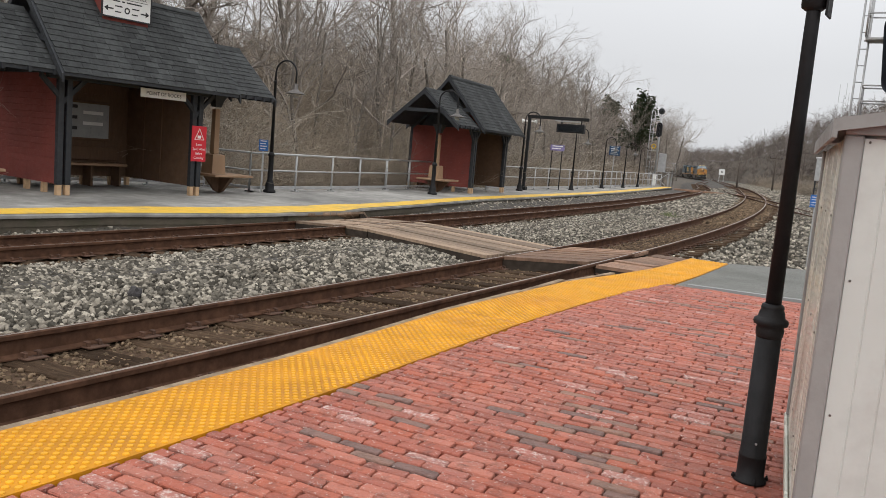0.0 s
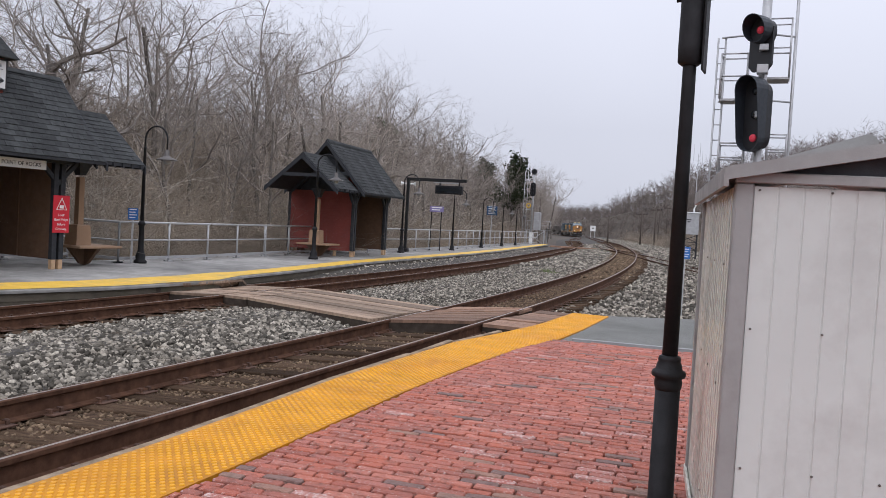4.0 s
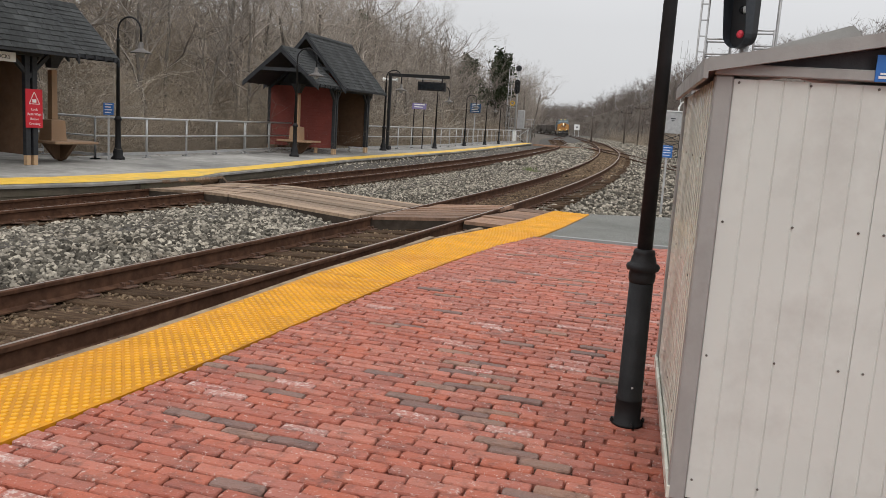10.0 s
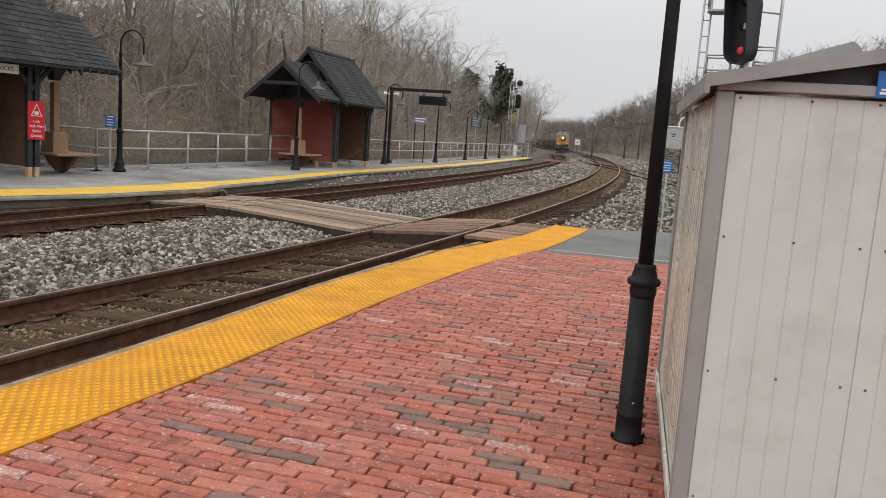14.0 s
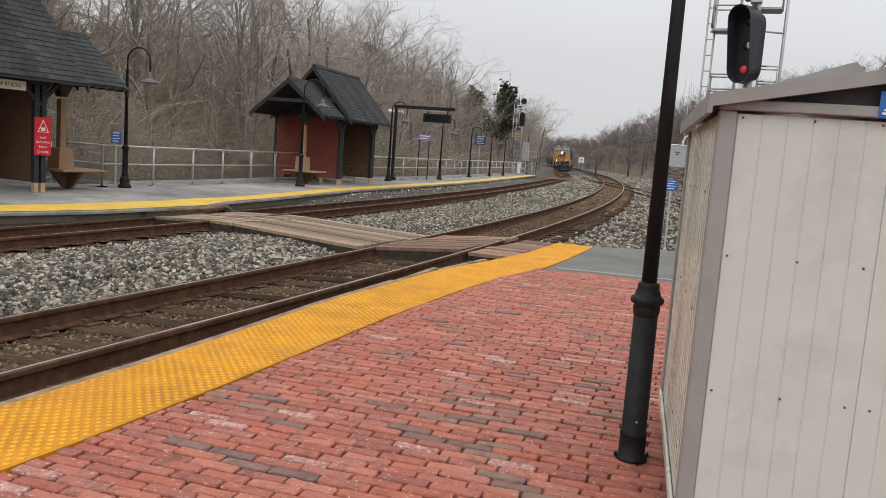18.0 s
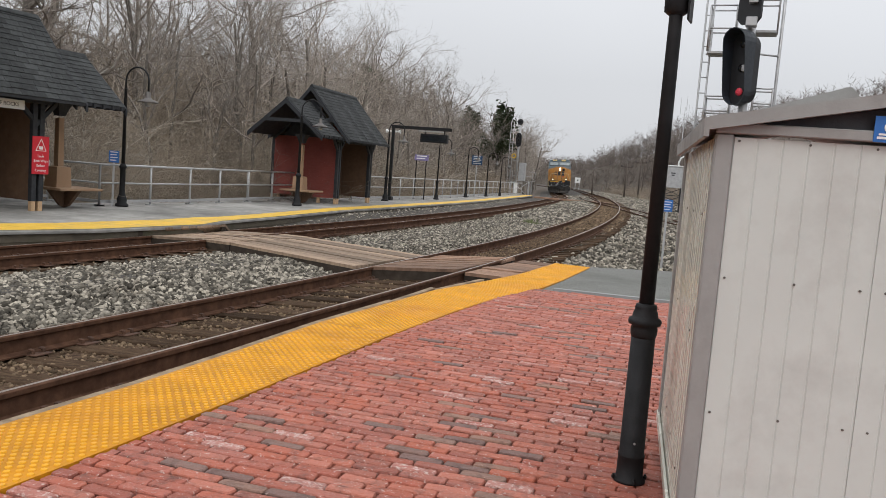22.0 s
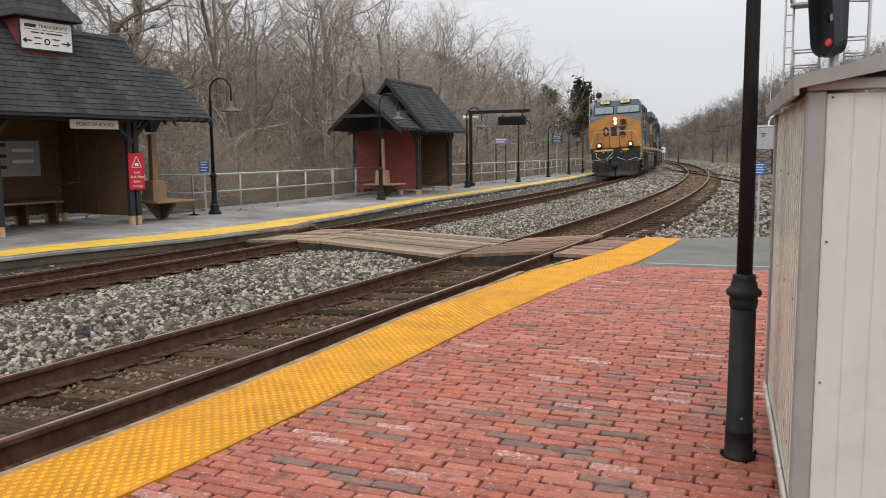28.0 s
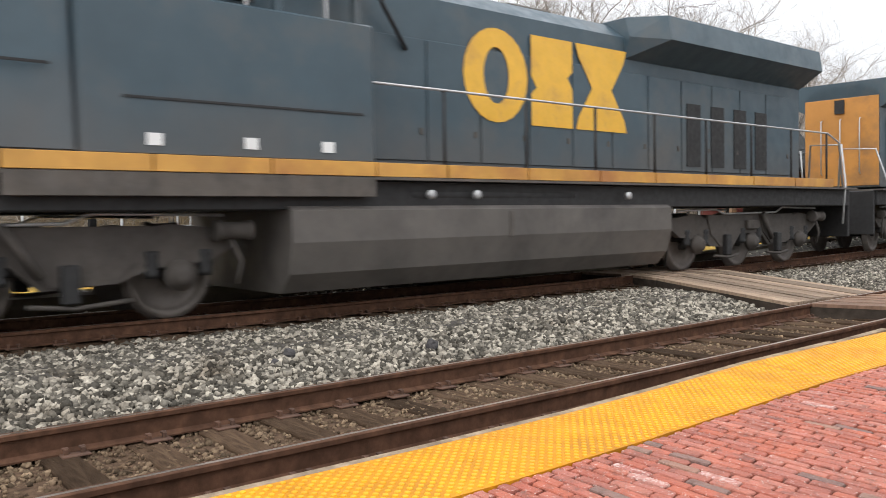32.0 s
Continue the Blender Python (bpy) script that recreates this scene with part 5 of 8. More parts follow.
    if signs:
        g = thing("name_sign", m @ pose(0.1, length * 0.7, EZ - 0.19), "white station name board hanging under the eave", "sign")
        part("sign_board", bx(-0.01, 0.02, -0.6, 0.6, -0.1, 0.1, 0.005), "sign_white", g)
        words("POINT OF ROCKS", 0.115, "ink", g, Matrix.Translation((0.022, 0.0, -0.005)) @ Euler((math.pi / 2, 0, math.pi / 2)).to_matrix().to_4x4())
        g = thing("warning_sign", m @ pose(0.085, length + 0.05, 1.25), "red warning sign with white lettering fixed to a post", "sign")
        part("sign_board", bx(-0.01, 0.015, -0.21, 0.21, -0.42, 0.42, 0.004), "sign_red", g)
        t = bmesh.new()
        for a, b2 in (((-0.13, 0.1), (0.0, 0.36)), ((0.0, 0.36), (0.13, 0.1)), ((-0.13, 0.1), (0.13, 0.1))):
            tube(t, [(0.016, a[0], a[1]), (0.016, b2[0], b2[1])], 0.009, 4)
        part("triangle", t, "sign_white", g)
        part("pictogram", bx(0.014, 0.02, -0.05, 0.05, 0.13, 0.2), "sign_white", g)
        for i, wd in enumerate(("Look", "Both Ways", "Before", "Crossing")):
            words(wd, 0.078, "sign_white", g, Matrix.Translation((0.017, 0, -0.02 - i * 0.105)) @ Euler((math.pi / 2, 0, math.pi / 2)).to_matrix().to_4x4())
    return s


def slab_arrow(sg):
    bm = bmesh.new()
    pts = [(sg * 0.34, -0.15), (sg * 0.47, -0.15), (sg * 0.47, -0.1), (sg * 0.56, -0.165), (sg * 0.47, -0.23), (sg * 0.47, -0.18), (sg * 0.34, -0.18)]
    a = [bm.verts.new((0.029, y, z)) for y, z in pts]
    b = [bm.verts.new((0.035, y, z)) for y, z in pts]
    for i in range(len(pts)):
        bm.faces.new((a[i], a[(i + 1) % len(pts)], b[(i + 1) % len(pts)], b[i]))
    bm.faces.new(a)
    bm.faces.new(b)
    bmesh.ops.recalc_face_normals(bm, faces=bm.faces)
    return bm


shelter(pose(-15.95, 9.1, P2Z, 0, 0, 0), "dark red timber waiting shelter with grey shingle roofs and a cupola")
shelter(pose(-17.0, 26.3, P2Z, 0, 0, 10), "dark red timber waiting shelter with a grey shingled gable roof", 2.0, 0.0, False, 3.4, False, 5)


def platform_lamp():
    p = thing("platform_lamp", None, "black gooseneck platform lamp on a fluted cast post", "street lamp", "platform lamps")
    part("base_shaft", lathe(bmesh.new(), [(0.17, 0), (0.17, 0.06), (0.12, 0.1), (0.13, 0.2), (0.1, 0.28), (0.075, 0.36), (0.068, 1.0), (0.095, 1.03), (0.1, 1.06), (0.075, 1.1), (0.055, 1.14)], 16), "iron", p)
    part("shaft", lathe(bmesh.new(), [(0.05, 1.12), (0.036, 3.05), (0.05, 3.07), (0.03, 3.12)], 12), "iron", p)
    r = 0.36
    pts = [(0, 0, 3.1), (0, 0, 3.3)] + [(r - r * math.cos(a), 0, 3.32 + 0.34 * math.sin(a)) for a in np.linspace(0.1, math.pi, 12)] + [(2 * r, 0, 3.02)]
    part("gooseneck", tube(bmesh.new(), pts, 0.024, 8), "iron", p)
    sh = part("lamp_shade", lathe(bmesh.new(), [(0.03, 3.05), (0.055, 3.02), (0.06, 2.9), (0.1, 2.86), (0.27, 2.78), (0.275, 2.765), (0.1, 2.8)], 20, pose(2 * r, 0, 0), cap=False), "shade_grey", p)
    part("globe", lathe(bmesh.new(), [(0.02, 2.66), (0.07, 2.68), (0.09, 2.75), (0.09, 2.82)], 12, pose(2 * r, 0, 0)), "poster", sh)
    return p


spots = [(-16.2, 6.15), (-16.85, 15.72), (-16.57, 23.19), (-18.5, 32.8), (-19.4, 40.1), (-21.2, 48.2), (-22.2, 54.1), (-23.45, 60.0)]
first = platform_lamp()
for k, (x, y) in enumerate(spots):
    d = (near_rail_2(y + 1) - near_rail_2(y - 1)) / 2
    m = pose(x, y, P2Z + fall(y) * 0.6, 0, 0, math.degrees(math.atan2(-d, 1)))
    if k == 0:
        first.matrix_basis = m
    else:
        lamp = copy_thing(first, m)
        if k > 3:
            # the posts beyond the display are of a shorter pattern
            h = (0.92, 0.89, 0.86, 0.84)[k - 4]
            lamp.scale = (h, h, h)


FENCE_RETURN = [(-18.24, 22.57), (-18.76, 26.03)]


def fence():
    f = thing("fence", None, "galvanised two-rail tube fence along the back of the platform", "fence")
    runs = [[(-16.0, -14), (-16.5, -6), (-16.75, 2), (-16.9, 5.7)], [(-18.75, 5.6), (-18.8, 15.0)], [(-17.1, 15.2), (-17.2, 18.0), (-17.75, 20.4), (-18.05, 22.3), (-18.45, 24.2)], [(-18.9, 30.5), (-19.3, 35.0), (-19.6, 38), (-20.7, 45), (-22.6, 54), (-24.6, 64), (-25.6, 71)], [(-16.9, 5.7), (-17.95, 5.65)], FENCE_RETURN, [(-17.1, 15.2), (-18.6, 15.1)]]
    for run in runs:
        L = [0.0]
        for a, b in zip(run[:-1], run[1:]):
            L.append(L[-1] + math.dist(a, b))
        n = max(1, round(L[-1] / 1.75))
        pts = []
        for i in range(n + 1):
            s = L[-1] * i / n
            x, y = np.interp(s, L, [q[0] for q in run]), np.interp(s, L, [q[1] for q in run])
            pts.append((float(x), float(y), P2Z + fall(y) * 0.6))
        for x, y, z in pts:
            pp = part("post", tube(bmesh.new(), [(x, y, z), (x, y, z + 1.08)], 0.03, 8), "galv", f)
            part("foot_plate", bx(x - 0.09, x + 0.09, y - 0.09, y + 0.09, z, z + 0.03), "galv", pp)
        for h, r in ((1.08, 0.03), (0.6, 0.024)):
            part("rail", tube(bmesh.new(), [(x, y, z + h) for x, y, z in pts], r, 8), "galv", f)
        part("kick_board", tube(bmesh.new(), [(x, y, z + 0.12) for x, y, z in pts], 0.05, 4), "galv", f, "low grey kick board")


fence()


def hanging_sign(x, y, rz, up=0.0):
    g = thing("hanging_sign", pose(x, y, P2Z + fall(y) * 0.6, 0, 0, rz), "dark display sign hung from a black gantry post", "sign", "hanging signs")
    part("post", bx(-0.365, -0.235, -0.065, 0.065, 0, 3.6 + up, 0.01), "iron", g)
    part("foot", bx(-0.45, -0.15, -0.17, 0.17, 0, 0.18, 0.02), "iron", g)
    part("beam", bx(-0.4, 2.6, -0.05, 0.05, 3.45 + up, 3.6 + up, 0.01), "iron", g)
    for x, ry in ((-0.4, -90), (-0.2, 90)):
        part("horn_speaker", lathe(bmesh.new(), [(0.04, 0), (0.045, 0.05), (0.025, 0.07), (0.045, 0.14), (0.1, 0.25), (0.103, 0.258), (0.035, 0.14)], 16, pose(x, 0, 3.3 + up, 0, ry), cap=False), "sign_white", g, "cream horn loudspeaker")
    case = part("display_case", bx(1.1, 2.42, -0.14, 0.14, 2.88 + up, 3.28 + up, 0.02), "iron", g, "black display case")
    part("screen", bx(1.17, 2.35, -0.146, -0.141, 2.94 + up, 3.22 + up), "lens_dark", case)
    part("top_strip", bx(1.0, 2.2, -0.1, 0.1, 3.38 + up, 3.42 + up), "galv", g)
    for a in (1.3, 2.25):
        part("hanger", bx(a - 0.03, a + 0.03, -0.03, 0.03, 3.28 + up, 3.46 + up), "iron", g)


hanging_sign(-16.75, 3.45, 10.5, 0.33)
hanging_sign(-18.75, 34.2, 10)


def sign_on_post(x, y, rz, h, w, hh, material, label, bars, posts=(0.0,), zb=None):
    z = P2Z + fall(y) * 0.6 if zb is None else zb
    g = thing("platform_sign", pose(x, y, z, 0, 0, rz), label, "sign")
    for p in posts:
        part("post", bx(p - 0.025, p + 0.025, 0.0, 0.05, 0, h), "galv" if len(posts) == 1 else "iron", g)
    b = part("sign_plate", bx(-w / 2, w / 2, -0.02, -0.004, h - hh, h, 0.004), material, g)
    for i in range(bars):
        zz = h - hh * (i + 0.7) / (bars + 0.4)
        part("text_bar", bx(-w * 0.36, w * (0.36 - 0.12 * (i % 2)), -0.0235, -0.0196, zz, zz + hh * 0.32 / bars), "ink" if material == "sign_white" else "sign_white", b)


sign_on_post(-16.95, 15.5, 45, 1.46, 0.25, 0.31, "sign_blue", "small blue sign with white writing by the fence", 4)
sign_on_post(-19.5, 38.2, 30, 2.35, 0.74, 0.3, "sign_violet", "small violet station name sign on two dark posts", 2, (-0.26, 0.26))
sign_on_post(-20.75, 48.6, 30, 2.75, 0.68, 0.6, "sign_navy", "blue notice board with white print on a lamp", 5)

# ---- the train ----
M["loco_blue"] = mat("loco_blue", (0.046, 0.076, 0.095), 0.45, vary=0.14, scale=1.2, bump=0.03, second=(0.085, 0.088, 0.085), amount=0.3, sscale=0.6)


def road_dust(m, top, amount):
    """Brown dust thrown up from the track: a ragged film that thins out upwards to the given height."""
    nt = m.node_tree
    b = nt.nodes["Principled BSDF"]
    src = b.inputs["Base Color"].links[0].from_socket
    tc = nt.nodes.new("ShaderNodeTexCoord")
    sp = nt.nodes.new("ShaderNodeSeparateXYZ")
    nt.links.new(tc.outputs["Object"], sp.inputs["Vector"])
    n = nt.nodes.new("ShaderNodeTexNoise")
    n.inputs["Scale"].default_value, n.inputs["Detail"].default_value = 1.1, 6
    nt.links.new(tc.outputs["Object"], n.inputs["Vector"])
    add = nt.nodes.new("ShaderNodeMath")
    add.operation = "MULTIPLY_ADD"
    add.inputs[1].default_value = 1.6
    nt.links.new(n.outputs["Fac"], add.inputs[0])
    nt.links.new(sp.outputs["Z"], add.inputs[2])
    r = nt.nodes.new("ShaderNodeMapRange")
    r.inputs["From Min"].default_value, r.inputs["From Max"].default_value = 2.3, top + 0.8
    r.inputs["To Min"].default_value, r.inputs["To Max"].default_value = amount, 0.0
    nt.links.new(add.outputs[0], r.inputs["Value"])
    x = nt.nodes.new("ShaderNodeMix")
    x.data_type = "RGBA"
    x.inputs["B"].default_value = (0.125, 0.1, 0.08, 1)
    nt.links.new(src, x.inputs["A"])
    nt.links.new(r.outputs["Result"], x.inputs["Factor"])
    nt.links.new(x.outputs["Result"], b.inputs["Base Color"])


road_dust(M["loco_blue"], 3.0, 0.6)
M["loco_orange"] = mat("loco_orange", (0.48, 0.215, 0.045), 0.5, vary=0.12, scale=1.5, bump=0.03, second=(0.27, 0.135, 0.048), amount=0.38, sscale=1.2)
M["loco_yellow"] = mat("loco_yellow", (0.74, 0.42, 0.045), 0.5, vary=0.12, scale=3, bump=0.02, second=(0.4, 0.22, 0.06), amount=0.3, sscale=1.5)
M["emblem_ink"] = mat("emblem_ink", (0.014, 0.02, 0.027), 0.5, vary=0.15, bump=0.02)
M["stripe"] = mat("stripe", (0.56, 0.29, 0.06), 0.45, vary=0.2, scale=1.2, bump=0.02, second=(0.33, 0.13, 0.04), amount=0.5, sscale=0.7)
M["grime"] = mat("grime", (0.085, 0.074, 0.064), 0.75, vary=0.35, scale=3, bump=0.2, bscale=25, second=(0.11, 0.092, 0.075), amount=0.5, sscale=1.2)
M["plow"] = mat("plow", (0.038, 0.034, 0.03), 0.75, vary=0.5, scale=2.5, bump=0.2, second=(0.1, 0.085, 0.072), amount=0.35, sscale=1.4)
M["truck_grey"] = mat("truck_grey", (0.075, 0.064, 0.055), 0.8, vary=0.35, scale=4, bump=0.2, second=(0.038, 0.032, 0.028), amount=0.5, sscale=2)
M["black_steel"] = mat("black_steel", (0.016, 0.0155, 0.0155), 0.65, vary=0.3, scale=4, bump=0.1)
M["tank_grey"] = mat("tank_grey", (0.105, 0.094, 0.084), 0.55, vary=0.18, scale=1.5, bump=0.05, second=(0.05, 0.045, 0.042), amount=0.5, sscale=0.7)
M["wheel"] = mat("wheel", (0.14, 0.12, 0.105), 0.6, 0.3, vary=0.25, scale=5, bump=0.1)
# pale base colour carries part of the sky's reflection in the glass
M["cab_glass"] = mat("cab_glass", (0.17, 0.21, 0.22), 0.08, vary=0.1, bump=0, spec=0.9)
M["handrail"] = mat("handrail", (0.46, 0.36, 0.2), 0.55, vary=0.15, bump=0)
M["headlight"] = glow("headlight", (1.0, 0.84, 0.58), 8.0)
M["ditch_light"] = glow("ditch_light", (1.0, 0.76, 0.46), 3.5)
M["number_board"] = glow("number_board", (0.72, 0.55, 0.22), 0.18)
ALONG = pose(0, 0, 0, 0, 0, 90)


def yz(outline, x0, x1):
    """An outline in the y-z plane between two x."""
    return prism(bmesh.new(), outline, -x1, -x0, ALONG)


def loft(secs):
    bm = bmesh.new()
    rings = [[bm.verts.new((x, y, z)) for x, z in pts] for y, pts in secs]
    n = len(rings[0])
    for a, b in zip(rings[:-1], rings[1:]):
        for i in range(n):
            bm.faces.new((a[i], a[(i + 1) % n], b[(i + 1) % n], b[i]))
    bm.faces.new(rings[0][::-1])
    bm.faces.new(rings[-1])
    bmesh.ops.recalc_face_normals(bm, faces=bm.faces)
    return bm


def wheelset(parent, y):
    w = part("wheelset", lathe(bmesh.new(), [(0.09, -0.85), (0.09, 0.85)], 10, pose(0, 0, 0, 0, 90)), "black_steel", parent)
    w.matrix_basis = pose(0, y, 0.53)
    for sg in (-1, 1):
        prof = [(0.12, 0.02), (0.16, -0.03), (0.2, -0.035), (0.38, 0.03), (0.43, -0.01), (0.45, -0.05), (0.53, -0.05), (0.54, 0.05), (0.57, 0.06), (0.57, 0.09), (0.3, 0.09)]
        part("wheel", lathe(bmesh.new(), [(r, -sg * z) for r, z in prof], 32, pose(sg * 0.76, 0, 0, 0, 90)), "wheel", w)
    return w


def truck(parent, y0, axles):
    t = part("bogie", bx(-0.9, 0.9, y0 - 2.5, y0 + 2.5, 0.62, 0.9, 0.03), "black_steel", parent, "grimy three-axle bogie")
    for sg in (-1, 1):
        def ol(pts):
            return [(y0 + a, z) for a, z in pts]
        side = ol([(-3.0, 1.12), (-2.2, 1.2), (-1.3, 1.02), (-0.7, 1.22), (0.7, 1.22), (1.3, 1.02), (2.2, 1.2), (3.0, 1.12), (3.1, 0.92), (2.75, 0.72), (2.0, 0.66), (1.6, 0.5), (0.75, 0.46), (0.45, 0.75), (-0.45, 0.75), (-0.75, 0.46), (-1.6, 0.5), (-2.0, 0.66), (-2.75, 0.72), (-3.1, 0.92)])
        part("side_frame", yz(side, min(sg * 1.02, sg * 1.16), max(sg * 1.02, sg * 1.16)), "truck_grey", t, "cast side frame brown with dust")
        for a in axles:
            bm = lathe(bmesh.new(), [(0.2, 0), (0.2, 0.1), (0.13, 0.13), (0.12, 0.19), (0.04, 0.2)], 14, pose(sg * 1.12, a, 0.56, 0, 90 * sg))
            part("axle_box", bm, "truck_grey", t)
            for k in (-0.34, 0.34):
                part("spring", lathe(bmesh.new(), [(0.09, 0.62), (0.1, 0.68), (0.08, 0.72), (0.1, 0.78), (0.08, 0.83), (0.1, 0.9), (0.09, 0.95)], 10, pose(sg * 1.12, a + k, -0.08)), "black_steel", t)
        for a0, a1 in ((axles[0], axles[1]), (axles[1], axles[2])):
            pl = [(a0 + 0.35, 1.18), (a1 - 0.35, 1.18), (a1 - 0.5, 0.78), (a1 - 0.85, 0.5), (a0 + 0.85, 0.5), (a0 + 0.5, 0.78)]
            part("frame_plate", yz(pl, min(sg * 1.15, sg * 1.19), max(sg * 1.15, sg * 1.19)), "truck_grey", t)
            part("brake_hanger", bx(min(sg * 1.18, sg * 1.3), max(sg * 1.18, sg * 1.3), a0 + 0.95, a0 + 1.15, 0.3, 0.75, 0.02), "black_steel", t)
            part("shoe_beam", tube(bmesh.new(), [(sg * 1.2, a0 + 0.6, 0.3), (sg * 1.24, a0 + 1.1, 0.25), (sg * 1.2, a1 - 0.6, 0.3)], 0.03, 6), "truck_grey", t)
        for a in (axles[2] + 0.6,):
            part("brake_cylinder", lathe(bmesh.new(), [(0.1, 0), (0.14, 0.005), (0.14, 0.09), (0.11, 0.1), (0.11, 0.42), (0.13, 0.43), (0.13, 0.5), (0.05, 0.51)], 16, pose(sg * 1.28, a - 0.2, 1.1, -90)), "truck_grey", t)
            part("brake_rod", tube(bmesh.new(), [(sg * 1.28, a, 1.05), (sg * 1.3, a + 0.16, 0.7), (sg * 1.26, a + 0.1, 0.42)], 0.03, 6), "truck_grey", t)
        part("pipe", tube(bmesh.new(), [(sg * 1.22, y0 - 2.9, 1.27), (sg * 1.22, y0 - 1.5, 1.3), (sg * 1.22, y0 - 1.2, 1.2), (sg * 1.22, y0 + 1.0, 1.22), (sg * 1.22, y0 + 1.3, 1.33), (sg * 1.22, y0 + 2.9, 1.3)], 0.022, 6), "galv", t)
        part("sand_pipe", tube(bmesh.new(), [(sg * 1.1, axles[0] - 0.9, 1.2), (sg * 0.95, axles[0] - 0.75, 0.5), (sg * 0.8, axles[0] - 0.62, 0.12)], 0.025, 6), "black_steel", t)
        part("damper", tube(bmesh.new(), [(sg * 1.26, y0 + 0.35, 1.2), (sg * 1.26, y0 + 0.75, 0.62)], 0.055, 8), "truck_grey", t)
        part("tread_guard", bx(min(sg * 1.1, sg * 1.25), max(sg * 1.1, sg * 1.25), y0 - 0.25, y0 + 0.2, 0.84, 1.05, 0.02), "truck_grey", t)
    for a in axles:
        WHEELS.append(wheelset(parent, a))


WHEELS = []


BROAD, TALL = 1.095, 1.01


def locomotive():
    g = thing("locomotive", None, "blue-grey and orange diesel freight locomotive with lit headlights", "locomotive", "locomotives")
    part("underframe", bx(-1.4, 1.4, -1.7, 22.1, 1.35, 1.76, 0.02), "black_steel", g)
    part("deck", bx(-1.55, 1.55, -1.75, 22.2, 1.76, 1.8), "grime", g)
    # nose and cab
    # a flat middle panel, two panels raked back to the corners, falling top edge
    cols = ((-1.56, -1.4, 3.6, 3.82), (-0.76, -1.63, 3.92, 4.06), (-0.42, -1.63, 4.04, 4.16), (0.42, -1.63, 4.04, 4.16), (0.76, -1.63, 3.92, 4.06), (1.56, -1.4, 3.6, 3.82))
    bm, lid = bmesh.new(), bmesh.new()
    low = [bm.verts.new((x, y, 1.98)) for x, y, a, b in cols]
    top = [bm.verts.new((x, y, a)) for x, y, a, b in cols]
    rear = [bm.verts.new((x, -0.66, b)) for x, y, a, b in cols]
    foot = [bm.verts.new((x, -0.66, 1.98)) for x, y, a, b in cols]
    for k in range(5):
        bm.faces.new((low[k], low[k + 1], top[k + 1], top[k]))
        bm.faces.new((top[k], top[k + 1], rear[k + 1], rear[k]))
        bm.faces.new((rear[k], rear[k + 1], foot[k + 1], foot[k]))
        bm.faces.new((foot[k], foot[k + 1], low[k + 1], low[k]))
        q = [lid.verts.new(Vector(v.co) + Vector((0, 0.03 if n < 2 else 0, 0.008))) for n, v in enumerate((top[k], top[k + 1], rear[k + 1], rear[k]))]
        lid.faces.new(q)
    bm.faces.new((low[0], top[0], rear[0], foot[0]))
    bm.faces.new((low[5], foot[5], rear[5], top[5]))
    bmesh.ops.recalc_face_normals(bm, faces=bm.faces)
    bmesh.ops.bevel(bm, geom=[e for e in bm.edges if e.calc_face_angle(0) > 0.5], offset=0.03, segments=2, affect="EDGES")
    nose = part("nose", bm, "loco_orange", g, "bevelled orange-yellow nose")
    geo = bmesh.ops.extrude_face_region(lid, geom=lid.faces[:])
    bmesh.ops.translate(lid, verts=[v for v in geo["geom"] if isinstance(v, bmesh.types.BMVert)], vec=(0, 0, 0.008))
    bmesh.ops.recalc_face_normals(lid, faces=lid.faces)
    part("nose_top", lid, "grime", nose, "brown anti-glare top of the nose")
    for sg in (-1, 1):
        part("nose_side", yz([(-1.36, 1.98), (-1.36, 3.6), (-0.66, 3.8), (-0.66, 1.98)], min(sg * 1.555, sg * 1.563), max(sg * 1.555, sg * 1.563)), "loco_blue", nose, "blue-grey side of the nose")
    bm = yz([(-0.68, 1.98), (-0.68, 3.9), (-0.1, 4.2), (0.28, 4.85), (0.5, 5.2), (3.4, 5.2), (3.4, 1.98)], -1.56, 1.56)
    for v in bm.verts:
        if v.co.z > 5.1:
            v.co.x *= 0.86
        elif v.co.z > 4.8:
            v.co.x *= 0.93
    bmesh.ops.bevel(bm, geom=bm.edges[:], offset=0.04, segments=2, affect="EDGES")
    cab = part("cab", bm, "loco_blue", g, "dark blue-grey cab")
    # nose details
    part("headlight_case", bx(-0.08, 0.2, -1.66, -1.58, 3.45, 3.98, 0.02), "loco_orange", nose)
    for z in (3.59, 3.83):
        part("headlight", lathe(bmesh.new(), [(0.1, 0), (0.1, 0.004)], 18, pose(0.06, -1.66, z, 90)), "headlight", nose, "lit headlight")
        part("headlight_tube", lathe(bmesh.new(), [(0.112, 0), (0.115, 0.1), (0.1, 0.1), (0.1, 0.0)], 18, pose(0.06, -1.655, z, 90), cap=False), "loco_orange", nose)
    part("nose_window", bx(0.36, 0.72, -1.645, -1.6, 3.42, 3.8, 0.06), "lens_dark", nose, "small rounded dark window")
    part("nose_door", bx(0.2, 0.76, -1.64, -1.61, 2.02, 3.05, 0.01), "loco_orange", nose)
    for x in (0.78, -0.7):
        part("door_seam", bx(x - 0.008, x + 0.008, -1.64, -1.615, 2.02, 3.3), "grime", nose)
    part("marking", bx(0.34, 0.62, -1.646, -1.638, 2.6, 2.69), "sign_red", nose)
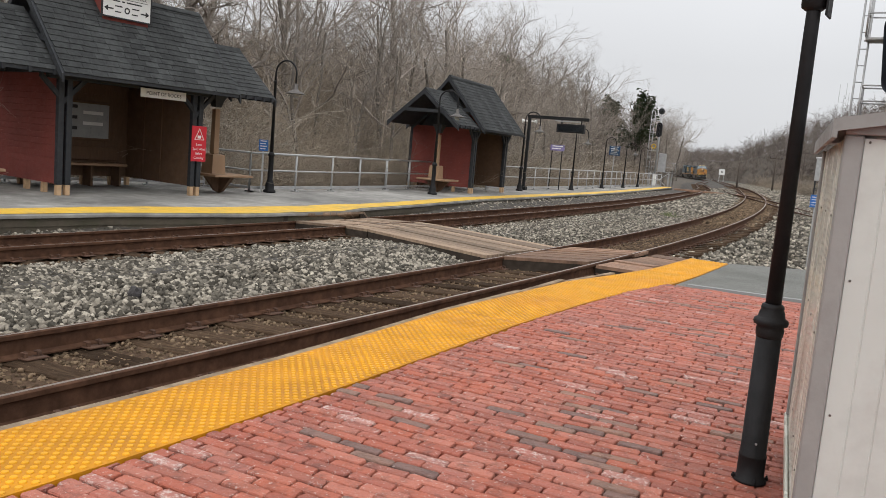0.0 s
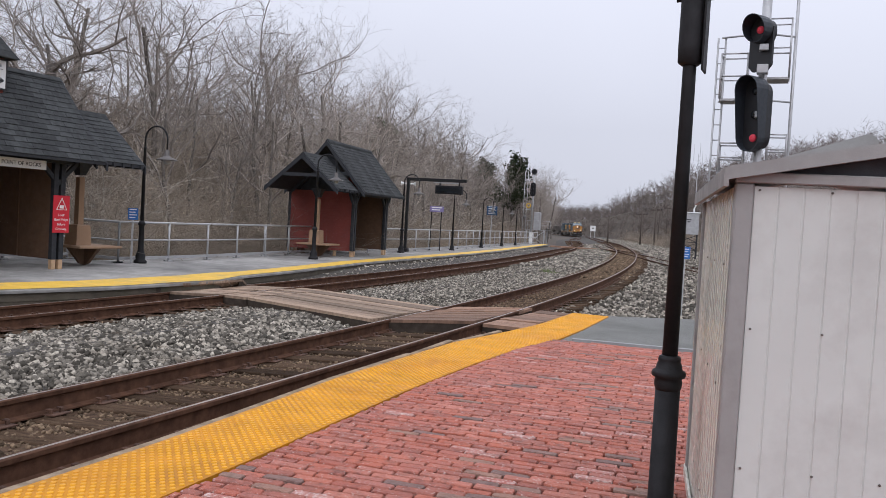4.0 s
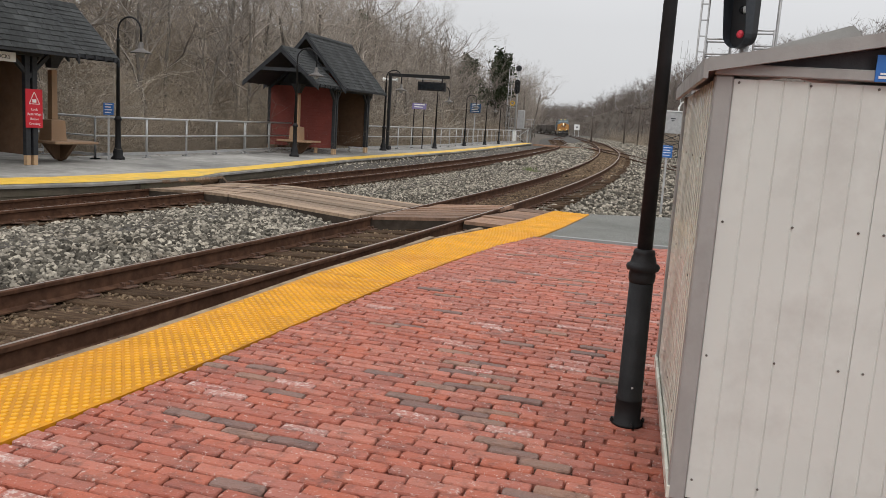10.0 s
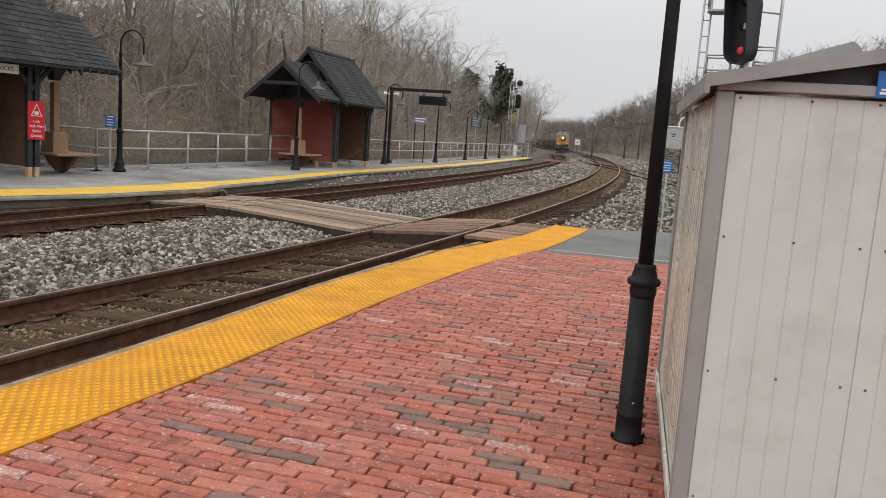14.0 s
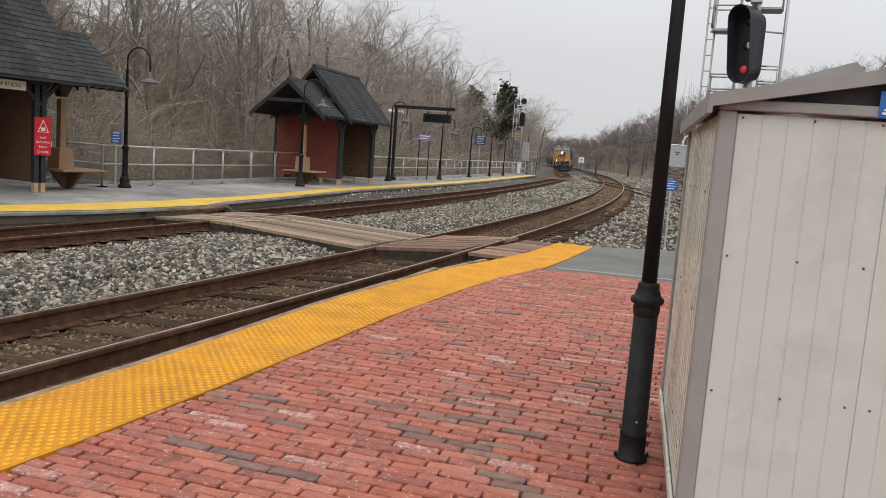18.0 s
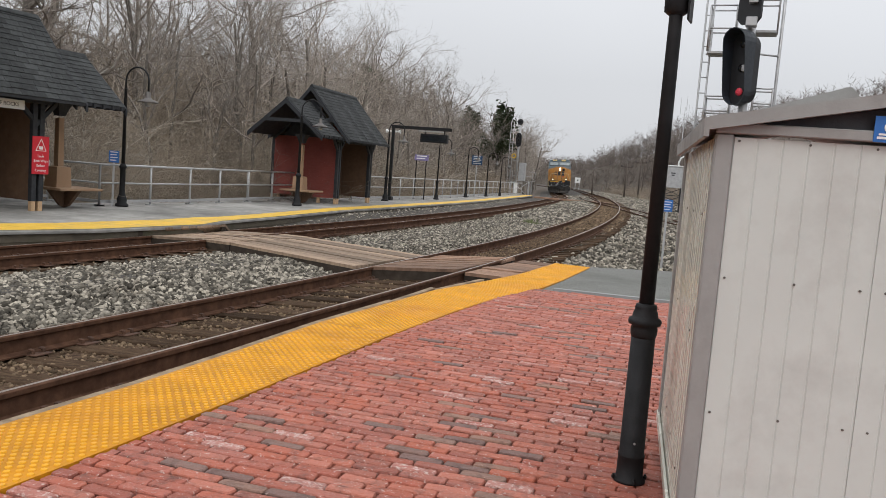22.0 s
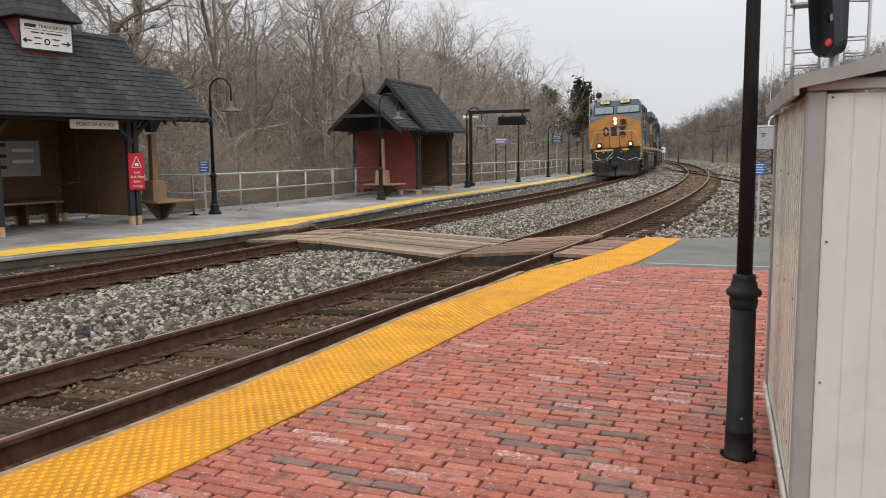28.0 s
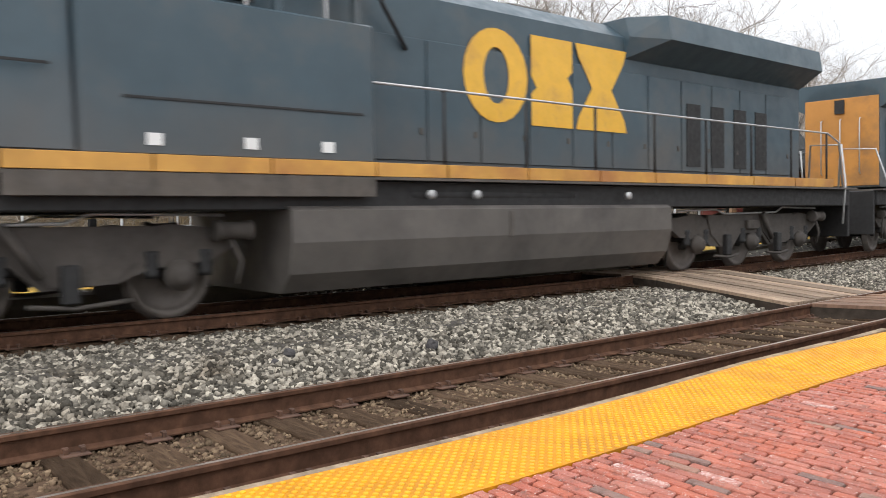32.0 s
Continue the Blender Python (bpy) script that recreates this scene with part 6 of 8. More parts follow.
    # dark emblem: three plain shapes
    for x0, x1, k in ((-0.72, -0.3, 0), (-0.25, 0.15, 1), (0.19, 0.72, 2)):
        bm = emblem(k, x1 - x0, 0.62)
        ob = part("emblem_shape", bm, "emblem_ink", nose, "near-black blue emblem shape")
        ob.matrix_basis = pose((x0 + x1) / 2, -1.642 if k == 2 else -1.632, 3.06, 90)
    for z in (2.35, 2.75, 3.15):
        part("grab_iron", tube(bmesh.new(), [(-0.86, -1.64, z), (-0.84, -1.7, z), (-0.6, -1.7, z), (-0.58, -1.62, z)], 0.014, 6), "loco_orange", nose)
    for z in (2.6, 3.1):
        part("grab_iron", tube(bmesh.new(), [(0.95, -1.57, z), (1.02, -1.58, z), (1.3, -1.25, z), (1.28, -1.2, z)], 0.014, 6), "loco_orange", nose)
    # windshield
    for x0, x1 in ((-1.32, -0.2), (0.06, 1.4)):
        m = pose(0, -0.1, 4.2, math.degrees(math.atan2(0.65, 0.38)))
        part("window_frame", bx(x0 - 0.04, x1 + 0.04, 0.07, 0.7, 0.0, 0.03, 0.03, m), "black_steel", cab)
        part("windshield", bx(x0, x1, 0.12, 0.66, 0.028, 0.04, 0.012, m), "cab_glass", cab, "windshield with the grey sky's reflection put into its colour")
        part("wiper", tube(bmesh.new(), [m @ Vector(((x0 + x1) / 2, 0.05, 0.06)), m @ Vector(((x0 + x1) / 2 + 0.2, 0.5, 0.06))], 0.012, 5), "black_steel", cab)
    # number boards
    for x in (-0.68, 0.54):
        nb = part("number_board", bx(x - 0.32, x + 0.32, 0.24, 0.6, 4.98, 5.22, 0.02), "black_steel", cab)
        part("board_face", bx(x - 0.28, x + 0.28, 0.232, 0.245, 5.0, 5.2), "number_board", nb, "backlit yellow number board")
        words("907", 0.2, "ink", nb, pose(x, 0.23, 5.1, 90))
    for sg in (-1, 1):
        sx = lambda a, b: (min(sg * a, sg * b), max(sg * a, sg * b))  # noqa: E731
        for y0, y1 in ((0.95, 1.22), (1.3, 2.2), (2.3, 2.75)):
            fr = part("side_window", bx(*sx(1.545, 1.575), y0, y1, 4.05, 4.72, 0.02), "galv", cab, "cab side window in a bright frame")
            part("pane", bx(*sx(1.572, 1.58), y0 + 0.04, y1 - 0.04, 4.09, 4.68), "lens_dark", fr)
        part("side_window_blind", bx(*sx(1.58, 1.64), 1.42, 1.6, 4.1, 4.66), "handrail", cab)
        part("mirror", bx(*sx(1.6, 1.68), 0.85, 0.9, 4.2, 4.6), "black_steel", cab)
        part("louver", bx(*sx(1.555, 1.575), 1.78, 2.38, 2.12, 2.76, 0.01), "black_steel", cab)
        part("seam", bx(*sx(1.555, 1.572), 0.75, 3.15, 2.9, 2.93), "black_steel", cab)
        part("seam", bx(*sx(1.555, 1.568), 0.75, 0.77, 2.93, 4.8), "black_steel", cab)
        part("data_plate", bx(*sx(1.555, 1.57), 0.45, 0.72, 2.13, 2.42), "sign_white", cab)
        part("round_mark", lathe(bmesh.new(), [(0.19, 0), (0.21, 0), (0.21, 0.012), (0.19, 0.012), (0.19, 0)], 20, pose(sg * 1.56, -0.25, 2.3, 0, 90 * sg), cap=False), "galv", cab)
        part("reflector", bx(*sx(1.555, 1.568), -0.5, -0.33, 3.5, 3.62), "sign_white", cab)
        words("907", 0.62, "loco_yellow", cab, pose(sg * 1.562, 1.95, 3.58) @ Euler((math.pi / 2, 0, sg * math.pi / 2)).to_matrix().to_4x4(), depth=0.004)
        bm = bmesh.new()
        pts = [(-0.55, 3.13), (-0.15, 3.02), (-0.2, 3.13), (0.15, 3.06), (0.1, 3.16), (0.65, 3.2), (0.6, 3.26), (-0.05, 3.24), (0.0, 3.17), (-0.3, 3.24), (-0.28, 3.15)]
        f1 = [bm.verts.new((sg * 1.566, 1.95 + a, z)) for a, z in pts]
        bm.faces.new(f1)
        part("bolt_mark", bm, "loco_yellow", cab)
        # machinery section behind the cab
        part("blower_louver", bx(*sx(1.2, 1.24), 3.45, 4.5, 4.0, 4.7), "black_steel", g)
        part("blower_louver", bx(*sx(1.2, 1.24), 4.75, 5.7, 4.0, 4.7), "black_steel", g)
        for k in range(8):
            part("slat", bx(*sx(1.235, 1.26), 3.5, 5.65, 4.05 + k * 0.08, 4.09 + k * 0.08), "grime", g)
        for y in (3.55, 4.65, 5.85, 7.05):
            part("frame_post", bx(*sx(1.38, 1.5), y, y + 0.1, 3.86, 4.9, 0.01), "loco_blue", g)
        part("frame_beam", loft([(3.45, [(sg * 1.2, 4.88), (sg * 1.5, 4.8), (sg * 1.5, 4.9), (sg * 1.2, 5.04)]), (7.2, [(sg * 1.2, 4.88), (sg * 1.5, 4.74), (sg * 1.5, 4.84), (sg * 1.2, 5.04)])]), "loco_blue", g)
        for y in (4.25, 5.45, 6.6):
            part("frame_mullion", bx(*sx(1.44, 1.47), y, y + 0.04, 3.86, 4.8), "galv", g)
        part("upper_rail", tube(bmesh.new(), [(sg * 1.52, 3.3, 4.42), (sg * 1.52, 7.2, 4.3)], 0.022, 6), "galv", g)
        part("seam", bx(*sx(1.56, 1.572), 3.9, 7.1, 2.62, 2.65), "black_steel", g)
        for y in (4.15, 5.35, 6.45):
            part("reflector", bx(*sx(1.56, 1.572), y, y + 0.18, 2.1, 2.24), "sign_white", g)
        # hood doors and side rails
        for k in range(11):
            y = 7.6 + k * 1.12
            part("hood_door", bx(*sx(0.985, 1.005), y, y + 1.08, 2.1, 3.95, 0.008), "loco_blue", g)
            part("door_latch", bx(*sx(1.0, 1.02), y + 0.95, y + 1.0, 2.5, 2.6), "grime", g)
        for k, (y0, y1) in enumerate(((9.45, 10.9), (11.0, 12.05), (12.15, 13.6))):
            bm = emblem(k, y1 - y0, 1.56)
            ob = part("emblem_shape", bm, "loco_yellow", g, "yellow painted emblem shape")
            ob.matrix_basis = pose(sg * 1.012, (y0 + y1) / 2, 3.55) @ Euler((math.pi / 2, 0, sg * math.pi / 2)).to_matrix().to_4x4()
        for y in (15.6, 16.5, 17.4, 18.3):
            part("hood_louver", bx(*sx(1.0, 1.02), y, y + 0.5, 2.2, 3.5), "black_steel", g)
        part("handrail", tube(bmesh.new(), [(sg * 1.5, 7.15, 3.1), (sg * 1.5, 20.7, 3.1), (sg * 1.5, 21.3, 2.9), (sg * 1.5, 21.5, 1.8)], 0.022, 6), "galv", g, "long grey handrail")
        for k in range(8):
            y = 8.6 + k * 1.72
            part("handrail_post", tube(bmesh.new(), [(sg * 1.5, y, 1.8), (sg * 1.5, y, 3.1)], 0.024, 6), "black_steel", g)
        # stripe, skirts
        for y0, y1, xx in ((-0.7, 0.9, 1.565), (0.93, 2.1, 1.565), (2.65, 4.2, 1.565), (4.23, 5.7, 1.565), (5.73, 7.3, 1.565), (7.34, 8.6, 1.54), (8.64, 10.3, 1.54), (10.34, 12.1, 1.54), (12.14, 13.7, 1.54), (13.74, 15.4, 1.54), (15.44, 17.2, 1.54), (17.24, 19.0, 1.54), (19.04, 20.9, 1.54)):
            part("stripe", bx(*sx(xx - 0.1, xx + 0.006), y0, y1, 1.805, 2.0, 0.004), "stripe", g, "weathered orange-yellow sill stripe")
        for y0, y1, z in ((-0.65, 2.1, 1.6), (2.65, 7.3, 1.52)):
            part("skirt", bx(*sx(1.5, 1.56), y0, y1, z, 1.8, 0.006), "grime", g)
        part("anchor_plate", bx(*sx(1.4, 1.55), 2.12, 2.63, 1.7, 2.0, 0.02), "grime", g)
        # steps
        for k in range(5):
            z = 0.46 + k * 0.34
            st = part("step", bx(*sx(1.02, 1.5), -1.55, -0.75, z, z + 0.035), "black_steel", g)
            part("step_edge", bx(*sx(1.5, 1.53), -1.55, -0.75, z, z + 0.045), "galv", st, "pale worn step edge")
        part("step_back", bx(*sx(0.97, 1.015), -1.56, -0.74, 0.4, 1.95), "black_steel", g)
        part("step_side", bx(*sx(1.0, 1.53), -0.75, -0.3, 0.42, 1.95, 0.02), "black_steel", g)
        part("step_side", bx(*sx(1.0, 1.4), -1.75, -1.55, 0.5, 1.95, 0.02), "black_steel", g)
        part("step_mark", lathe(bmesh.new(), [(0.09, 0), (0.09, 0.01)], 14, pose(sg * 1.532, -0.5, 1.6, 0, 90 * sg)), "stripe", g)
        hr = [(sg * 1.3, -1.85, 1.05), (sg * 1.5, -1.8, 1.15), (sg * 1.53, -1.78, 1.9), (sg * 1.2, -1.9, 2.95), (sg * 1.0, -1.95, 3.04), (sg * 0.36, -1.98, 3.04), (sg * 0.3, -1.98, 2.98)]
        for x in (0.3, 1.0):
            part("rail_post", tube(bmesh.new(), [(sg * x, -1.97, 3.0), (sg * x, -1.95, 1.9)], 0.026, 8), "grime", g, "dusty brown rail post")
        part("front_handrail", tube(bmesh.new(), hr, 0.026, 8), "handrail", g, "tan tubular handrail")
        part("front_handrail", tube(bmesh.new(), [(sg * 1.55, -0.62, 0.75), (sg * 1.56, -0.66, 1.95), (sg * 1.5, -0.95, 2.95), (sg * 1.42, -1.1, 3.0)], 0.026, 8), "handrail", g)
        dl = part("ditch_light_case", bx(*sx(0.76, 1.1), -2.0, -1.72, 1.98, 2.34, 0.04), "black_steel", g)
        part("ditch_light", lathe(bmesh.new(), [(0.088, 0), (0.088, 0.004)], 18, pose(sg * 0.93, -2.0, 2.17, 90)), "ditch_light", dl, "lit ditch light")
        part("light_bezel", lathe(bmesh.new(), [(0.09, 0), (0.14, 0), (0.14, 0.09), (0.12, 0.11), (0.1, 0.08), (0.09, 0)], 20, pose(sg * 0.93, -1.995, 2.17, 90), cap=False), "grime", dl)
        part("front_strip", bx(*((-1.25, -0.12) if sg < 0 else (0.42, 0.8)), -1.8, -1.76, 1.78, 1.91), "loco_yellow", g, "yellow strip along the front deck")
        part("front_sill", bx(*sx(0.02, 1.56), -1.79, -1.74, 1.66, 1.95), "black_steel", g)
        # plow: a hollow curved wing on either side, rising outwards
        bm = bmesh.new()
        grid = []
        for a in range(9):
            u = a / 8
            top = 0.62 + 0.5 * math.sin(math.pi * min(1.0, 0.12 + 0.62 * u))
            low = 0.1 + 0.16 * max(0.0, u - 0.75) * 4 * 0.5
            grid.append([bm.verts.new((sg * (0.04 + 1.28 * u), -2.5 + 0.5 * u ** 1.4 + 0.26 * math.sin(math.pi * (0.15 + 0.7 * v / 6)), low + (top - low) * v / 6)) for v in range(7)])
        for a in range(8):
            for v in range(6):
                bm.faces.new((grid[a][v], grid[a + 1][v], grid[a + 1][v + 1], grid[a][v + 1])).smooth = True
        back = bmesh.ops.extrude_face_region(bm, geom=bm.faces[:])
        bmesh.ops.translate(bm, verts=[q for q in back["geom"] if isinstance(q, bmesh.types.BMVert)], vec=(0, 0.04, 0))
        bmesh.ops.recalc_face_normals(bm, faces=bm.faces)
        part("plow_blade", bm, "plow", g, "dusty dark snow plow blade")
        part("plow_brace", bx(*sx(0.5, 0.58), -2.1, -1.75, 0.35, 0.9, 0.01), "black_steel", g)
        part("plow_brace", bx(*sx(1.1, 1.18), -1.95, -1.75, 0.35, 0.95, 0.01), "black_steel", g)
        for k in range(3):
            x = sg * (0.42 + 0.17 * k)
            part("air_hose", tube(bmesh.new(), [(x, -1.8, 1.45), (x + 0.05, -2.25, 1.3), (x - 0.03, -2.47, 0.95), (x, -2.46, 0.6), (x + 0.03, -2.4, 0.42)], 0.034, 7), "black_steel", g)
        part("uncoupling_lever", tube(bmesh.new(), [(sg * 0.15, -2.3, 1.35), (sg * 0.7, -2.15, 1.1), (sg * 1.2, -2.1, 1.25), (sg * 1.52, -2.05, 1.15)], 0.022, 6), "galv", g)
    for x, c in ((-0.7, 0.1), (-0.4, -0.06), (0.35, 0.08), (0.62, -0.05)):
        part("pilot_hose", tube(bmesh.new(), [(x, -1.8, 1.7), (x + c, -2.0, 1.55), (x + 1.5 * c, -2.12, 1.2), (x + c, -2.1, 0.95), (x + 3 * c, -2.0, 0.85)], 0.032, 7), "black_steel", g)
        part("hose_valve", lathe(bmesh.new(), [(0.05, 0), (0.05, 0.07), (0.02, 0.09)], 8, pose(x, -1.8, 1.68, 90)), "galv" if c > 0 else "sign_red", g)
    part("cable_loop", tube(bmesh.new(), [(-1.15, -1.82, 1.72), (-1.1, -2.0, 1.4), (-0.85, -2.14, 1.22), (-0.45, -2.12, 1.3), (-0.1, -1.9, 1.72)], 0.026, 7), "galv", g)
    part("coupler_shield", bx(-0.32, 0.32, -1.95, -1.76, 0.68, 1.45, 0.05), "black_steel", g)
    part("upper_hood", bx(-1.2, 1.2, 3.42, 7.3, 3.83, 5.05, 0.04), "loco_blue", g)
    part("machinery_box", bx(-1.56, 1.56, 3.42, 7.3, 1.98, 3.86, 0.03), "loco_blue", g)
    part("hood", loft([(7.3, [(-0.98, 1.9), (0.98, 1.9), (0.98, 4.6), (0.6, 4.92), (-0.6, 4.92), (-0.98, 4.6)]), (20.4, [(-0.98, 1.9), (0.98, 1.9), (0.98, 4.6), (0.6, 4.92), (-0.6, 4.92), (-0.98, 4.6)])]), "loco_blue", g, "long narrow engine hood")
    part("exhaust_stack", bx(-0.35, 0.35, 11.2, 12.3, 4.9, 5.06, 0.03), "grime", g)
    for y in (8.2, 9.4, 13.0):
        part("roof_hatch", bx(-0.5, 0.5, y, y + 0.8, 4.9, 4.97, 0.02), "grime", g)
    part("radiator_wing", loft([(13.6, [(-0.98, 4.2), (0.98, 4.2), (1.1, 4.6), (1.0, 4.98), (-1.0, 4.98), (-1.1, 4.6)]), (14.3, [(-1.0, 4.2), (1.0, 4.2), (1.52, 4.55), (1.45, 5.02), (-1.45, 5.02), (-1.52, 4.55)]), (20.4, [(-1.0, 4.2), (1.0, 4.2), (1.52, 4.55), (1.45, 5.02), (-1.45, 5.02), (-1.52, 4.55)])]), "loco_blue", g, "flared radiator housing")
    for k in range(5):
        part("radiator_grille", bx(-1.2, 1.2, 15.0 + k * 1.05, 15.9 + k * 1.05, 5.01, 5.05), "black_steel", g)
    part("hood_end", bx(-0.96, 0.96, 20.4, 20.44, 1.95, 4.55, 0.01), "loco_orange", g, "orange panel closing the long hood")
    for x in (-0.5, 0.0, 0.5):
        part("end_grab", tube(bmesh.new(), [(x, 20.44, 2.3), (x, 20.52, 2.34), (x, 20.52, 3.9), (x, 20.44, 3.94)], 0.016, 6), "galv", g)
    for sg in (-1, 1):
        part("end_handrail", tube(bmesh.new(), [(sg * 1.5, 21.5, 0.9), (sg * 1.52, 21.6, 1.9), (sg * 1.3, 21.9, 2.9), (sg * 0.5, 22.05, 2.95), (sg * 0.45, 22.05, 1.85)], 0.026, 8), "galv", g, "grey end handrail")
        part("drain_pipe", tube(bmesh.new(), [(sg * 1.3, 7.45, 4.85), (sg * 1.2, 7.75, 4.3), (sg * 1.03, 8.3, 3.75)], 0.03, 6), "black_steel", g)
    part("rear_light", bx(-0.1, 0.15, 20.44, 20.5, 4.1, 4.5), "black_steel", g)
    # tank, couplers
    part("fuel_tank", loft([(y, [(-1.52, 0.92), (-1.42, 0.5), (-1.2, 0.24), (1.2, 0.24), (1.42, 0.5), (1.52, 0.92), (1.52, 1.34), (1.44, 1.4), (-1.44, 1.4), (-1.52, 1.34)]) for y in (6.0, 14.25)]), "tank_grey", g, "dusty grey fuel tank")
    for sg in (-1, 1):
        part("tank_gauge", bx(min(sg * 1.51, sg * 1.54), max(sg * 1.51, sg * 1.54), 9.9, 9.98, 0.9, 1.3), "grime", g)
        part("air_reservoir", lathe(bmesh.new(), [(0.05, 0), (0.16, 0.05), (0.16, 3.6), (0.05, 3.65)], 14, pose(sg * 1.25, 8.0, 1.56, -90)), "black_steel", g)
        for y in (8.3, 9.2, 12.9):
            part("valve", lathe(bmesh.new(), [(0.07, 0), (0.07, 0.06), (0.03, 0.08)], 10, pose(sg * 1.5, y, 1.56, 0, 90 * sg)), "galv", g)
    for y0, sg in ((-1.75, -1), (22.2, 1)):
        part("coupler", bx(-0.18, 0.18, min(y0, y0 + sg * 0.75), max(y0, y0 + sg * 0.75), 0.72, 1.05, 0.05), "black_steel", g)
        part("pilot_plate", bx(-1.35, 1.35, y0 - 0.05, y0 + 0.05, 0.55, 1.76, 0.02), "black_steel", g)
    # the body is broader than its bogies; round fittings shift without stretching
    for ob in g.children_recursive:
        kind = ob.name.split(".")[0]
        if ob.type != "MESH" or ob.location.length > 1e-6 or kind == "text":
            ob.location.x *= BROAD
            ob.location.z += max(0.0, ob.location.z - 1.9) * (TALL - 1)
            continue
        xs = [v.co.x for v in ob.data.vertices]
        mid = (min(xs) + max(xs)) / 2
        for v in ob.data.vertices:
            v.co.z += max(0.0, v.co.z - 1.9) * (TALL - 1)
            v.co.x = v.co.x + mid * (BROAD - 1) if kind in ("headlight", "headlight_tube", "ditch_light", "light_bezel", "step_mark", "round_mark") else v.co.x * BROAD
    truck(g, 2.35, (0.0, 2.35, 4.7))
    truck(g, 18.0, (15.85, 18.0, 20.2))
    return g


def emblem(k, w, h):
    """Plain shapes in place of lettering: a pierced oval, a notched block and an hourglass."""
    bm = bmesh.new()
    if k == 0:
        n = 24
        o = [bm.verts.new((w / 2 * math.cos(2 * math.pi * i / n), h / 2 * math.sin(2 * math.pi * i / n), 0)) for i in range(n)]
        i_ = [bm.verts.new((w * 0.2 * math.cos(2 * math.pi * i / n), h * 0.3 * math.sin(2 * math.pi * i / n), 0)) for i in range(n)]
        for i in range(n):
            bm.faces.new((o[i], o[(i + 1) % n], i_[(i + 1) % n], i_[i]))
    else:
        a, b = w / 2, h / 2
        if k == 1:
            pts = [(-a, b), (a, b), (a, b * 0.3), (a * 0.75, b * 0.15), (a, -b * 0.1), (a, -b), (-a, -b), (-a, -b * 0.3), (-a * 0.75, -b * 0.15), (-a, b * 0.1)]
        else:
            pts = [(-a, b), (a, b), (a * 0.9, b * 0.7), (a * 0.38, 0), (a * 0.9, -b * 0.7), (a, -b), (-a, -b), (-a * 0.9, -b * 0.7), (-a * 0.38, 0), (-a * 0.9, b * 0.7)]
        bm.faces.new([bm.verts.new((x, y, 0)) for x, y in pts])
    geo = bmesh.ops.extrude_face_region(bm, geom=bm.faces[:])
    bmesh.ops.translate(bm, verts=[v for v in geo["geom"] if isinstance(v, bmesh.types.BMVert)], vec=(0, 0, 0.006))
    bmesh.ops.recalc_face_normals(bm, faces=bm.faces)
    return bm


def hopper():
    g = thing("freight_car", None, "dark grey steel hopper freight car coupled behind the locomotives", "freight car", "freight cars")
    part("body", loft([(0.6, [(-1.5, 2.2), (1.5, 2.2), (1.52, 3.9), (-1.52, 3.9)]), (2.4, [(-1.5, 1.2), (1.5, 1.2), (1.52, 3.9), (-1.52, 3.9)]), (12.6, [(-1.5, 1.2), (1.5, 1.2), (1.52, 3.9), (-1.52, 3.9)]), (14.4, [(-1.5, 2.2), (1.5, 2.2), (1.52, 3.9), (-1.52, 3.9)])]), "grime", g)
    part("sill", bx(-0.4, 0.4, -0.2, 15.2, 0.95, 1.3), "black_steel", g)
    for k in range(11):
        for sg in (-1, 1):
            part("rib", bx(min(sg * 1.5, sg * 1.6), max(sg * 1.5, sg * 1.6), 1.0 + k * 1.28, 1.12 + k * 1.28, 1.5, 3.9), "grime", g)
    for y in (1.4, 3.2, 11.8, 13.6):
        wheelset(g, y)
    for y in (2.3, 12.7):
        for sg in (-1, 1):
            part("side_frame", bx(min(sg * 0.95, sg * 1.1), max(sg * 0.95, sg * 1.1), y - 1.2, y + 1.2, 0.45, 0.85, 0.05), "grime", g)
    return g


LEAD = locomotive()
LEAD_WHEELS = list(WHEELS)
SECOND = copy_thing(LEAD, Matrix())
for ob in SECOND.children_recursive:
    if ob.name.split(".")[0] in ("headlight", "ditch_light"):
        ob.data = ob.data.copy()
        ob.data.materials[0] = M["lens_dark"]
        if "label" in ob:
            ob["label"] = "unlit lamp"
SECOND["label"] = "second blue-grey diesel locomotive coupled with its long hood leading"
CARS = [hopper()]
CARS += [copy_thing(CARS[0], Matrix()) for _ in range(7)]

# ---- woods ----
M["bark"] = mat("bark", (0.165, 0.143, 0.122), 0.92, vary=0.35, scale=5, bump=0.4, bscale=20, second=(0.055, 0.047, 0.038), per=0.35)
M["twig"] = mat("twig", (0.29, 0.25, 0.212), 0.92, vary=0.35, scale=1.2, bump=0, per=0.3)
M["brush"] = mat("brush", (0.245, 0.2, 0.15), 0.92, vary=0.45, scale=0.7, bump=0, per=0.5)
M["cane"] = mat("cane", (0.4, 0.355, 0.295), 0.9, vary=0.3, scale=1.5, bump=0, per=0.25)
M["dry_grass"] = mat("dry_grass", (0.3, 0.22, 0.12), 0.9, vary=0.3, scale=2, bump=0, per=0.2)
M["ivy"] = mat("ivy", (0.045, 0.068, 0.03), 0.7, vary=0.4, scale=2, bump=0.1, second=(0.06, 0.07, 0.03), per=0.2)


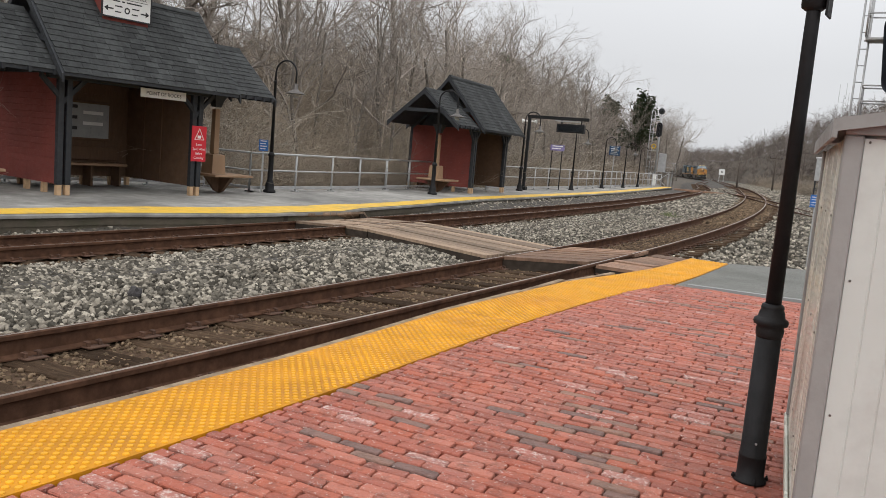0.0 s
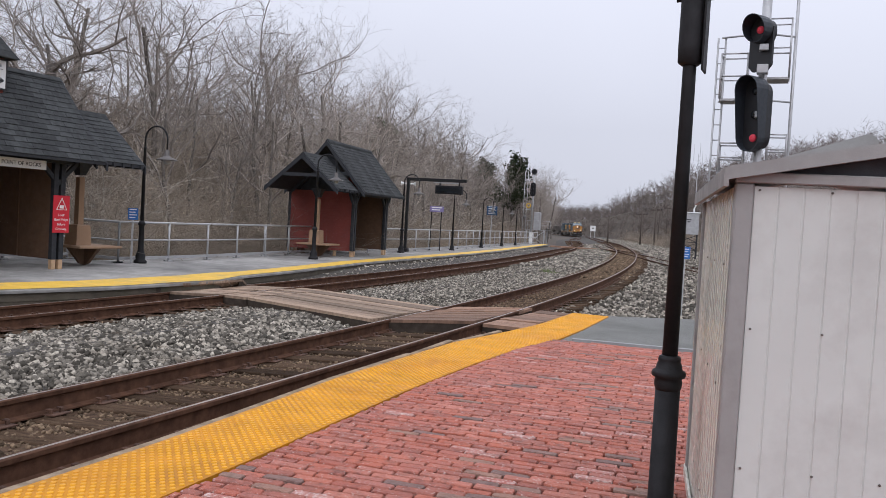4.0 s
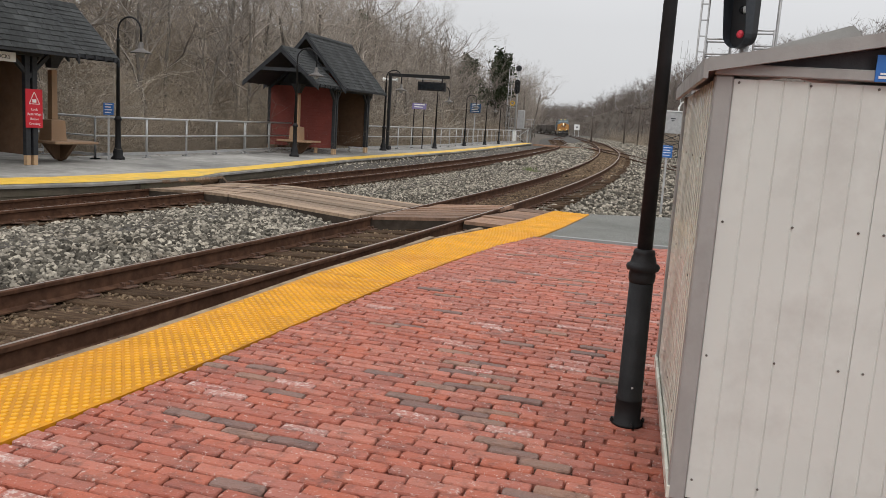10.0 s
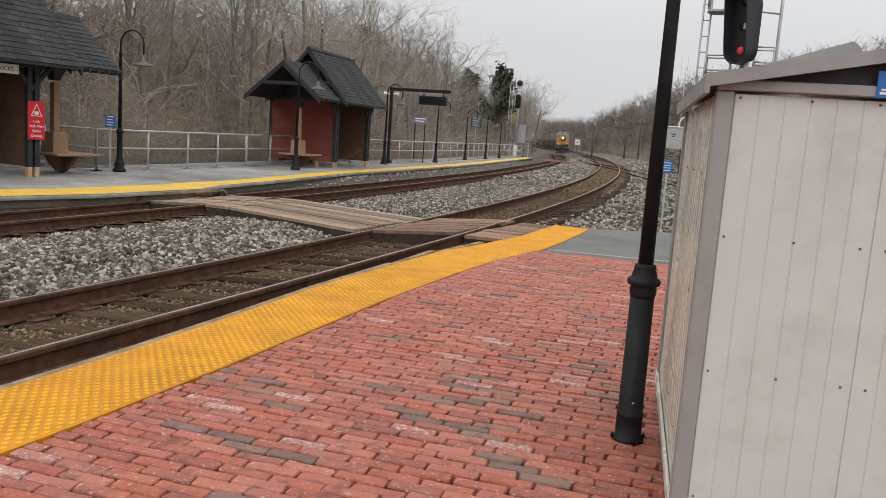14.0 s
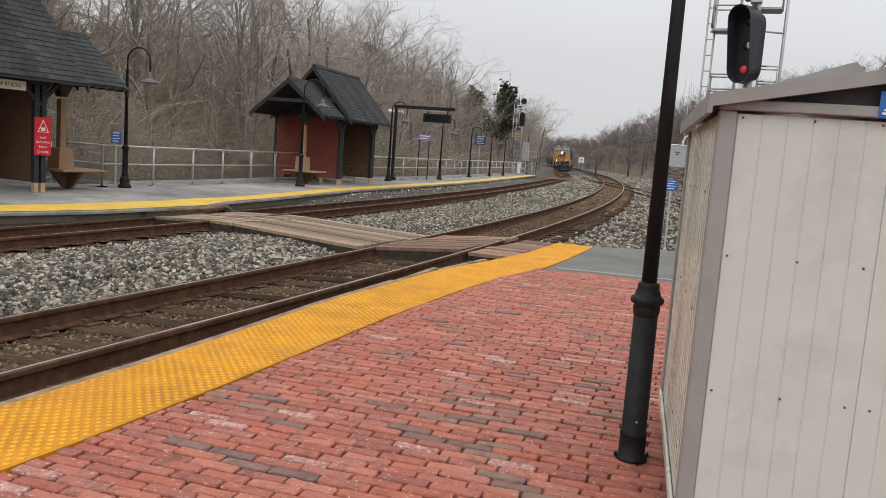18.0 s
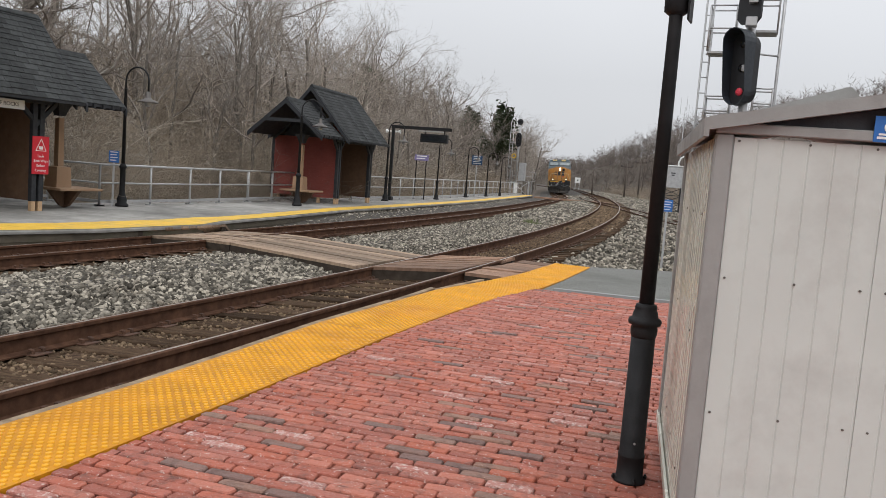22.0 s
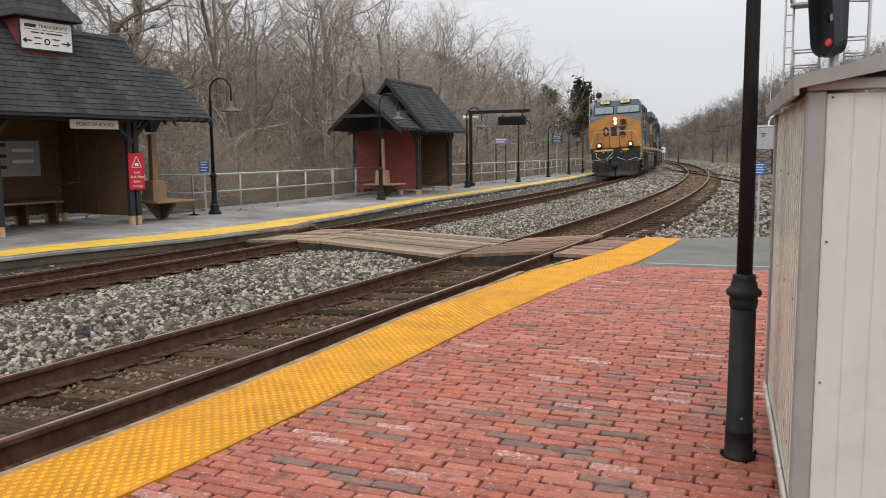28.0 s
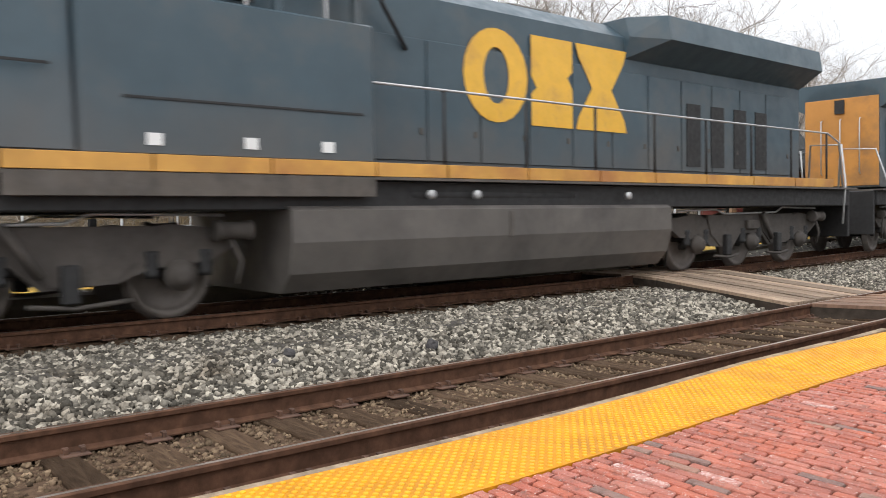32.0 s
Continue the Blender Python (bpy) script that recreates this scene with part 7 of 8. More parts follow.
class Sticks:
    def __init__(self):
        self.v, self.f = [], []

    def bar(self, pts, r0, r1, n):
        base = len(self.v)
        k = len(pts)
        d0 = (pts[-1] - pts[0]).normalized()
        s = d0.orthogonal().normalized()
        u = d0.cross(s)
        for i, p in enumerate(pts):
            r = r0 + (r1 - r0) * i / (k - 1)
            for a in range(n):
                w = 2 * math.pi * a / n
                self.v.append(tuple(p + (s * math.cos(w) + u * math.sin(w)) * r))
        for i in range(k - 1):
            for a in range(n):
                self.f.append((base + i * n + a, base + i * n + (a + 1) % n, base + (i + 1) * n + (a + 1) % n, base + (i + 1) * n + a))

    def mesh(self, name, material):
        me = bpy.data.meshes.new(name)
        me.from_pydata(self.v, [], self.f)
        me.materials.append(M[material])
        me.update()
        return me


def wander(rng, p, d, length, k, bend, lift):
    pts = [p.copy()]
    for _ in range(k):
        d = (d + Vector((rng.uniform(-bend, bend), rng.uniform(-bend, bend), rng.uniform(-bend, bend) + lift))).normalized()
        p = p + d * (length / k)
        pts.append(p.copy())
    return pts, d


def grow(rng, trunk, crown, p, d, length, r, depth, top, spread=0.75):
    k = 6 if depth == top else (5 if depth > 1 else 3)
    pts, dd = wander(rng, p, d, length, k, 0.13 if depth == top else 0.36, 0.04)
    r1 = r * (0.5 if depth > 0 else 0.25)
    (trunk if depth >= top else crown).bar(pts, r, r1, 7 if depth == top else (4 if depth > 1 else 3))
    if depth == 0:
        return
    kids = {4: 9, 3: 6, 2: 5, 1: 4}[min(4, depth)]
    for i in range(kids):
        a = (0.3 if depth == top else 0.2) + (0.7 if depth == top else 0.8) * (i + rng.random()) / kids
        idx = min(len(pts) - 2, int(a * (len(pts) - 1)))
        fr = a * (len(pts) - 1) - idx
        q = pts[idx].lerp(pts[idx + 1], min(1, fr))
        side = Vector((rng.gauss(0, 1), rng.gauss(0, 1), rng.gauss(0.15, 0.5))).normalized()
        nd = (dd * (1 - spread * 0.55) + side * spread).normalized()
        rr = (r + (r1 - r) * a) * rng.uniform(0.45, 0.65)
        grow(rng, trunk, crown, q, nd, length * rng.uniform(0.42, 0.62), max(rr, 0.006), depth - 1, top, spread)


def tree_kind(seed, height, r, top=4, lean=0.05, spread=0.75, ivy=False):
    rng = random.Random(seed)
    trunk, crown = Sticks(), Sticks()
    grow(rng, trunk, crown, Vector((0, 0, -0.4)), Vector((rng.uniform(-lean, lean), rng.uniform(-lean, lean), 1)).normalized(), height, r, top, top, spread)
    out = [trunk.mesh("trunk", "bark"), crown.mesh("crown", "twig")]
    if ivy:
        v, f = [], []
        height *= 1.5
        limbs = [(Vector((0, 0, height * 0.4)), Vector((0, 0, height * 0.95)))]
        for _ in range(14):
            z0 = rng.uniform(0.42, 0.78) * height
            a = rng.uniform(0, 6.283)
            ln = rng.uniform(1.8, 3.4) * (1.25 - z0 / height)
            limbs.append((Vector((0, 0, z0)), Vector((ln * math.cos(a), ln * math.sin(a), z0 + rng.uniform(0.2, 1.6)))))
        for _ in range(5200):
            p0, p1 = limbs[0] if rng.random() < 0.16 else rng.choice(limbs)
            c = p0.lerp(p1, rng.random()) + Vector((rng.gauss(0, 0.28), rng.gauss(0, 0.28), rng.gauss(0, 0.3)))
            s = rng.uniform(0.1, 0.26)
            e1 = Vector((rng.gauss(0, 1), rng.gauss(0, 1), rng.gauss(0, 1))).normalized() * s
            e2 = e1.orthogonal().normalized() * s
            b = len(v)
            v += [tuple(c - e1), tuple(c + e2 * 0.6), tuple(c + e1), tuple(c - e2 * 0.6)]
            f.append((b, b + 1, b + 2, b + 3))
        me = bpy.data.meshes.new("ivy")
        me.from_pydata(v, [], f)
        me.materials.append(M["ivy"])
        out.append(me)
    return out


def bush_kind(seed, n, height):
    rng = random.Random(seed)
    s = Sticks()
    for _ in range(n):
        a, rad = rng.uniform(0, 6.283), rng.uniform(0, 1.5)
        p = Vector((rad * math.cos(a), rad * math.sin(a), -0.3))
        d = Vector((rng.gauss(0, 0.45), rng.gauss(0, 0.45), 1)).normalized()
        L = height * rng.uniform(0.5, 1.0)
        pts, dd = wander(rng, p, d, L, 6, 0.42, -0.04)
        s.bar(pts, rng.uniform(0.006, 0.013), 0.003, 3)
        for q in pts[2:7]:
            for _k in range(3):
                e, _d = wander(rng, q, (dd + Vector((rng.gauss(0, 0.9), rng.gauss(0, 0.9), rng.gauss(0, 0.6)))).normalized(), L * rng.uniform(0.12, 0.34), 3, 0.4, -0.03)
                s.bar(e, 0.0045, 0.0015, 3)
    return s.mesh("branches", "brush")


def cane_kind(seed):
    """A clump of long pale arching canes."""
    rng = random.Random(seed)
    s = Sticks()
    for _ in range(22):
        p = Vector((rng.gauss(0, 0.7), rng.gauss(0, 0.7), -0.2))
        pts, dd = wander(rng, p, Vector((rng.gauss(0, 0.6), rng.gauss(0, 0.6), 1)).normalized(), rng.uniform(2.5, 5.5), 9, 0.2, -0.09)
        s.bar(pts, rng.uniform(0.01, 0.02), 0.004, 4)
        for q in pts[3:9]:
            e, _d = wander(rng, q, (dd + Vector((rng.gauss(0, 0.9), rng.gauss(0, 0.9), rng.gauss(0.1, 0.6)))).normalized(), rng.uniform(0.4, 1.3), 4, 0.35, -0.05)
            s.bar(e, 0.007, 0.002, 3)
    return s.mesh("canes", "cane")


def grass_kind(seed):
    rng = random.Random(seed)
    s = Sticks()
    for _ in range(120):
        p = Vector((rng.gauss(0, 0.35), rng.gauss(0, 0.35), -0.1))
        pts, _d = wander(rng, p, Vector((rng.gauss(0, 0.25), rng.gauss(0, 0.25), 1)).normalized(), rng.uniform(0.4, 0.95), 3, 0.25, -0.08)
        s.bar(pts, 0.006, 0.002, 3)
    return s.mesh("blades", "dry_grass")


KINDS = [tree_kind(11, 11.0, 0.2), tree_kind(12, 12.5, 0.24, spread=0.85), tree_kind(13, 9.0, 0.13, 3), tree_kind(14, 10.0, 0.16, spread=0.65), tree_kind(15, 8.0, 0.11, 3, 0.2)]
IVY = tree_kind(21, 6.6, 0.17, 4, 0.03, 0.6, True)
BUSH = [bush_kind(31, 90, 3.4), bush_kind(32, 110, 2.6), bush_kind(33, 80, 4.6)]
BIG = tree_kind(16, 8.5, 0.46, 4, 0.1, 0.9)
SLIM = tree_kind(17, 10.0, 0.14, 4, 0.05, 0.5)
GRASS = grass_kind(41)
CANES = [cane_kind(61), cane_kind(62), cane_kind(63)]


def plant_tree(kind, x, y, s, rz, label="bare leafless tree with grey-brown bark and fine twigs", tilt=0.0):
    u = near_rail_2(y) - x
    t = thing("tree", pose(x, y, ground_z(u, y) - 0.1, tilt, 0, rz), label, "tree", "woods behind the station")
    t.scale = (s, s, s)
    for me, nm in zip(kind, ("trunk", "crown", "ivy")):
        ob = new(nm, me)
        ob.parent = t
    return t


rngw = random.Random(77)
# front rows of the wood, then deeper ones, along the whole far side
for row, (u0, u1, gap, s0, s1) in enumerate(((9.0, 12.0, 3.0, 0.45, 0.72), (12.5, 17, 2.2, 0.6, 0.9), (17, 24, 2.3, 0.7, 1.0), (24, 34, 2.8, 0.7, 1.05), (34, 48, 4.5, 0.75, 1.05))):
    y = -24 + row * 3
    while y < 118 - row * 4:
        u = rngw.uniform(u0, u1)
        kind, size, turn = KINDS[rngw.choice((0, 1, 2, 3, 3, 4, 2))], rngw.uniform(s0, s1) * lerp_table([(0, 1), (50, 1), (65, 0.8), (120, 0.72)], y), rngw.uniform(0, 360)
        # the wood is thinner behind the first shelter
        if rngw.random() < (1.0 if row < 1 or y > 62 else (0.45 if y < 28 else 0.6)):
            plant_tree(kind, near_rail_2(y) - u, y, size, turn)
        y += gap * rngw.uniform(0.7, 1.4) * (1.7 if y < 22 else (1.0 if y < 60 else 1.3))
# trunks of note: big dark limbs behind the shelters, ivy-clad trees
for x, y, s in ((-24.0, 11.4, 1.0), (-24.8, 19.5, 0.78), (-23.7, 8.1, 0.62)):
    plant_tree(BIG, x, y, s, y * 37, "large bare tree with a thick dark trunk and heavy limbs")
plant_tree(KINDS[1], -23.5, 4.8, 0.95, 50)
for x, y, s in ((-47.5, 78.0, 1.15), (-39.0, 98.0, 1.22), (-42.6, 96.0, 1.05)):
    plant_tree(IVY, x, y, s, y * 21, "tree wrapped in dark green ivy with bare upper limbs")
for x, y, s in ((-38.4, 102.0, 0.6), (-40.4, 106.0, 0.64), (-39.4, 110.0, 0.6), (-42.0, 113.0, 0.66), (-40.6, 117.0, 0.6), (-37.2, 99.0, 0.48)):
    plant_tree(KINDS[1], x, y, s, y * 13)
for x, y, s in ((-55.0, 88.0, 1.04), (-52.6, 85.0, 1.01), (-49.5, 84.0, 0.93), (-46.5, 85.0, 0.93), (-43.7, 86.0, 0.88), (-41.0, 86.0, 0.77), (-59.0, 100.0, 1.06), (-55.5, 99.0, 1.04), (-51.4, 100.0, 0.98), (-48.5, 99.0, 0.88)):
    plant_tree(KINDS[1] if int(y) % 2 else KINDS[0], x, y, s, y * 47 + x * 13)
for y in range(112, 200, 4):
    u = rngw.uniform(6.8, 10)
    plant_tree(SLIM, near_rail_2(y) - u, y, rngw.uniform(0.62, 0.85), rngw.uniform(0, 360))
for y in range(118, 300, 7):
    u = rngw.uniform(12, 26)
    plant_tree(KINDS[rngw.choice((0, 3, 3))], near_rail_2(y) - u, y, rngw.uniform(0.55, 0.8), rngw.uniform(0, 360))


def thickets():
    k = 0
    for u0, u1, gap, s0, s1 in ((8.0, 9.6, 1.25, 0.55, 0.95), (10, 13, 1.5, 0.8, 1.25), (13.5, 19, 1.6, 1.0, 1.6), (19, 27, 1.9, 1.3, 2.1), (27, 40, 2.8, 1.3, 1.9)):
        y = -22.0
        while y < 105:
            u = rngw.uniform(u0, u1)
            x = near_rail_2(y) - u
            if not (4.8 < y < 15.6 and u < 10.6) and not (y < 15 and u > 12 and int(y * 10) % 5 > 2):
                ob = tagged(new("bush", BUSH[k % 3]), "tangled leafless brown bush on the bank", "bush", "thicket behind the fence")
                s = rngw.uniform(s0, s1)
                ob.matrix_basis = pose(x, y, ground_z(u, y) - 0.1, 0, 0, rngw.uniform(0, 360))
                ob.scale = (s * 1.1, s * 1.1, s)
                k += 1
            y += gap * rngw.uniform(0.7, 1.3) * (1.2 if y < 20 else (1.0 if y < 45 else 1.5))
    rngc = random.Random(88)
    for i in range(64):
        y = -8 + 66 * (i + rngc.random()) / 64
        u = rngc.uniform(8.6, 15.5)
        if (3.5 < y < 17 or 20.5 < y < 33.5) and u < 13.5:
            continue
        ob = tagged(new("cane_clump", CANES[i % 3]), "clump of pale arching leafless canes on the bank", "shrub", "canes on the bank")
        s = rngc.uniform(0.8, 1.35)
        ob.matrix_basis = pose(near_rail_2(y) - u, y, ground_z(u, y) - 0.1, 0, 0, rngc.uniform(0, 360))
        ob.scale = (s, s, s)
    for i in range(110):
        y = 70 + 160 * (i + rngw.random()) / 110
        u = -rngw.uniform(13, 26)
        ob = tagged(new("bush", BUSH[i % 3]), "low leafless brown brush beside the far tracks", "bush", "brush beside the tracks")
        s = rngw.uniform(0.5, 0.95)
        ob.matrix_basis = pose(near_rail_2(y) - u, y, ground_z(u, y) - 0.1, 0, 0, rngw.uniform(0, 360))
        ob.scale = (s * 1.6, s * 1.6, s)
    for i in range(70):
        y = -10 + 18 * (i + rngw.random()) / 70
        u = rngw.uniform(8.6, 13)
        ob = tagged(new("grass_tuft", GRASS), "tall clump of pale dry reeds on the bank", "grass", "reeds on the bank")
        s = rngw.uniform(2.0, 3.2)
        ob.matrix_basis = pose(near_rail_2(y) - u, y, ground_z(u, y), 0, 0, rngw.uniform(0, 360))
        ob.scale = (s * 0.6, s * 0.6, s)
    y = -14.0
    while y < 62:
        u = rngw.uniform(7.0, 8.2)
        if not 5 < y < 15.4:
            ob = tagged(new("grass_tuft", GRASS), "tuft of tall dry straw-coloured grass", "grass", "dry grass by the fence")
            ob.matrix_basis = pose(near_rail_2(y) - u, y, ground_z(u, y), 0, 0, rngw.uniform(0, 360))
            k = 1.6 if y < 6 else 1.0
            ob.scale = (k, k, k)
        y += rngw.uniform(0.5, 1.0) if y < 6 else rngw.uniform(0.8, 1.6)


thickets()


def weed():
    rng = random.Random(9)
    s = Sticks()
    for _ in range(60):
        p = Vector((rng.gauss(0, 0.16), rng.gauss(0, 0.16), -0.03))
        pts, _d = wander(rng, p, Vector((rng.gauss(0, 0.5), rng.gauss(0, 0.5), 1)).normalized(), rng.uniform(0.12, 0.3), 3, 0.3, -0.1)
        s.bar(pts, 0.012, 0.004, 3)
    M["weed"] = mat("weed", (0.1, 0.13, 0.03), 0.8, vary=0.3, scale=8, bump=0)
    ob = tagged(new("weed", s.mesh("weed", "weed")), "small green weed growing in the ballast", "weed")
    ob.matrix_basis = pose(-10.1, 29.4, -0.36)


weed()


def far_woods():
    """Wooded hills in the distance: many simple bare trees in one mesh."""
    rng = random.Random(5)
    v, f = [], []

    def twig(a, b, w):
        side = (b - a).cross(Vector((rng.gauss(0, 1), rng.gauss(0, 1), rng.gauss(0, 0.3)))).normalized() * w
        k = len(v)
        v.extend((tuple(a - side), tuple(a + side), tuple(b)))
        f.append((k, k + 1, k + 2))

    s = Sticks()
    for i in range(7600):
        if i < 5900:
            y = 120 + 680 * rng.random() ** 1.5
            u = -(24 + 400 * rng.random() ** 1.5) if y > 165 else -rng.uniform(120, 330)
        else:
            y = rng.uniform(200, 700)
            u = rng.uniform(-40, 160)
            if abs(u + 3) < 13 and y < 420:
                continue
        x = near_rail_2(y) - u
        z = ground_z(u, y)
        h = rng.uniform(5.5, 12) * (0.6 if u > -27 and u < 0 else 1)
        p = Vector((x, y, z - 0.3))
        pts, d = wander(rng, p, Vector((0, 0, 1)), h * 0.75, 2, 0.08, 0)
        s.bar(pts, 0.07, 0.03, 3)
        for _k in range(16):
            a = rng.uniform(0.1, 1.0)
            q = p.lerp(pts[-1], a)
            e = Vector((rng.gauss(0, 0.7), rng.gauss(0, 0.7), rng.uniform(0.2, 1.1))).normalized() * h * rng.uniform(0.2, 0.4)
            twig(q, q + e, 0.06)
            for _j in range(3):
                w = Vector((rng.gauss(0, 0.6), rng.gauss(0, 0.6), rng.uniform(0.1, 1))).normalized() * h * 0.2
                r = q + e * rng.uniform(0.3, 1)
                twig(r, r + w, 0.045)
    base = len(s.v)
    s.v += v
    s.f += [tuple(base + j for j in t) for t in f]
    tagged(new("far_woods", s.mesh("far_woods", "far_twig")), "bare brown woods covering the distant hills", "woods", kind="stuff")


def hillside_woods():
    """The body of the wood up the bank behind the station: many slim bare trees in one mesh."""
    rng = random.Random(51)
    s = Sticks()
    for i in range(1250):
        y = rng.uniform(-26, 135)
        u = 13 + 45 * rng.random() ** 1.3
        if y < 26 and rng.random() < 0.85:
            continue
        p = Vector((near_rail_2(y) - u, y, ground_z(u, y) - 0.3))
        h = rng.uniform(0.62, 1.0) * lerp_table([(0, 5.0), (45, 6.5), (70, 9.5), (95, 9.5), (135, 6.5)], y)
        pts, d = wander(rng, p, Vector((rng.gauss(0, 0.06), rng.gauss(0, 0.06), 1)).normalized(), h, 4, 0.12, 0.05)
        s.bar(pts, rng.uniform(0.05, 0.12), 0.015, 3)
        for _k in range(11):
            a = rng.uniform(0.25, 0.98) * 4
            j = min(3, int(a))
            q = pts[j].lerp(pts[j + 1], a - j)
            e = Vector((rng.gauss(0, 0.8), rng.gauss(0, 0.8), rng.uniform(0.1, 1.1))).normalized()
            limb, e2 = wander(rng, q, e, h * rng.uniform(0.14, 0.34), 2, 0.25, 0.1)
            s.bar(limb, 0.03, 0.014, 3)
            for _j in range(5):
                t, _e = wander(rng, limb[1].lerp(limb[2], rng.random()), (e2 + Vector((rng.gauss(0, 0.7), rng.gauss(0, 0.7), rng.gauss(0.1, 0.5)))).normalized(), h * rng.uniform(0.05, 0.14), 1, 0.3, 0.05)
                s.bar(t, 0.017, 0.008, 3)
    tagged(new("hillside_woods", s.mesh("hillside_woods", "hill_twig")), "dense bare brown woods rising behind the platform fence", "woods", kind="stuff")


M["hill_twig"] = mat("hill_twig", (0.27, 0.228, 0.187), 0.95, vary=0.4, scale=0.15, bump=0, island=0.6)
hillside_woods()
M["far_twig"] = mat("far_twig", (0.16, 0.133, 0.115), 0.95, vary=0.35, scale=0.12, bump=0, island=0.3)
far_woods()

# ---- loose stone ----


def stones(name, count, place, material, label, s0=0.018, s1=0.036, seed=3):
    """Angular stones, each a jittered block, in one mesh."""
    rng = np.random.default_rng(seed)
    pos = place(rng, count)
    n = len(pos)
    cube = np.array([(x, y, z) for z in (-1, 1) for x, y in ((-1, -1), (1, -1), (1, 1), (-1, 1))], float)
    size = rng.uniform(s0, s1, (n, 1, 1)) * rng.uniform(0.65, 1.35, (n, 1, 3))
    v = cube[None] * (0.72 + 0.5 * rng.random((n, 8, 3))) * size
    q = rng.normal(size=(n, 4))
    q /= np.linalg.norm(q, axis=1)[:, None]
    w, x, y, z = q.T
    R = np.stack([np.stack([1 - 2 * (y * y + z * z), 2 * (x * y - z * w), 2 * (x * z + y * w)], -1), np.stack([2 * (x * y + z * w), 1 - 2 * (x * x + z * z), 2 * (y * z - x * w)], -1), np.stack([2 * (x * z - y * w), 2 * (y * z + x * w), 1 - 2 * (x * x + y * y)], -1)], 1)
    v = np.einsum("nij,nkj->nki", R, v) + pos[:, None, :]
    quads = np.array([(3, 2, 1, 0), (4, 5, 6, 7), (0, 1, 5, 4), (1, 2, 6, 5), (2, 3, 7, 6), (3, 0, 4, 7)])
    f = (quads[None] + 8 * np.arange(n)[:, None, None]).reshape(-1)
    me = bpy.data.meshes.new(name)
    me.vertices.add(n * 8)
    me.vertices.foreach_set("co", v.reshape(-1))
    me.loops.add(len(f))
    me.loops.foreach_set("vertex_index", f)
    me.polygons.add(n * 6)
    me.polygons.foreach_set("loop_start", np.arange(0, len(f), 4))
    me.update()
    me.validate()
    me.materials.append(M[material])
    return tagged(new(name, me), label, "ballast", kind="stuff")


R1 = np.vectorize(near_rail_1)
R2 = np.vectorize(near_rail_2)
FALL = np.vectorize(fall)


def spread_y(rng, n, y0, y1, power=1.7):
    """More stones near the camera."""
    return y0 + (y1 - y0) * rng.random(n) ** power


def between(rng, n):
    y = spread_y(rng, n, -3.5, 36)
    a, b = R2(y) + 0.38, R1(y) - 1.8
    k = rng.random(n)
    x = a + (b - a) * k
    z = np.interp(k, [0, 0.1, 0.28, 0.6, 0.85, 1.0], [-0.52, -0.5, -0.43, -0.35, -0.375, -0.41]) + rng.uniform(-0.015, 0.022, n) + FALL(y)
    return np.stack([x, y, z], 1)


def between_far(rng, n):
    y = spread_y(rng, n, 34, 110, 1.3)
    a, b = R2(y) + 0.25, R1(y) - 1.7
    k = rng.random(n)
    z = np.interp(k, [0, 0.1, 0.28, 0.6, 0.85, 1.0], [-0.52, -0.5, -0.43, -0.35, -0.375, -0.41]) + rng.uniform(-0.015, 0.02, n) + FALL(y)
    return np.stack([a + (b - a) * k, y, z], 1)


def right_gravel(rng, n):
    y = spread_y(rng, n, 13.9, 75, 1.7)
    x = R1(y) + 0.15 + rng.random(n) * 7.0
    keep = (x < 3.5) & ~((y < 15.1 + 0.24 * (x + 1.9)) & (x > -3.7))
    d = x - R1(y)
    z = np.interp(d, [0, 0.5, 1.2, 8], [-0.33, -0.34, -0.29, -0.275]) + rng.uniform(-0.015, 0.02, n) + FALL(y)
    return np.stack([x, y, z], 1)[keep]


def yard_gravel(rng, n):
    y = spread_y(rng, n, 60, 230, 1.2)
    x = R1(y) + 0.2 + rng.random(n) * 10.5
    z = np.interp(x - R1(y), [0, 0.5, 1.2, 8, 11], [-0.37, -0.37, -0.29, -0.275, -0.5]) + rng.uniform(-0.06, 0.02, n) + FALL(y)
    return np.stack([x, y, z], 1)


def left_edge(rng, n):
    y = spread_y(rng, n, -4, 60, 1.6)
    a, b = R2(y) - 1.62, R2(y) - 2.75
    k = rng.random(n)
    z = np.interp(k, [0, 1], [-0.62, -0.6]) + k * 0.26 * np.interp(y, [5, 8.5, 16], [0, 0.8, 1]) + rng.uniform(-0.02, 0.02, n) + FALL(y)
    return np.stack([a + (b - a) * k, y, z], 1)


def in_track_1(rng, n):
    y = spread_y(rng, n, -2.5, 34)
    k = rng.random(n)
    x = R1(y) + 0.4 - 2.3 * k
    z = np.interp(k, [0, 0.17, 1], [-0.34, -0.32, -0.415]) + rng.uniform(-0.04, 0.006, n) + FALL(y) + np.interp(y, [12.8, 14.5], [0, 0.018])
    return np.stack([x, y, z], 1)


def in_track_far(rng, n):
    y = spread_y(rng, n, 28, 90, 1.3)
    k = rng.random(n)
    z = np.interp(k, [0, 0.17, 1], [-0.34, -0.32, -0.415]) + rng.uniform(-0.02, 0.03, n) + FALL(y) + 0.018
    return np.stack([R1(y) + 0.4 - 2.3 * k, y, z], 1)


def in_track_2(rng, n):
    y = spread_y(rng, n, -2.5, 40)
    k = rng.random(n)
    x = R2(y) + 0.42 - 2.3 * k
    z = np.interp(k, [0, 1], [-0.54, -0.645]) + rng.uniform(-0.03, 0.018, n) + FALL(y)
    return np.stack([x, y, z], 1)


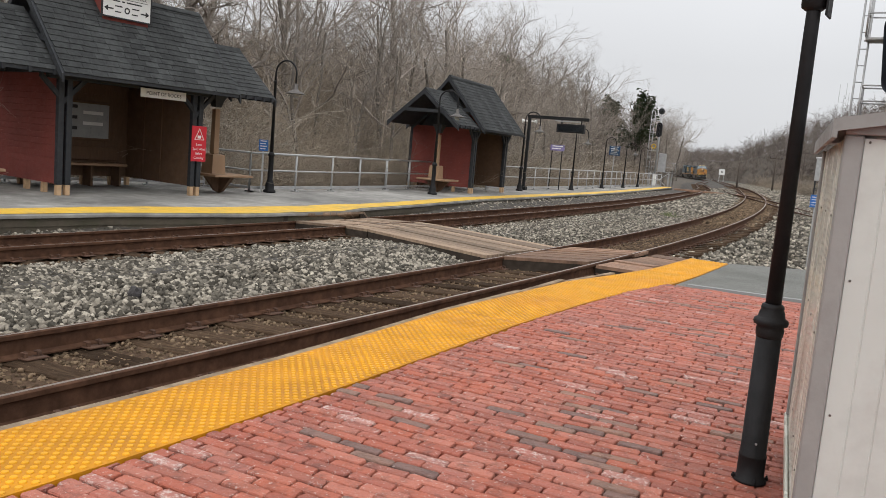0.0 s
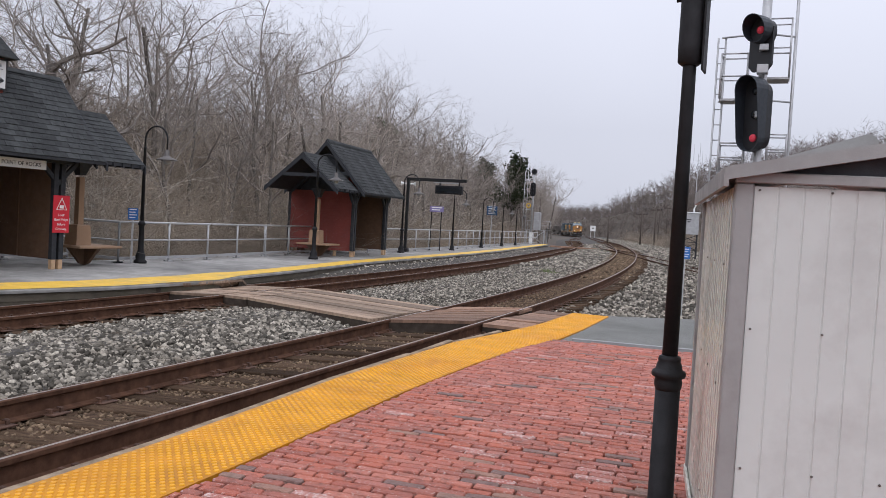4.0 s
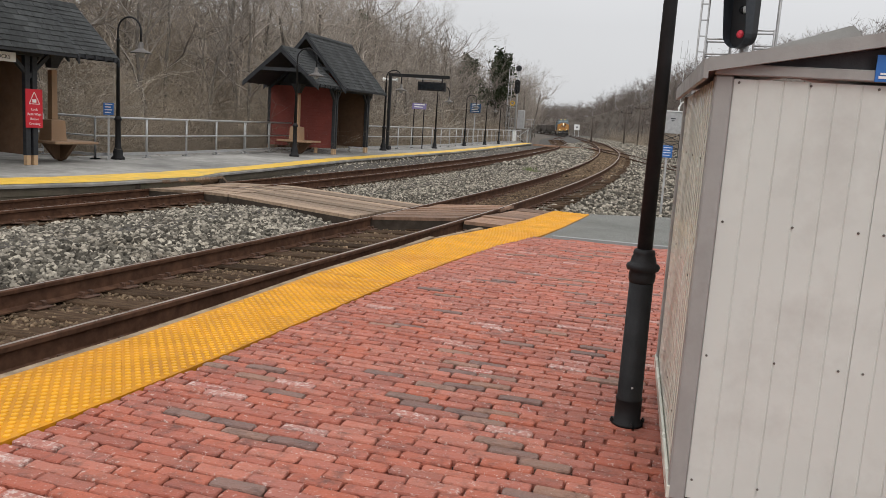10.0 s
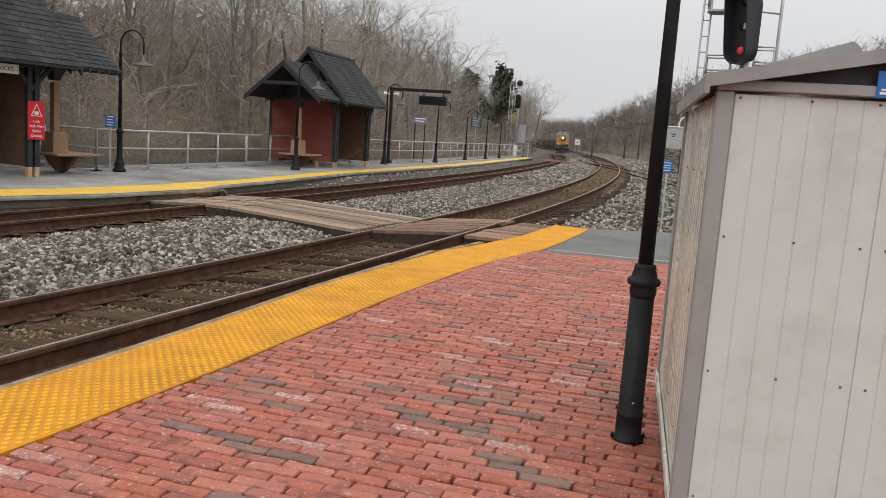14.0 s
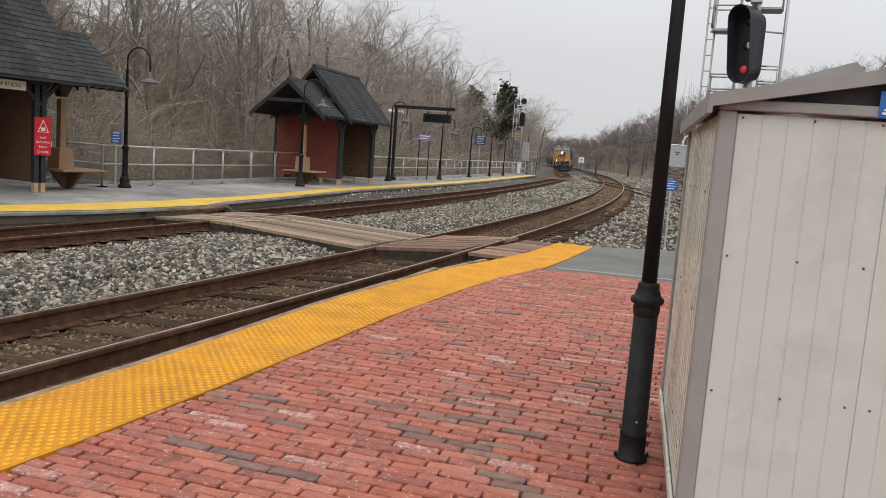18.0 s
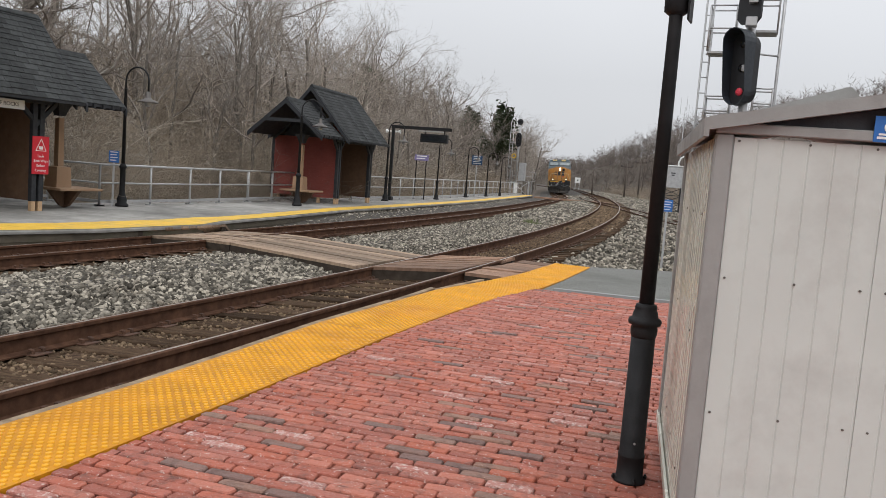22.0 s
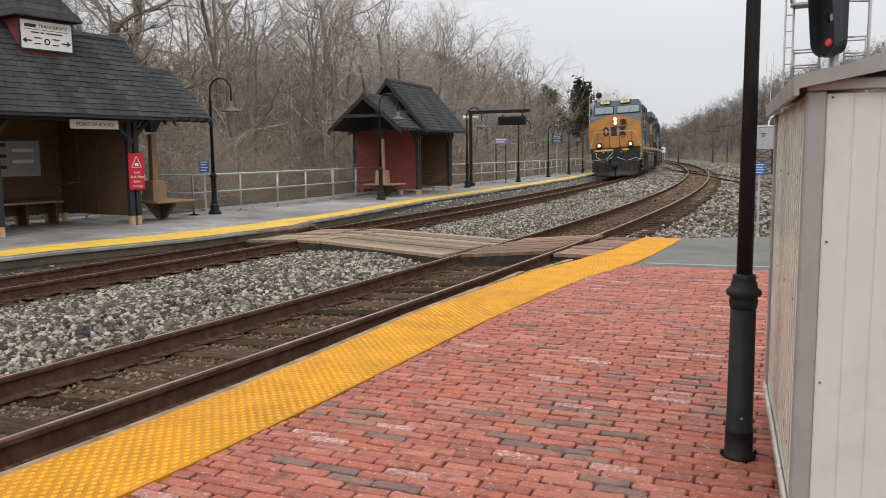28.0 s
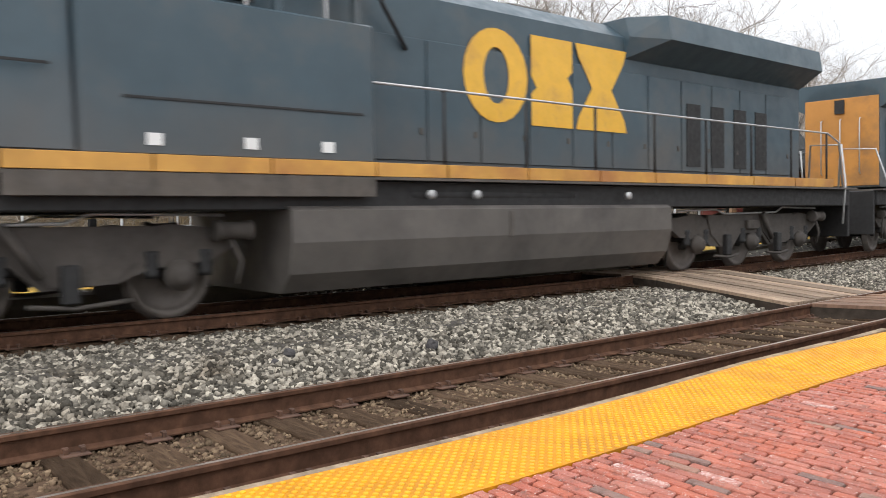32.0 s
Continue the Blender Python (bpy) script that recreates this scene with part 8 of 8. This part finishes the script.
stones("ballast_stones", 90000, between, "ballast", "grey crushed stone lying between the tracks", 0.011, 0.029)
stones("ballast_stones", 13000, between_far, "ballast", "grey crushed stone between the curving tracks", 0.035, 0.07, 14)
stones("ballast_stones", 26000, right_gravel, "ballast", "pale grey crushed stone beside the curve", 0.02, 0.042, 4)
stones("ballast_stones", 30000, yard_gravel, "ballast", "grey crushed stone over the yard beyond the curve", 0.045, 0.085, 15)
stones("ballast_stones", 11000, left_edge, "ballast", "grey crushed stone along the far platform", 0.02, 0.038, 5)
stones("track_stones", 58000, in_track_1, "track_stone", "brown dusty stone between the wooden ties", 0.007, 0.016, 6)
stones("track_stones", 12000, in_track_far, "track_stone", "brown dusty stone between the far ties", 0.022, 0.045, 16)
stones("track_stones", 16000, in_track_2, "track_stone", "brown dusty stone between the wooden ties", 0.016, 0.03, 7)
M["dark_rock"] = mat("dark_rock", (0.055, 0.05, 0.05), 0.9, vary=0.3, scale=12, bump=0.4)
for x, y, z, r in ((-7.03, 4.79, -0.3, 0.085), (-7.46, 3.32, -0.31, 0.075), (-7.2, 3.05, -0.32, 0.05)):
    bm = bmesh.new()
    bmesh.ops.create_icosphere(bm, subdivisions=2, radius=r)
    for v in bm.verts:
        v.co *= 0.85 + 0.4 * noise.noise(v.co * 14 + Vector((x, y, 0)))
    tagged(link("dark_stone", bm, "dark_rock", m=pose(x, y, z)), "single large dark stone on the pale ballast", "stone")

# ---- bricks of the near platform ----


def brick_mesh(seed):
    """A hand-made paver: a wavering outline, straight sides and worn arrises."""
    rng = random.Random(seed)
    L, W = 0.1105 + rng.uniform(-0.003, 0.0005), 0.0322 + rng.uniform(-0.0014, 0.0008)
    r = rng.uniform(0.005, 0.011)
    side = [(-L + r, -W), (-L * 0.35, -W), (L * 0.35, -W), (L - r, -W), (L, -W + r), (L, W - r), (L - r, W), (L * 0.35, W), (-L * 0.35, W), (-L + r, W), (-L, W - r), (-L, -W + r)]
    side = [(x + rng.uniform(-0.003, 0.002), y + rng.uniform(-0.0024, 0.0016)) for x, y in side]
    bm = bmesh.new()
    rings = []
    tilt = [rng.uniform(-0.003, 0.003) for _ in side]
    for inn, z, k in ((0, -0.045, 0), (0, -0.006, 1), (0.0035, 0.0, 1)):
        rings.append([bm.verts.new((x - inn * (1 if x > 0 else -1), y - inn * (1 if y > 0 else -1), z + k * 0.4 * t)) for (x, y), t in zip(side, tilt)])
    for a, b in zip(rings[:-1], rings[1:]):
        for i in range(12):
            bm.faces.new((a[i], a[(i + 1) % 12], b[(i + 1) % 12], b[i]))
    bm.faces.new(rings[2])
    me = bpy.data.meshes.new("brick")
    bm.to_mesh(me)
    bm.free()
    return me


def paving():
    """Running bond, courses turned a little from square to the track."""
    rng = random.Random(12)
    kinds = []
    for i in range(18):
        me = brick_mesh(i)
        me.materials.append(M["brick_grey" if i in (14, 15) else ("brick_chalk" if i in (16, 17) else "brick")])
        kinds.append(me)
    pitch_x, pitch_y, turn = 0.2275, 0.0745, 8.5
    rest = {"brick_rest": ([], []), "brick_grey_rest": ([], []), "brick_chalk_rest": ([], [])}
    c, s = math.cos(radians(turn)), math.sin(radians(turn))
    ox, oy = -2.445, 2.69
    dark = [(0.0, 0.0), (0.235, 0.0), (0.352, -pitch_y)]
    white = [(-2.3, 3.31), (-2.68, 3.05), (-2.9, 2.72)]
    grey_spots = [(-1.7, 3.92), (-1.5, 3.66), (-1.15, 4.95)]
    single = 0
    for row in range(-130, 120):
        b0 = row * pitch_y
        off = (row % 2) * pitch_x / 2 + rng.uniform(-0.025, 0.025) * (0 if row in (0, -1) else 1) + (0.118 if row % 2 else 0) * 0
        for col in range(-26, 44):
            a0 = col * pitch_x + off
            cx, cy = ox + a0 * c - b0 * s, oy + a0 * s + b0 * c
            if not (-5.5 < cy < 11.4 and -3.9 < cx < 5.9):
                continue
            xi = edge(TACT + TACT2, cy, 1) + 0.004
            kerb_y = 10.1 + 0.214 * (cx + 3.1)
            if cy > kerb_y - 0.07:
                continue
            cut = 1.0
            if cx - 0.114 < xi:
                right = cx + 0.112
                if right - xi < 0.012:
                    continue
                cut = (right - xi) / 0.226
                cx = (right + xi) / 2
            patch = noise.noise((cx * 1.1, cy * 1.1, 5.0)) + sum(1.7 * math.exp(-((cx - gx) ** 2 + (cy - gy) ** 2) / 0.14) for gx, gy in grey_spots)
            odds = rng.random()
            if any(abs(a0 - da) < 0.1 and abs(b0 - db) < 0.03 for da, db in dark):
                kd = 14 + col % 2
            elif any(abs(cx - wx) < 0.11 and abs(cy - wy) < 0.037 for wx, wy in white):
                kd = 16
            elif odds < 0.02 + 0.2 * max(0, patch):
                kd = rng.choice((14, 15))
            elif odds > 0.965:
                kd = rng.choice((16, 17))
            else:
                kd = rng.randrange(14)
            z = brick_z(cy)
            slope = math.degrees(math.atan((brick_z(cy + 0.1) - brick_z(cy - 0.1)) / 0.2))
            m = pose(cx + rng.uniform(-0.0015, 0.0015), cy + rng.uniform(-0.001, 0.001), z + rng.uniform(-0.004, 0.004), slope + rng.uniform(-2.2, 2.2), rng.uniform(-0.9, 0.9), turn + rng.uniform(-0.7, 0.7) + (180 if rng.random() < 0.5 else 0))
            if 2.05 < cy < 4.1 and -3.1 < cx < -0.7 and single < 320 and cut == 1.0:
                ob = new("brick", kinds[kd])
                ob.matrix_basis, ob.parent = m, PLATFORM
                single += 1
            else:
                v, f = rest["brick_grey_rest" if kd in (14, 15) else ("brick_chalk_rest" if kd in (16, 17) else "brick_rest")]
                b = len(v)
                v += [tuple(m @ Vector((q.co.x * cut, q.co.y, q.co.z))) for q in kinds[kd].vertices]
                f += [tuple(b + i for i in p.vertices) for p in kinds[kd].polygons]
    for k, (v, f) in rest.items():
        bulk("brick_field", v, f, k, {"brick_rest": "red paving bricks", "brick_grey_rest": "grey paving bricks", "brick_chalk_rest": "chalk-stained paving bricks"}[k], parent=PLATFORM)


paving()

# ---- what moves ----


def rail_pose(y, axle_gap):
    """A car on its two bogies, the first pin 2.35 m behind the origin."""
    a, b = along(near_rail_2, y + 2.35, 0.75, -0.35), along(near_rail_2, y + axle_gap, 0.75, -0.35)
    d = b - a
    a -= d.normalized() * 2.35
    return Matrix.Translation(a) @ Matrix.Rotation(math.atan2(-d.x, d.y), 4, "Z") @ Matrix.Rotation(math.atan2(d.z, math.hypot(d.x, d.y)), 4, "X") @ Matrix.Rotation(-math.asin(0.08 / 1.5), 4, "Y")


FRONT = [(0.0, 300.0), (5.0, 281.0), (9.0, 255.0), (13.0, 218.0), (17.0, 176.5), (20.0, 143.5), (22.0, 121.0), (25.0, 86.5), (28.0, 53.6), (29.0, 40.5), (29.5, 33.1), (30.0, 25.8), (30.5, 18.9), (31.0, 12.05), (31.3, 7.8), (31.6, 3.85), (32.0, -1.85)]


def front(t):
    return float(np.interp(t, [a for a, _ in FRONT], [b for _, b in FRONT]))


def motions():
    ts = [0.5 * k for k in range(65)]
    walk(LEAD, [(t, rail_pose(front(t), 18.0)) for t in ts])
    turned = pose(0, 20.7, 0, 0, 0, 180)
    walk(SECOND, [(t, rail_pose(front(t) + 25.2, 18.0) @ turned) for t in ts])
    for w in LEAD_WHEELS:
        y = w.location.y
        rows = [27.0 + 0.05 * k for k in range(101)]
        turn = [(0.0, 0.0)] + [(t, (front(27.0) - front(t)) / 0.53) for t in rows]
        walk(w, [(t, pose(0, y, 0.53, math.degrees(a))) for t, a in turn])
    for k, car in enumerate(CARS):
        walk(car, [(t, rail_pose(front(t) + 49.8 + 16.0 * k, 13.0)) for t in ts])


motions()
